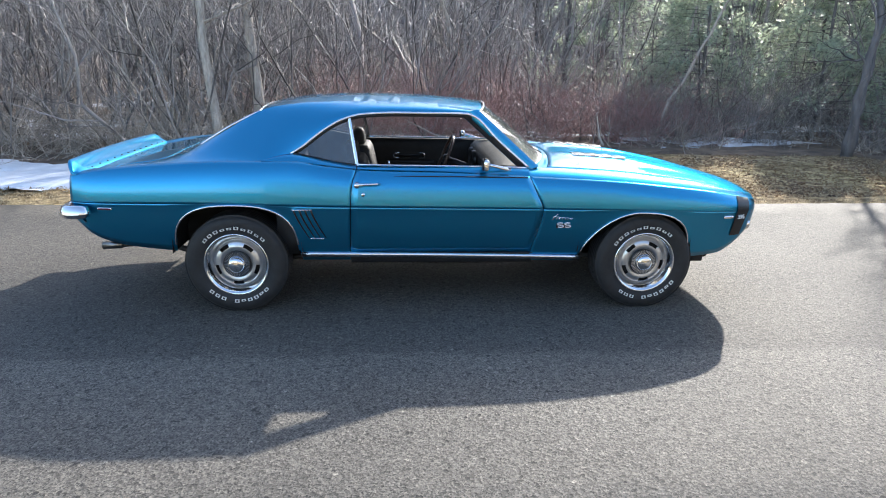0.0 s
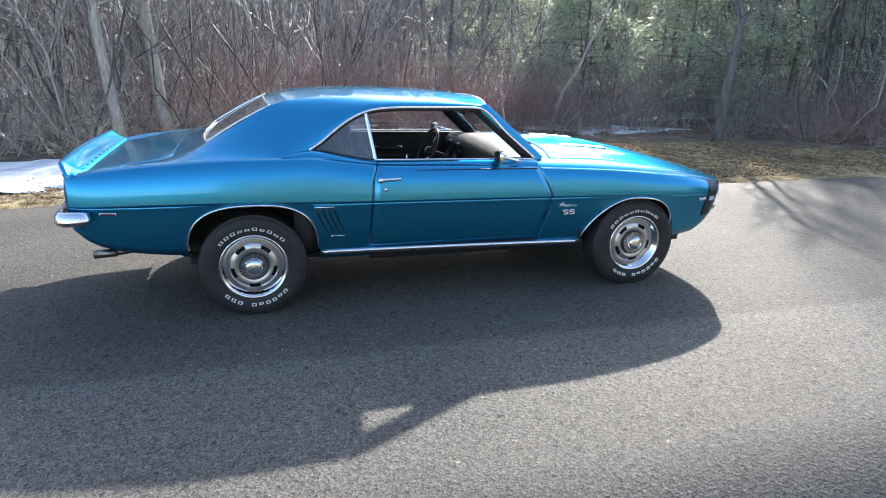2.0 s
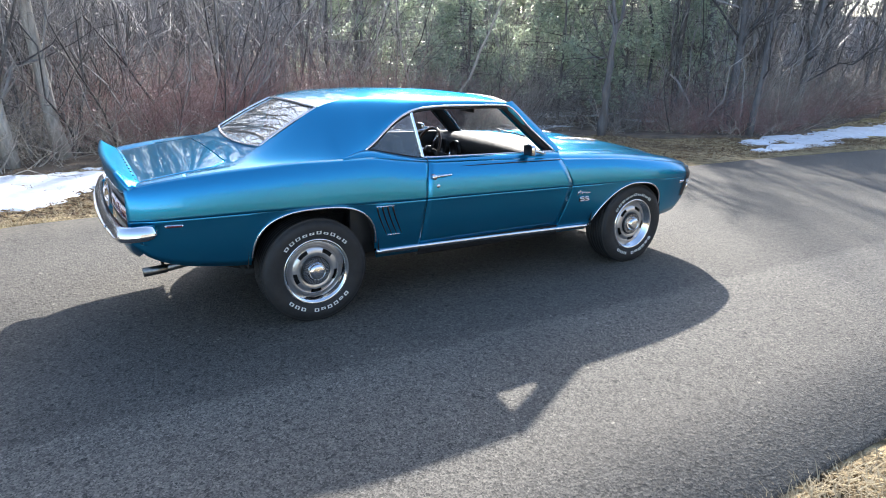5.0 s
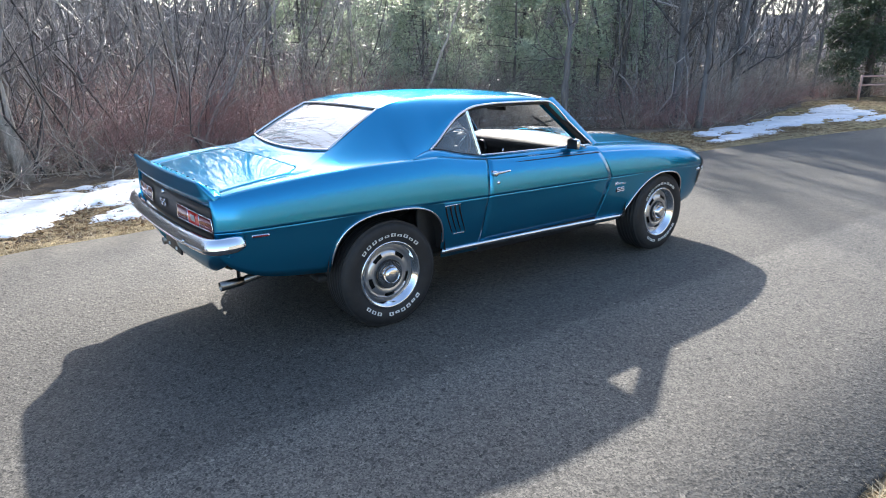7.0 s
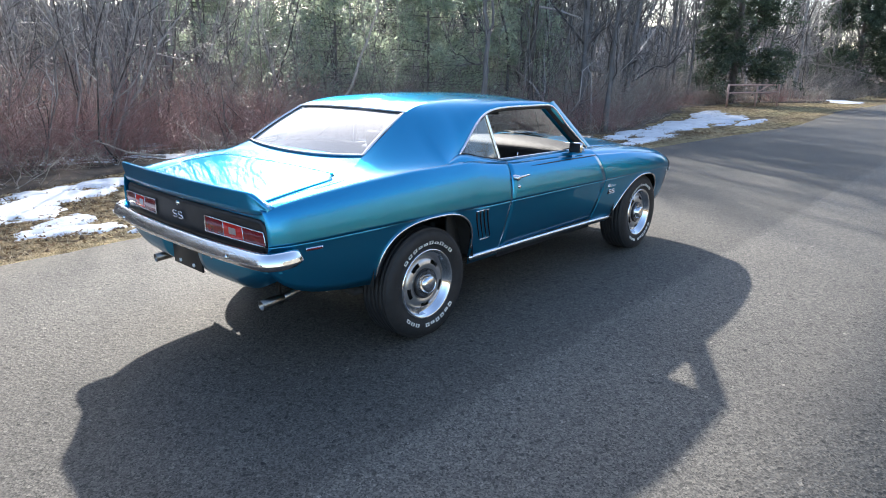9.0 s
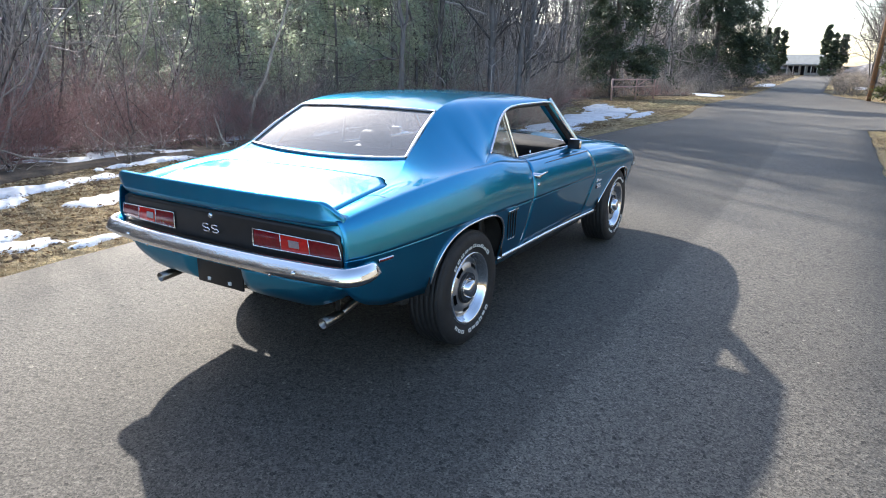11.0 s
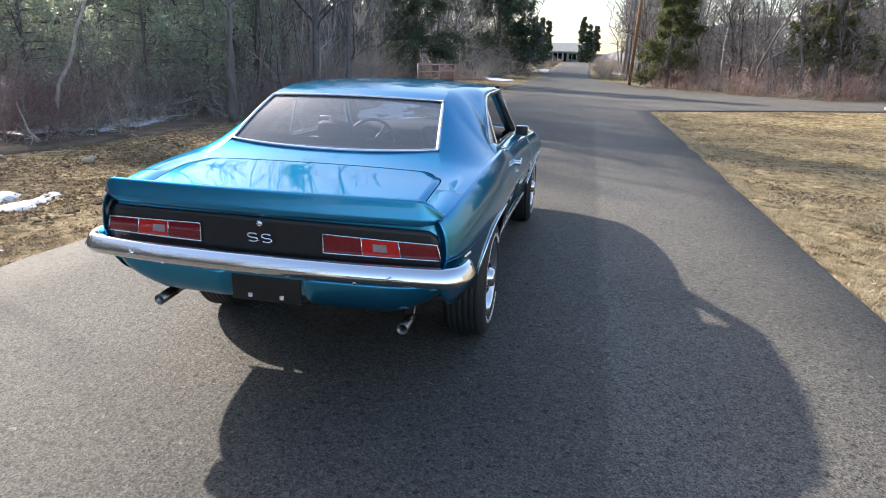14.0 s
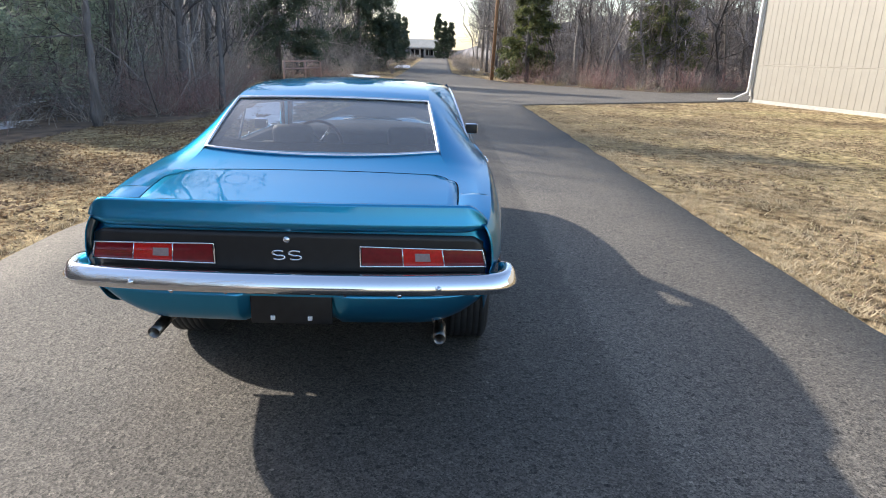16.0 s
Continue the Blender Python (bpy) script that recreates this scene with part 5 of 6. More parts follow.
rows = []
for x in np.concatenate([np.linspace(-40, 14, 271), np.linspace(14.3, 45, 110), [50, 60, 75, 95, 120]]):
    left, right = road_edges(x)
    rows.append([(x, y, float(rise(x, 0)) - (0.02 if k in (0, 12) else 0)) for k, y in enumerate(np.concatenate([[left + 0.01], np.linspace(left, right, 11), [right - 0.01]]))])
road = tagged(part("driveway", grid(rows, out=(0, 0, 1)), ASPHALT), "worn grey asphalt driveway", "driveway", kind="structure")
rows = [[(x, y, 0.0 - (0.02 if y < -59 else 0)) for x in np.linspace(max(27.0, 16.6 + (-3.3 - y) * 0.513), 27 + (-11.6 - y) * 0.50 + 0.01, 7)] for y in np.linspace(-11.6, -60, 12)]
tagged(part("side_road", grid(rows, out=(0, 0, 1)), ASPHALT), "grey asphalt side road behind the lawn", "road", kind="structure")


def snow_patch(cx, cy, rx, ry, turn, seed, cut=0.0, step=0.07, thick=0.05):
    """A thin, melting patch with a ragged outline and holes."""
    nx, ny = int(2 * rx / step), int(2 * ry / step)
    ca, sa = math.cos(radians(turn)), math.sin(radians(turn))
    keep, verts, faces = {}, [], []

    def depth_at(i, j):
        u, v = (i / nx * 2 - 1), (j / ny * 2 - 1)
        d = 1 - u * u - v * v
        x, y = u * rx, v * ry
        return 0.75 * d + 0.75 * noise.noise((x * 1.3, y * 1.9, seed)) + 0.35 * noise.noise((x * 4.5, y * 5.5, seed)) + 0.20 * noise.noise((x * 8, y * 13, seed)) - 0.25 - cut, x, y

    def vert(i, j, d, x, y):
        if (i, j) not in keep:
            wx, wy = cx + x * ca - y * sa, cy + x * sa + y * ca
            g = min(float(rise(wx, wy)), 6) - 0.02 + 0.05 * noise.noise((wx * 0.45, wy * 0.45, 0)) + 0.02 * noise.noise((wx * 1.7, wy * 1.7, 4))
            keep[(i, j)] = len(verts)
            verts.append((wx, wy, g + (thick * min(1, max(d, 0) * 2.4) if d > 0 else -0.03)))
        return keep[(i, j)]
    field = [[depth_at(i, j) for j in range(ny + 1)] for i in range(nx + 1)]
    for i in range(nx):
        for j in range(ny):
            quad = [(i, j), (i + 1, j), (i + 1, j + 1), (i, j + 1)]
            if sum(field[a][b][0] > 0 for a, b in quad) >= 2:
                faces.append(tuple(vert(a, b, *field[a][b]) for a, b in quad))
    if not faces:
        return
    tagged(part("snow_patch", (verts, faces), SNOW), "thin melting patch of old snow", "snow", group="snow patches", kind="stuff")


for q in ((-5.2, 4.2, 3.6, 1.15, 4, 1.0, -0.25), (-2.2, 5.05, 1.5, 0.55, 10, 2.0, -0.15), (-0.9, 5.95, 2.3, 0.34, 7, 3.0, 0.06), (0.05, 4.75, 1.2, 0.40, 6, 5.0, 0.22), (0.3, 4.2, 0.8, 0.3, 4, 6.0, 0.26), (-1.75, 3.45, 0.95, 0.28, -24, 14.0, 0.18), (-1.2, 3.10, 0.5, 0.16, 8, 15.0, 0.12), (1.9, 6.9, 1.2, 0.24, 5, 13.0, 0.0), (3.2, 7.6, 1.5, 0.35, 4, 7.0, 0.15), (4.8, 7.9, 1.2, 0.3, -4, 18.0, 0.2)):
    snow_patch(*q, 0.05, 0.042)
for q in ((14.6, 4.45, 4.8, 0.70, 9, 8.0, 0.0), (18.5, 4.5, 4.2, 0.75, 8, 9.0, 0.02), (21.5, 5.9, 4.0, 0.7, 14, 10.0, 0.06), (11.0, 3.40, 2.0, 0.30, 4, 12.0, -0.12), (11.6, 4.4, 1.8, 0.35, 12, 19.0, 0.0), (18.5, 3.4, 2.2, 0.25, 4, 20.0, -0.05), (40.5, 5.0, 3, 0.8, 20, 11.0, -0.2), (62, 3.5, 4, 0.8, 3, 16.0, -0.3), (60, -3.8, 3, 0.5, 0, 17.0, -0.2)):
    snow_patch(*q, 0.07, 0.055)
for k in range(34):
    snow_patch(rng.uniform(-14, 9), rng.uniform(7.5, 16), rng.uniform(0.8, 2.4), rng.uniform(0.4, 1.1), rng.uniform(-20, 20), 20.0 + k, 0.12, 0.11, 0.03)
for k in range(36):
    snow_patch(rng.uniform(-9, 14), rng.uniform(7.8, 11.0), rng.uniform(0.7, 2.0), rng.uniform(0.3, 0.8), rng.uniform(-20, 20), 80.0 + k, -0.1, 0.09, 0.04)
for k in range(10):
    snow_patch(rng.uniform(8, 17), rng.uniform(8.5, 15), rng.uniform(0.6, 1.6), rng.uniform(0.3, 0.7), rng.uniform(-20, 20), 60.0 + k, 0.12, 0.10, 0.03)

# ---- woods ----
EDGE = pch([(-40, 5.6), (-8, 5.2), (-4, 5.3), (-1.5, 6.6), (1, 7.4), (4, 6.9), (8, 6.4), (9.5, 5.3), (11, 4.9), (13, 5.0), (17, 6.2), (22, 7.5), (27, 9.0), (34, 8.5), (38, 6.0), (60, 5.5), (120, 6)])


LITTER = material("leaf_litter_floor", (0.20, 0.145, 0.10), rough=1.0, dark=(0.075, 0.055, 0.04), scale=2.6, bump=0.8, bump_scale=22)
xs = np.linspace(-60, 110, 171)
rows = []
for x in xs:
    e = EDGE(x) + 0.35 * noise.noise((x * 0.7, 9, 0)) - 0.25
    row = []
    for d in (0.0, 0.06, 0.5, 1.2, 2, 3, 5, 8, 12, 18, 26, 36, 60, 90):
        y = e + d
        wave = 0.05 * noise.noise((x * 0.45, y * 0.45, 0)) + 0.02 * noise.noise((x * 1.7, y * 1.7, 4))
        row.append((x, y, min(float(rise(x, y)), 6) + wave - (0.04 if d == 0 else -0.012)))
    rows.append(row)
tagged(part("woods_floor", grid(rows, out=(0, 0, 1)), LITTER), "dark brown leaf litter under the trees", "ground", kind="structure")


def edge(x):
    return np.array([EDGE(v) for v in np.atleast_1d(x)])


def forked(base, h, r, bend=0.12, per=(9, 4), lean=0.08, sides=5, k=7, low=0.25, spread=0.75, fine=True, wob=0.016):
    """Bare trees: trunks, limbs and twigs, as three sets."""
    n = len(base)
    way = np.stack([rng.normal(0, lean, n), rng.normal(0, lean, n), np.ones(n)], 1)
    p0, v0, f0 = stems(base, way, h, r, bend, 0, k, sides, 0.2, wob)
    b1 = shoots(p0, way, h, r, per[0], spread, (0.22, 0.42), low, 0.35)
    p1, v1, f1 = stems(*b1, 0.35, -0.12, 5, 3, 0.2, 0.045)
    out = [(v0, f0), (v1, f1)]
    if per[1]:
        b2 = shoots(p1, b1[1], b1[2], b1[3], per[1], 0.7, (0.35, 0.6), 0.2, 0.1)
        p2, v2, f2 = stems(*b2, 0.35, 0, 4, 3, 0.3, 0.05)
        out.append((v2, f2))
    return out


# far trunks, left of the drive
n = 400
x = rng.uniform(-32, 44, n)
y = edge(x) + 2.5 + rng.gamma(1.7, 10, n)
h = sunny(x, y, rng.uniform(7, 13, n))
base = np.stack([x, y, rise(x, y) - 0.1], 1)
v, f = merged(*forked(base, h, (1.2 + h * 0.6) * rng.uniform(0.006, 0.013, n), per=(9, 4), low=0.10, lean=0.12))
tagged(fast("bare_woods", v, f, BARK), "dense bare grey-brown winter woods", "woods", kind="stuff")
# the farthest rows, thin and plain
n = 900
x = rng.uniform(-60, 60, n)
y = edge(x) + 30 + rng.uniform(0, 40, n)
h = rng.uniform(9, 16, n)
base = np.stack([x, y, np.minimum(rise(x, y), 6) - 0.1], 1)
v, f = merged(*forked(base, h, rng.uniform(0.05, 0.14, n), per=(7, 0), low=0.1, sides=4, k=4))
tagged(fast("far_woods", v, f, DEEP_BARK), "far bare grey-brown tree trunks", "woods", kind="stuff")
# saplings close behind the edge
n = 330
x = np.concatenate([rng.uniform(-15, -1.5, 200), rng.uniform(-1.5, 24, 130)])
y = edge(x) + 0.3 + rng.gamma(1.3, 3.6, n)
h = np.minimum(sunny(x, y, rng.uniform(2.6, 6.5, n)) * rng.uniform(1.0, 1.5, n), 6.5)
base = np.stack([x, y, rise(x, y) - 0.05], 1)
v, f = merged(*forked(base, h, (0.8 + h * 0.6) * rng.uniform(0.0035, 0.007, n), 0.3, (9, 5), 0.25, 4, 6, 0.08, 0.7))
tagged(fast("sapling_thicket", v, f, BARK), "thicket of thin bare grey saplings", "saplings", kind="stuff")


def thicket(name, label, mat, x, y, stems_per, height, r, per=(4, 2), fan=0.55, bend=0.5):
    n = len(x)
    base = np.repeat(np.stack([x, y, rise(x, y) - 0.04], 1), stems_per, 0)
    m = len(base)
    base[:, :2] += rng.normal(0, 0.12, (m, 2))
    way = np.stack([rng.normal(0, fan, m), rng.normal(0, fan, m), np.ones(m)], 1)
    ln = np.repeat(height, stems_per) * rng.uniform(0.6, 1.15, m)
    rad = np.full(m, r) * rng.uniform(0.6, 1.4, m)
    p0, v0, f0 = stems(base, way, ln, rad, bend, 0.15, 6, 3, 0.25, 0.03)
    b1 = shoots(p0, way, ln, rad, per[0], 0.85, (0.25, 0.55), 0.2, 0.05)
    p1, v1, f1 = stems(*b1, 0.45, 0.05, 4, 3, 0.3, 0.06)
    sets = [(v0, f0), (v1, f1)]
    if per[1]:
        b2 = shoots(p1, b1[1], b1[2], b1[3], per[1], 0.7, (0.35, 0.6), 0.2, 0.0)
        _, v2, f2 = stems(*b2, 0.3, 0, 3, 3, 0.4)
        sets.append((v2, f2))
    v, f = merged(*sets)
    tagged(fast(name, v, f, mat), label, "brush", kind="stuff")


x = np.concatenate([rng.uniform(-13, -1, 270), rng.uniform(-1, 24, 140)])
n = len(x)
y = edge(x) + rng.gamma(1.2, 1.5, n)
thicket("tan_brush", "tangled tan winter brush at the wood's edge", TAN_TWIG, x, y, 6, rng.uniform(0.5, 1.5, n) * np.where(x < -1, 1.15, 0.8), 0.0075, (5, 2), 0.8)
# crooked saplings and leaning dead stems behind the brush
n = 255
x = np.concatenate([rng.uniform(-14, 1, 190), rng.uniform(1, 12, 65)])
y = edge(x) + 0.5 + rng.gamma(1.4, 1.8, n)
h = np.minimum(sunny(x, y, rng.uniform(1.8, 4.6, n)) * 1.2, 4.8)
base = np.stack([x, y, rise(x, y) - 0.05], 1)
v, f = merged(*forked(base, h, h * rng.uniform(0.004, 0.0075, n), 0.4, (10, 4), 0.35, 4, 7, 0.06, 0.9, wob=0.028))
tagged(fast("crooked_saplings", v, f, BARK), "crooked tangled grey saplings at the wood's edge", "saplings", kind="stuff")
n = 260
x = rng.uniform(-14, 20, n)
y = edge(x) + 0.4 + rng.gamma(1.5, 2.2, n)
base = np.stack([x, y, rise(x, y) - 0.06], 1)
way = np.stack([rng.normal(0, 1, n), rng.normal(0, 0.5, n), rng.uniform(0.1, 1.1, n)], 1)
h = rng.uniform(0.9, 2.6, n) * np.where(x < 1, 1.3, 0.9)
p0, v0, f0 = stems(base, way, h, h * rng.uniform(0.0025, 0.005, n), 0.3, 0.05, 7, 4, 0.3, 0.025)
b1 = shoots(p0, way, h, h * 0.004, 5, 0.8, (0.2, 0.45), 0.2, 0.1)
_, v1, f1 = stems(*b1, 0.3, 0.05, 4, 3, 0.3, 0.05)
v, f = merged((v0, f0), (v1, f1))
tagged(fast("leaning_deadwood", v, f, PALE_BARK), "pale dead branches leaning through the brush", "branches", kind="stuff")
n = 520
x = rng.uniform(-22, 26, n)
y = edge(x) + 5 + rng.uniform(0, 1, n) ** 1.4 * 28
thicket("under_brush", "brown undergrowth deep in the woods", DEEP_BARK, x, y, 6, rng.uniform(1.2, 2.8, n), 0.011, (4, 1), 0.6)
n = 170
x = rng.uniform(-2.5, 6.0, n)
y = edge(x) + 0.6 + rng.gamma(1.5, 1.3, n)
thicket("red_brush", "red-brown osier shrubs in front of the woods", RED_TWIG, x, y, 10, rng.uniform(1.2, 2.6, n), 0.0056, (5, 3), 0.85)
n = 130
x = rng.uniform(9.5, 26, n)
y = edge(x) + 0.1 + rng.gamma(1.4, 0.9, n)
thicket("brown_brush", "upright red-brown brush beside the road", RED_TWIG, x, y, 9, rng.uniform(0.7, 1.9, n), 0.0055, (5, 2), 0.6)
n = 120
x = rng.uniform(12.5, 27, n)
y = edge(x) + 0.2 + rng.gamma(1.4, 1.2, n)
thicket("tan_brush", "upright tan brush beside the road", TAN_TWIG, x, y, 9, rng.uniform(1.0, 2.7, n), 0.006, (5, 3), 0.45)

n = 150
x = rng.uniform(4.5, 15, n)
y = edge(x) + 0.8 + rng.gamma(1.6, 1.5, n)
thicket("grey_brush", "grey-brown tangled brush under the evergreens", BARK, x, y, 7, rng.uniform(0.9, 2.4, n), 0.0055, (6, 3), 0.75)
n = 44
x = rng.uniform(13, 30, n)
y = edge(x) + 3.0 + rng.gamma(1.5, 2.6, n)
h = rng.uniform(9, 13, n)
base = np.stack([x, y, rise(x, y) - 0.1], 1)
v, f = merged(*forked(base, h, h * rng.uniform(0.004, 0.007, n), 0.15, (20, 9), 0.08, 5, 8, 0.12, 0.75))
tagged(fast("bare_woods", v, f, BARK), "tall bare twiggy trees along the road", "woods", kind="stuff")

# woods on the other side and along the far road
def far_line(y):
    """Where the woods begin beyond the side road."""
    return np.where(y > -11.6, np.minimum(27.4 + (y + 11.6), 34.2), 27.4 + (-11.6 - y) * 0.5)


rows = []
for y in np.linspace(-60, -4.7, 60):
    x0 = float(far_line(y)) - 0.1 + 0.3 * noise.noise((y * 0.8, 2, 0))
    rows.append([(x, y, float(rise(x, y)) + (0.015 if k else -0.03) + 0.05 * noise.noise((x * 0.6, y * 0.6, 0))) for k, x in enumerate((x0, x0 + 0.1, x0 + 1.5, x0 + 4, x0 + 9, x0 + 18, x0 + 35, 130))])
tagged(part("woods_floor", grid(rows, out=(0, 0, 1)), LITTER), "brown leaf litter beyond the side road", "ground", kind="structure")
BROWN_BARK = island_material("brown_bark", (0.30, 0.26, 0.235), (0.06, 0.05, 0.045), rough=0.45, scale=9, bark=True)
n = 210
y = -4.9 - rng.uniform(0, 1, n) * 34
x = far_line(y) + 1.5 + rng.gamma(1.4, 8, n)
open_land = (y < -8.6) | (x > 39.5)
x, y = x[open_land], y[open_land]
n = len(x)
h = rng.uniform(6, 12, n)
base = np.stack([x, y, rise(x, y) - 0.1], 1)
v, f = merged(*forked(base, h, h * rng.uniform(0.004, 0.009, n), 0.30, (18, 8), 0.16, 5, 8, 0.06, 1.0))
tagged(fast("bare_woods", v, f, BROWN_BARK), "bare winter trees beyond the side road", "woods", kind="stuff")
n = 90
x = rng.uniform(36, 85, n)
y = edge(x) + 2 + rng.gamma(1.4, 8, n)
h = rng.uniform(7, 13, n)
base = np.stack([x, y, rise(x, y) - 0.1], 1)
v, f = merged(*forked(base, h, h * rng.uniform(0.006, 0.012, n), 0.12, (13, 5), 0.1, 5, 7, 0.08, 0.8))
tagged(fast("bare_woods", v, f, BARK), "bare winter trees along the far road", "woods", kind="stuff")
n = 150
y = -4.9 - rng.uniform(0, 1, n) * 30
x = far_line(y) + rng.gamma(1.3, 1.3, n)
thicket("red_brush", "red-brown shrubs along the side road", RED_TWIG, x, y, 9, rng.uniform(0.9, 2.2, n), 0.0085, (4, 2), 0.5)
n = 150
y = -4.9 - rng.uniform(0, 1, n) * 32
x = far_line(y) + 0.3 + rng.gamma(1.3, 1.3, n)
thicket("tan_brush", "dry brown brush along the side road", TAN_TWIG, x, y, 7, rng.uniform(0.6, 2.0, n), 0.008, (5, 2), 0.7)
n = 190
x = rng.uniform(19, 62, n)
y = edge(x) + 0.3 + rng.gamma(1.5, 1.9, n)
thicket("grey_brush", "grey tangled thicket behind the gate", BARK, x, y, 7, rng.uniform(1.3, 3.6, n), 0.010, (6, 3), 0.55)
n = 90
x = rng.uniform(20, 40, n)
y = edge(x) + 0.1 + rng.gamma(1.2, 0.9, n)
thicket("red_brush", "low red-brown brush behind the gate", RED_TWIG, x, y, 9, rng.uniform(0.6, 1.5, n), 0.008, (4, 2), 0.6)
n = 150
y = -4.9 - rng.uniform(0, 1, n) * 32
x = far_line(y) + 2 + rng.gamma(1.5, 4, n)
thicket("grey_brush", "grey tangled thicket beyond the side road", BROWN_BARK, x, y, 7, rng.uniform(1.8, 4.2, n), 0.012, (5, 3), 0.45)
n = 60
x = rng.uniform(42, 100, n)
y = -5.6 - rng.gamma(1.5, 3.5, n)
h = rng.uniform(5, 11, n)
base = np.stack([x, y, rise(x, y) - 0.1], 1)
v, f = merged(*forked(base, h, h * rng.uniform(0.006, 0.010, n), 0.15, (14, 6), 0.1, 5, 7, 0.10, 0.75))
tagged(fast("bare_woods", v, f, BARK), "bare trees beside the far road", "woods", kind="stuff")
n = 70
x = rng.uniform(40, 96, n)
y = np.where(rng.uniform(0, 1, n) < 0.5, 6.5 + rng.gamma(1.4, 4, n), -4.6 - rng.gamma(1.3, 3.0, n))
h = rng.uniform(8, 14, n)
base = np.stack([x, y, rise(x, y) - 0.1], 1)
v, f = merged(*forked(base, h, h * rng.uniform(0.005, 0.009, n), 0.14, (20, 8), 0.08, 5, 8, 0.15, 0.7))
tagged(fast("bare_woods", v, f, BARK), "tall twiggy bare trees beside the far road", "woods", kind="stuff")
n = 110
x = rng.uniform(37, 100, n)
y = np.where(x < 48, -5.0, -2.0) - rng.gamma(1.4, 1.6, n)
thicket("tan_brush", "dry brush beside the far road", TAN_TWIG, x, y, 7, rng.uniform(0.7, 2.2, n), 0.010, (5, 2), 0.7)
n = 110
x = rng.uniform(46, 98, n)
y = np.where(rng.uniform(0, 1, n) < 0.5, 3.1 + rng.gamma(1.3, 0.9, n), -1.9 - rng.gamma(1.3, 1.0, n))
thicket("grey_brush", "grey-brown brush close along the far road", BROWN_BARK, x, y, 8, rng.uniform(0.5, 1.6, n), 0.011, (5, 2), 0.6)
n = 70
y = -5.0 - rng.uniform(0, 1, n) * 22
x = far_line(y) + rng.uniform(-0.1, 0.9, n)
thicket("pale_grass", "pale dead grass on the road's verge", STRAW, x, y, 16, rng.uniform(0.3, 0.7, n), 0.006, (1, 0), 0.7)
n = 150
x = rng.uniform(28, 70, n)
y = edge(x) + rng.gamma(1.3, 1.2, n) - 0.5
thicket("tan_brush", "pale dead grass and brush along the far road", TAN_TWIG, x, y, 7, rng.uniform(0.7, 1.9, n), 0.009, (4, 1), 0.5)


# ---- single trees ----
def bare_tree(label, x, y, h, r, lean, mat, limbs=14, low=0.2, seed=1, twin=None, spread=0.6):
    tree = thing("tree", label, "tree", group="trees at the wood's edge")
    z = float(rise(x, y))
    t = np.linspace(0, 1, 14)
    wob = [(0.11 * noise.noise((seed * 1.7, q * 7, 0)), 0.11 * noise.noise((seed * 1.7, q * 7, 7))) for q in t]
    pts = [(x + lean[0] * q * h + a, y + lean[1] * q * h + b, z - 0.12 + q * h) for q, (a, b) in zip(t, wob)]
    rad = [r * (1.35 if q == 0 else 1.08 if q < 0.08 else 1) * (1 - 0.8 * q) for q in t]
    part("trunk", tube(pts, rad, 10), mat, tree)
    if twin:
        pts2 = [(x + twin[0] * q * h + b, y + twin[1] * q * h + a, z - 0.1 + q * h * 0.9) for q, (a, b) in zip(t, wob)]
        part("trunk", tube(pts2, [c * 0.8 for c in rad], 10), mat, tree)
    p0 = np.array(pts)[None]
    hh, rr = np.array([h]), np.array([r * 0.9])
    b1 = shoots(p0, None, hh, rr, limbs, spread, (0.14, 0.34), low, 0.3)
    p1, v1, f1 = stems(b1[0], b1[1], b1[2], b1[3] * 0.7, 0.35, -0.08, 7, 5, 0.2, 0.035)
    b2 = shoots(p1, b1[1], b1[2], b1[3], 6, 0.6, (0.3, 0.6), 0.15, 0.1)
    p2, v2, f2 = stems(*b2, 0.4, 0, 5, 3, 0.25, 0.04)
    b3 = shoots(p2, b2[1], b2[2], b2[3], 4, 0.6, (0.35, 0.6), 0.15, 0.05)
    _, v3, f3 = stems(*b3, 0.3, 0, 3, 3, 0.4)
    v, f = merged((v1, f1), (v2, f2), (v3, f3))
    tagged(fast("crown", v, f, mat, tree), kind="stuff")
    return tree


bare_tree("pale-barked slender tree leaning over the brush", -3.25, 5.95, 8.5, 0.085, (-0.10, 0.0), PALE_BARK, 16, 0.22, 1)
bare_tree("smooth pale grey tree trunk at the wood's edge", -2.72, 6.70, 9.0, 0.10, (-0.07, 0.02), PALE_BARK, 12, 0.32, 2)
bare_tree("pale dead pole leaning among dark saplings", 4.9, 8.2, 4.2, 0.045, (0.40, -0.12), PALE_BARK, 6, 0.45, 3)
bare_tree("grey double-stemmed tree beside the lawn", 7.9, 6.25, 4.8, 0.085, (0.03, 0.0), DARK_BARK, 16, 0.35, 4, twin=(0.10, 0.02))
bare_tree("dark rough-barked tree at the wood's edge", 12.4, 6.25, 11, 0.115, (0.03, 0.02), DARK_BARK, 22, 0.15, 5)
bare_tree("dark slender tree beside the road", 11.5, 5.0, 9.5, 0.075, (0.06, -0.02), DARK_BARK, 22, 0.10, 6)
bare_tree("tall dark trunk among evergreens", 15.5, 9.6, 13, 0.19, (0.02, 0.0), DARK_BARK, 16, 0.25, 7)
bare_tree("grey many-limbed tree beside the road", 17.2, 7.3, 10, 0.12, (0.05, -0.03), DARK_BARK, 22, 0.1, 8)
bare_tree("leaning pale tree deep in the woods", 1.5, 12.5, 4.8, 0.09, (-0.24, 0.0), PALE_BARK, 12, 0.3, 9)
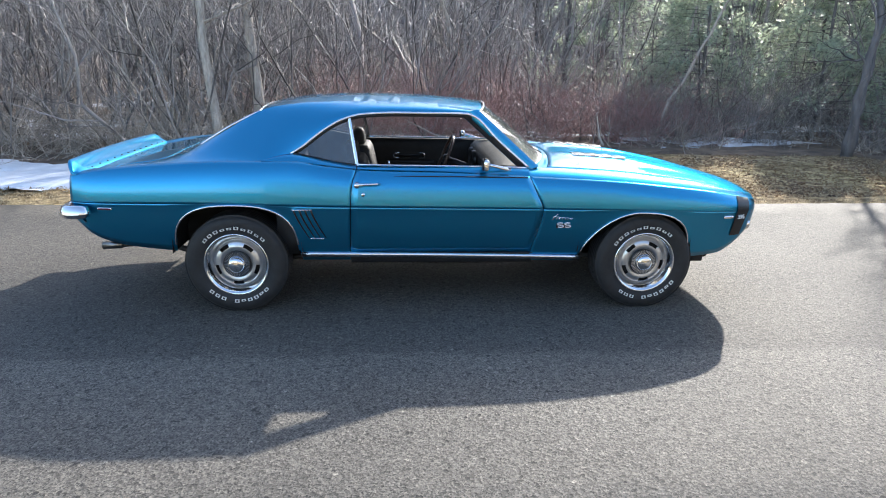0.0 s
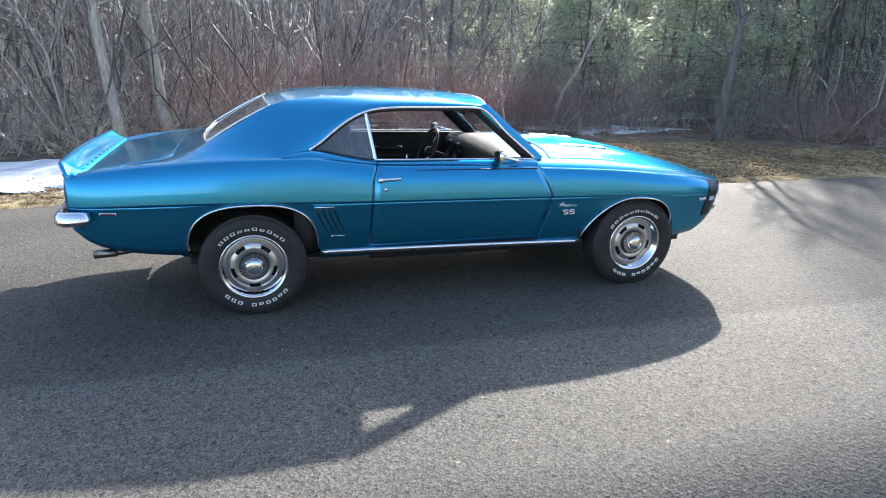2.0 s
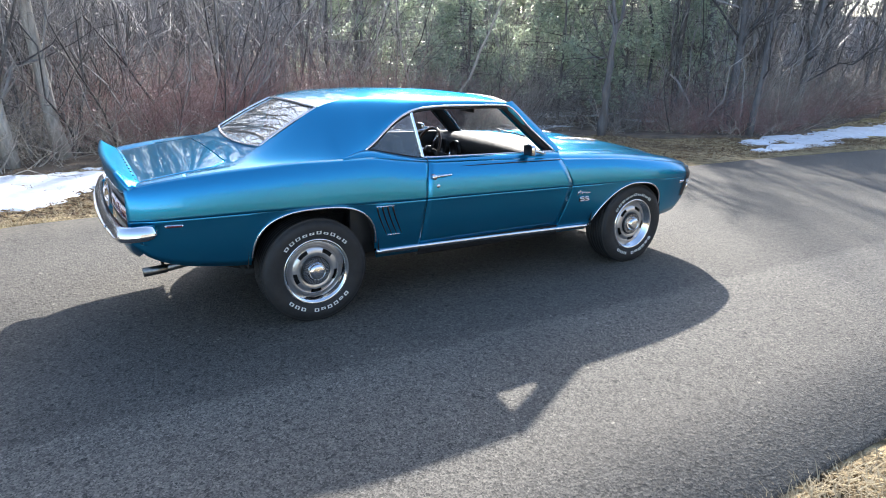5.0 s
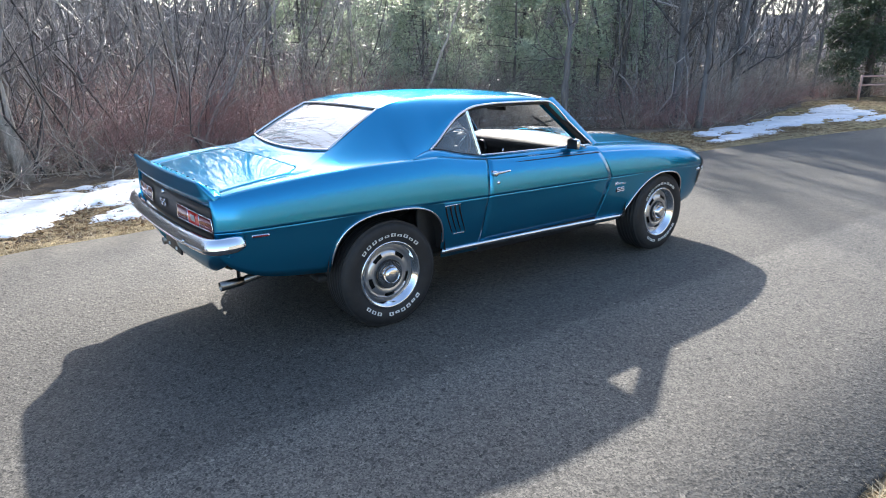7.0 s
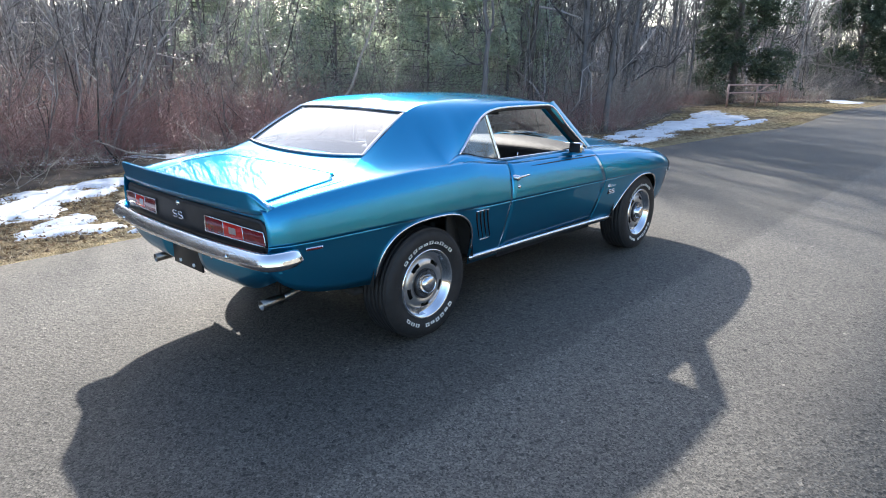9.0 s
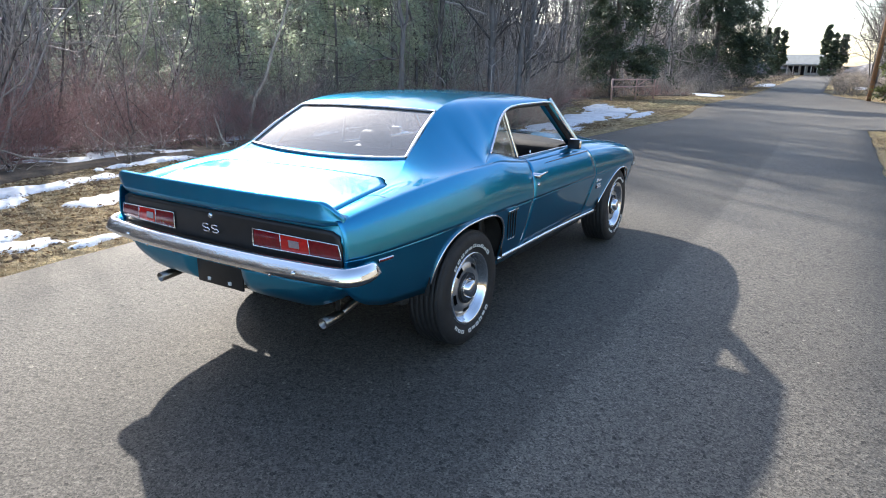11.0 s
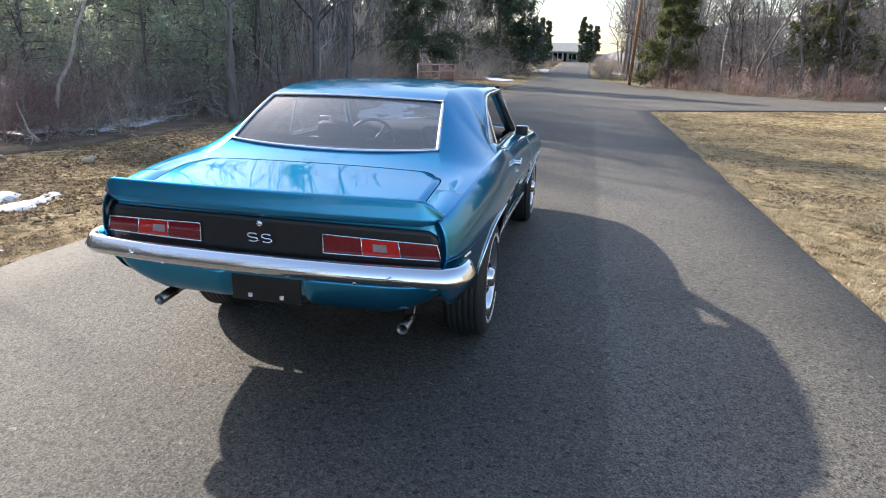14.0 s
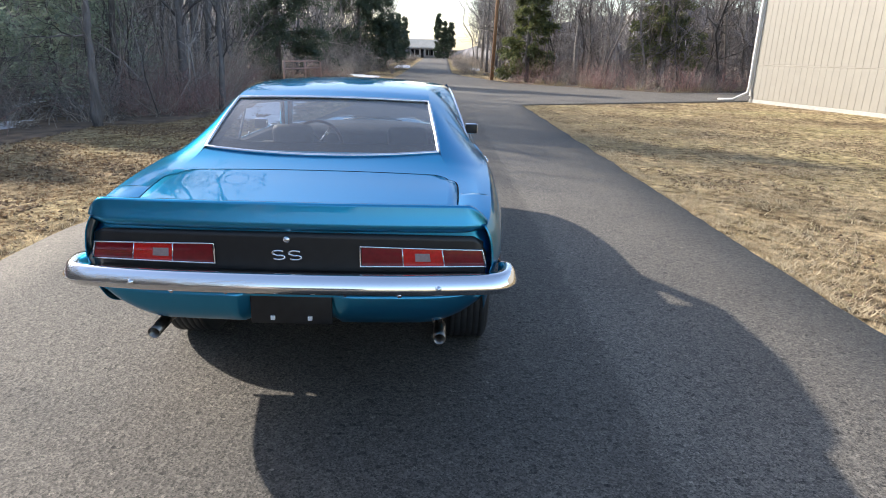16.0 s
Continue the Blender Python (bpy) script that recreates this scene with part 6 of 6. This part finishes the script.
bare_tree("forked grey tree deep in the woods", 2.9, 14.5, 6.0, 0.09, (-0.12, 0.0), BARK, 12, 0.3, 10, twin=(0.14, 0.0))
bare_tree("bent grey sapling by the snow", -4.6, 7.4, 5.0, 0.055, (-0.28, 0.02), PALE_BARK, 12, 0.2, 11)
bare_tree("bare tree by the far junction", 36.5, -9.0, 12, 0.16, (0.02, 0.0), BARK, 24, 0.12, 12, spread=0.8)
bare_tree("bare spreading tree by the side road", 33.5, -13.5, 11, 0.16, (0.0, 0.02), BARK, 24, 0.1, 13, spread=0.8)
bare_tree("bare spreading tree by the side road", 31.5, -18.5, 11, 0.16, (0.03, 0.0), BARK, 24, 0.1, 14, spread=0.8)
bare_tree("bare tree by the far junction", 44.0, 8.5, 12, 0.15, (0.0, 0.0), BARK, 22, 0.15, 15, spread=0.7)
bare_tree("tall bare tree beside the far road", 54.0, -4.6, 15, 0.11, (0.0, 0.0), DARK_BARK, 22, 0.2, 16, spread=0.5)


for k, (x, y, h) in enumerate(((19.5, 8.6, 11.5), (22.0, 9.4, 12.5), (24.0, 8.8, 11.0), (26.5, 9.6, 12.5), (21.0, 11.5, 13.0), (29.0, 9.8, 12.0))):
    bare_tree("tall bare twiggy tree beside the road", x, y, h, 0.085, (0.02, -0.01), DARK_BARK, 30, 0.15, 21 + k, spread=0.75)


def evergreen(label, x, y, h, r, mat, spread, sprays, low=0.08, droop=0.25, size=0.11, column=False):
    """Whorled boughs, each hung with many small needle sprays."""
    tree = thing("evergreen_tree", label, "tree", group="evergreens")
    z = float(rise(x, y))
    part("trunk", tube([(x, y, z - 0.1), (x + 0.05, y, z + h * 0.5), (x, y, z + h)], [r, r * 0.65, 0.015], 8), DARK_BARK, tree)
    m = int(h * 15)
    t = rng.uniform(low, 0.985, m)
    a = rng.uniform(0, 2 * np.pi, m)
    reach = spread * ((1 - t) ** (0.45 if column else 0.75) + 0.05) * rng.uniform(0.6, 1.15, m)
    base = np.stack([np.full(m, x), np.full(m, y), z + t * h], 1)
    way = np.stack([np.cos(a), np.sin(a), np.full(m, 0.5 if column else 0.12)], 1)
    p1, v1, f1 = stems(base, way, reach, reach * 0.006 + 0.003, 0.15, droop, 5, 3, 0.3)
    tagged(fast("bough_frame", v1, f1, DARK_BARK, tree), kind="stuff")
    b2 = shoots(p1, way, reach, np.full(m, 0.01), 5, 0.45, (0.25, 0.45), 0.25, 0.0)
    p2, v2, f2 = stems(*b2, 0.2, 0.15, 4, 3, 0.4)
    idx = rng.integers(0, len(p2), sprays)
    q = rng.uniform(0, 3, sprays)
    i = np.minimum(q.astype(int), 2)
    fr = (q - i)[:, None]
    c = p2[idx, i] * (1 - fr) + p2[idx, i + 1] * fr + rng.normal(0, 0.05 + 0.02 * spread, (sprays, 3))
    run = unit(p2[idx, i + 1] - p2[idx, i] + rng.normal(0, 0.5, (sprays, 3)) * np.linalg.norm(p2[idx, i + 1] - p2[idx, i], axis=1, keepdims=True))
    flat = unit(np.cross(run, np.array([0, 0, 1.0]) + rng.normal(0, 0.5, (sprays, 3))))
    s = size * rng.uniform(0.6, 1.4, sprays)[:, None]
    v = np.stack([c, c + run * s * 0.5 + flat * s * 0.26, c + run * s * 1.15 + rng.normal(0, 0.015, (sprays, 3)), c + run * s * 0.5 - flat * s * 0.26], 1).reshape(-1, 3)
    f = np.arange(sprays * 4).reshape(-1, 4)
    tagged(fast("foliage", v, f, mat, tree, smooth=False), kind="stuff")
    return tree


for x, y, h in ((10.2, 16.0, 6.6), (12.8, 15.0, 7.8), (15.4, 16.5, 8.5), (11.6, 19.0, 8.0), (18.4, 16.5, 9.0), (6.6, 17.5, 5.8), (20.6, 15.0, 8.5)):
    evergreen("feathery evergreen among bare trees, sunlight put into its colour", x, y, h, 0.06, NEEDLE, 3.1, 15000, 0.08, 0.22, 0.11)
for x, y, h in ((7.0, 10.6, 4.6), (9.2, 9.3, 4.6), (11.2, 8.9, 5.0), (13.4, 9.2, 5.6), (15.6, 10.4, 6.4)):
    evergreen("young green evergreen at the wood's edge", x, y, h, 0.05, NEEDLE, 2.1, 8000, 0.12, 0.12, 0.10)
evergreen("broad dark pine behind the brush", 32.5, 8.8, 12, 0.2, DARK_NEEDLE, 3.3, 80000, 0.06, 0.12, 0.11)
evergreen("broad dark pine beside the far road", 56, 7.2, 14.5, 0.25, DARK_NEEDLE, 4.3, 110000, 0.04, 0.08, 0.15)
evergreen("yellow-green cedar beside the pole", 36.0, -5.9, 8.5, 0.15, CEDAR, 1.9, 42000, 0.05, 0.1, 0.15)
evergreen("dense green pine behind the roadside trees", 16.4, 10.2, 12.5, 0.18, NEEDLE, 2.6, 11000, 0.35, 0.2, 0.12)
evergreen("green pine among bare trees", 34.0, -13.7, 10, 0.15, CEDAR, 2.3, 34000, 0.1, 0.1, 0.16)
evergreen("dark pine in the far woods", 52, 17, 11, 0.18, DARK_NEEDLE, 3.2, 24000, 0.12, 0.15, 0.17)
for x, y in ((104, 6.8), (103, 5.7), (106, 8.0), (104, 0.2), (103, -0.8), (106, -1.9)):
    evergreen("columnar dark cedar beside the far house", x, y, rng.uniform(5.6, 7.0), 0.15, DARK_NEEDLE, 0.85, 14000, 0.0, -0.05, 0.20, True)

# ---- grass blades and fallen leaves ----
def blades(name, label, mat, x, y, height, lie=0.9):
    n = len(x)
    z = np.array([0.05 * noise.noise((a * 0.45, b * 0.45, 0)) + 0.02 * noise.noise((a * 1.7, b * 1.7, 4)) if not -4.0 < b < 3.4 else 0 for a, b in zip(x, y)]) - 0.028
    c = np.stack([x, y, z], 1)
    a = rng.uniform(0, 2 * np.pi, n)
    way = unit(np.stack([np.cos(a) * lie, np.sin(a) * lie, rng.uniform(0.15, 1.0, n)], 1))
    s = (height * rng.uniform(0.5, 1.4, n))[:, None]
    flat = np.stack([-np.sin(a), np.cos(a), np.zeros(n)], 1)
    w = 0.0032 * rng.uniform(0.7, 1.6, n)[:, None]
    v = np.stack([c - flat * w, c + flat * w, c + way * s], 1).reshape(-1, 3)
    tagged(fast(name, v, np.arange(n * 3).reshape(-1, 3), mat, smooth=False), label, "grass", kind="stuff")


def lawn_points(n, x0, x1, y0, y1, near=1.6):
    """More of them close to the drive."""
    return rng.uniform(x0, x1, n), y0 + (y1 - y0) * rng.uniform(0, 1, n) ** near


x, y = lawn_points(52000, -5.5, 13, 2.70, 6.8, 1.2)
y = y + np.array([LEFT_EDGE(q) for q in x]) - 2.68
blades("dead_grass", "flattened straw-coloured grass along the drive", STRAW, x, y, 0.06)
x, y = lawn_points(70000, -2.0, 16.5, -3.30, -11, 1.6)
blades("dead_grass", "dry winter lawn beside the drive", STRAW, x, y, 0.055)
x, y = lawn_points(60000, -1.0, 11.0, -3.28, -7.0, 1.8)
tuft = np.array([noise.noise((a * 1.9, b * 1.9, 31)) + 0.6 * noise.noise((a * 6, b * 6, 3)) for a, b in zip(x, y)]) > 0.02
blades("dead_grass", "matted pale tufts in the dry lawn", STRAW, x[tuft], y[tuft], 0.085, 1.3)
x, y = lawn_points(30000, -2.0, 16.5, -3.40, -12, 1.0)
blades("green_grass", "faded green grass in the dry lawn", GREEN_BLADE, x, y, 0.05)
n = 46000
x, y = rng.uniform(-8, 14, n), 2.75 + rng.gamma(1.6, 2.0, n)
wave = np.array([0.05 * noise.noise((p * 0.45, q * 0.45, 0)) + 0.02 * noise.noise((p * 1.7, q * 1.7, 4)) if q > 3.4 else 0 for p, q in zip(x, y)])
c = np.stack([x, y, rise(x, y) + wave - 0.020 + 0.024 * rng.uniform(0, 1, n)], 1)
a, b = unit(rng.normal(0, 1, (n, 3)) * [1, 1, 0.35]), unit(rng.normal(0, 1, (n, 3)) * [1, 1, 0.35])
s = rng.uniform(0.009, 0.027, n)[:, None]
v = np.stack([c - a * s, c + b * s * 0.6, c + a * s, c - b * s * 0.6], 1).reshape(-1, 3)
tagged(fast("leaf_litter", v, np.arange(n * 4).reshape(-1, 4), LEAF, smooth=False), "curled brown fallen leaves", "leaves", kind="stuff")



def clods(label, x, y, size):
    """Small lumps of soil and matted roots, each an uneven eight-sided bit."""
    n = len(x)
    z = np.array([0.05 * noise.noise((a * 0.45, b * 0.45, 0)) + 0.02 * noise.noise((a * 1.7, b * 1.7, 4)) if not -4.0 < b < 3.4 else 0 for a, b in zip(x, y)]) - 0.025
    c = np.stack([x, y, z], 1)
    six = np.array([(1, 0, 0), (-1, 0, 0), (0, 1, 0), (0, -1, 0), (0, 0, 0.6), (0, 0, -0.4)])
    v = (c[:, None, :] + six[None] * (size * rng.uniform(0.4, 1.5, n))[:, None, None] * rng.uniform(0.6, 1.4, (n, 6, 3))).reshape(-1, 3)
    eight = np.array([(0, 2, 4), (2, 1, 4), (1, 3, 4), (3, 0, 4), (2, 0, 5), (1, 2, 5), (3, 1, 5), (0, 3, 5)])
    f = (np.arange(n)[:, None, None] * 6 + eight[None]).reshape(-1, 3)
    tagged(fast("soil_clods", v, f, SOIL, smooth=False), label, "soil", kind="stuff")


def worn(x, y, seed, cut):
    """Keeps points where the turf is worn through."""
    keep = np.array([noise.noise((a * 0.7, b * 0.9, seed)) + 0.5 * noise.noise((a * 2.6, b * 3.1, seed)) for a, b in zip(x, y)]) > cut
    return x[keep], y[keep]


SOIL = island_material("dark_soil", (0.30, 0.215, 0.14), (0.07, 0.05, 0.036), rough=1.0)
clods("brown soil clods in the worn lawn by the woods", *worn(rng.uniform(-4, 11, 15000), 2.85 + rng.uniform(0, 1, 15000) * 4.2, 41, 0.0), 0.024)
clods("brown soil clods in the dry lawn", *worn(rng.uniform(-1, 15, 16000), -3.4 - rng.uniform(0, 1, 16000) ** 1.3 * 7, 43, 0.08), 0.020)

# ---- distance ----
# Pale greys put the distance haze into the treeline's own colour.
BACKDROP = material("far_woods_painted_haze", (0.36, 0.345, 0.35), rough=1.0, dark=(0.17, 0.16, 0.165), scale=0.9)
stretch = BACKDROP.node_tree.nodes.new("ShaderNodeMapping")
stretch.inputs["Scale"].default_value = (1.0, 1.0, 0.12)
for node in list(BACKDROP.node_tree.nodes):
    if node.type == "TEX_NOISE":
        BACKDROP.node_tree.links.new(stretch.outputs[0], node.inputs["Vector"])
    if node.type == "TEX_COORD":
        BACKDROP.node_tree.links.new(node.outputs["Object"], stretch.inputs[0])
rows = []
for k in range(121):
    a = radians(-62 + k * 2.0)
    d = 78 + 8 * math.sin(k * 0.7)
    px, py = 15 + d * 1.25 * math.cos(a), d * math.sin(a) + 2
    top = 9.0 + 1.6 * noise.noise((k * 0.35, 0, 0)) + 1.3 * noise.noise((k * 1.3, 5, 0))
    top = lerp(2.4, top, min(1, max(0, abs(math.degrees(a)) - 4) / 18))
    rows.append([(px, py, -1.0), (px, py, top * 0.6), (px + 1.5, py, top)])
tagged(part("backdrop", grid(rows, out=(-1, 0, 0)), BACKDROP), "far treeline with haze painted into its colour", "backdrop", kind="structure")

# ---- building beside the lawn ----
SIDING = material("beige_metal_siding", (0.31, 0.295, 0.255), rough=0.45, vary=0.03, scale=2.5)
CONCRETE = material("concrete", (0.45, 0.44, 0.41), rough=0.9, vary=0.12, scale=7, bump=0.2)
WHITE_METAL = material("white_metal", (0.74, 0.73, 0.69), rough=0.4, vary=0.03)
DARK_ROOF = material("dark_shingles", (0.07, 0.07, 0.075), rough=0.9, vary=0.2)
corner, run = Vector((21.6, -13.25, 0)), Vector((-6.5, -1.28, 0)).normalized()
turned = Matrix.Translation(corner) @ Matrix.Rotation(math.atan2(run.y, run.x), 4, "Z")
building = thing("metal_building", "beige ribbed metal building with a white downpipe", "building")
part("footing", moved(box(-0.02, 26, -0.02, 14, -0.05, 0.10, 0.01), turned), CONCRETE, building, smooth=False)
part("wall", moved(box(0, 26, 0.0, 14, 0.10, 6.2), turned), SIDING, building, smooth=False)
rib = mesh_of(*joined(box(-0.013, 0.013, -0.007, 0.02, 0.10, 1.44, 0.003), box(-0.013, 0.013, -0.007, 0.02, 1.47, 6.2, 0.003)))
rib.materials.append(SIDING)
for k in range(84):
    ob = part("rib", rib, None, building)
    ob.matrix_world = turned @ Matrix.Translation((0.16 + 0.30 * k, 0, 0))
part("seam", moved(box(0, 26, -0.006, 0.03, 1.442, 1.468), turned), material("seam_shadow_gap", (0.26, 0.245, 0.21), rough=0.6), building)
part("corner_trim", moved(box(-0.06, 0.07, -0.03, 0.12, 0.22, 6.2, 0.01), turned), WHITE_METAL, building)
part("downpipe", tube([turned @ Vector(p) for p in ((-0.02, -0.10, 6.1), (-0.02, -0.10, 0.55), (0.0, -0.16, 0.35), (-0.35, -0.55, 0.06), (-0.75, -0.95, 0.04))], 0.055, 8), WHITE_METAL, building, "white downpipe with a kicked-out foot")
part("roof", moved(box(-0.3, 26.3, -0.4, 14.3, 6.2, 6.4, 0.03), turned), WHITE_METAL, building)

# ---- far house at the end of the road ----
house = thing("far_house", "small white house with a dark roof at the road's end", "house")
hz, hx, y0, y1 = 1.0, 109.0, -0.6, 5.8
PALE_ROOF = material("weathered_grey_shingles", (0.27, 0.28, 0.27), rough=0.9, vary=0.15, scale=3)
part("wall", box(hx, hx + 8, y0, y1, hz - 0.3, hz + 1.7), WHITE_METAL, house, smooth=False)
part("porch_roof", box(hx - 1.7, hx + 0.2, y0 - 0.2, y1 + 0.2, hz + 1.45, hz + 1.6, 0.02), WHITE_METAL, house)
part("roof", ([(hx - 0.6, y0 - 0.3, hz + 1.65), (hx - 0.6, y1 + 0.3, hz + 1.65), (hx + 4, y1 + 0.3, hz + 3.1), (hx + 4, y0 - 0.3, hz + 3.1), (hx + 8.6, y0 - 0.3, hz + 1.65), (hx + 8.6, y1 + 0.3, hz + 1.65)], [(0, 3, 2, 1), (3, 4, 5, 2), (0, 4, 3), (1, 2, 5), (0, 1, 5, 4)]), PALE_ROOF, house, smooth=False)
for k in range(9):
    y = lerp(y0, y1, k / 8)
    part("porch_post", box(hx - 1.5, hx - 1.36, y - 0.07, y + 0.07, hz - 0.3, hz + 1.45), WHITE_METAL, house)
for y in (0.1, 1.1, 1.9, 3.9, 4.6, 5.3):
    part("window", box(hx - 0.07, hx + 0.02, y - 0.38, y + 0.38, hz + 0.35, hz + 1.3), BLACK, house)
part("door", box(hx - 0.07, hx + 0.02, 2.6, 3.2, hz - 0.2, hz + 1.35), BLACK, house)

# ---- gate, poles, stones, branches ----
GATE = material("faded_red_pipe", (0.50, 0.33, 0.29), rough=0.5, vary=0.15, scale=9)
gate = thing("pipe_gate", "faded red pipe gate across a track", "gate")
g0, g1 = Vector((27.6, 7.3, 0)), Vector((32.0, 6.3, 0))
for z in (0.66, 1.02):
    part("rail", tube([g0 + Vector((0, 0, z)), g1 + Vector((0, 0, z))], 0.035, 8), GATE, gate)
for p in (g0, g1, g0.lerp(g1, 0.55)):
    part("post", tube([p - Vector((0, 0, 0.1)), p + Vector((0, 0, 1.08))], 0.045, 8), GATE, gate)
part("brace", tube([g0.lerp(g1, 0.55) + Vector((0, 0, 0.66)), g0.lerp(g1, 0.80) + Vector((0, 0, 1.02))], 0.03, 8), GATE, gate)
ORANGE_WOOD = material("weathered_orange_pole", (0.36, 0.20, 0.11), rough=0.8, vary=0.2, scale=6)
GREY_WOOD = material("grey_pole", (0.24, 0.22, 0.20), rough=0.85, vary=0.2, scale=6)


def utility_pole(label, x, y, h, lean, mat):
    pole = thing("utility_pole", label, "pole", group="poles along the road")
    z = float(rise(x, y))
    part("shaft", tube([(x, y, z - 0.2), (x + lean[0] * h, y + lean[1] * h, z + h)], [0.115, 0.085], 10), mat, pole)
    part("crossarm", box(x + lean[0] * h - 0.05, x + lean[0] * h + 0.05, y + lean[1] * h - 1.1, y + lean[1] * h + 1.1, z + h - 0.8, z + h - 0.68, 0.01), mat, pole)


utility_pole("weathered orange-brown leaning wooden pole", 37.9, -3.85, 9.5, (0.0, -0.030), ORANGE_WOOD)
utility_pole("grey wooden pole beside the far road", 62, -4.6, 9.5, (0.0, -0.02), GREY_WOOD)
STONE = material("buff_stone", (0.50, 0.40, 0.29), rough=0.9, vary=0.2, scale=12, bump=0.3)


def stone(label, x, y, s, mat=None):
    bm = bmesh.new()
    bmesh.ops.create_icosphere(bm, subdivisions=2, radius=1)
    for v in bm.verts:
        k = 1 + 0.22 * noise.noise(v.co * 1.4 + Vector((x, y, 0)))
        v.co = Vector((v.co.x * s[0] * k, v.co.y * s[1] * k, max(v.co.z * s[2] * k, -0.04)))
    geo = [v.co + Vector((x, y, 0.02)) for v in bm.verts], [tuple(v.index for v in f.verts) for f in bm.faces]
    bm.free()
    tagged(part("stone", geo, mat or STONE), label, "stone")


stone("flat buff stone lying on the lawn", 2.55, 5.3, (0.10, 0.07, 0.05))
stone("small flat stone lying on the lawn", 2.75, 5.4, (0.07, 0.05, 0.035))
for k, (x, y, ang, ln) in enumerate(((0.9, 7.6, 160, 1.2), (3.6, 7.1, 100, 0.7), (5.2, 8.0, 12, 2.4), (6.4, 8.3, 170, 2.0))):
    a = radians(ang)
    p = [Vector((x, y, 0.06)), Vector((x + math.cos(a) * ln * 0.5, y + 0.12, 0.10 + 0.35 * abs(math.sin(a)) * ln * 0.5)), Vector((x + math.cos(a) * ln, y + 0.2, 0.14 + 0.75 * abs(math.sin(a)) * ln))]
    tagged(part("fallen_branch", tube(p, [0.022, 0.018, 0.008], 7), PALE_BARK), "pale fallen branch lying in the brush", "branch", group="fallen branches")
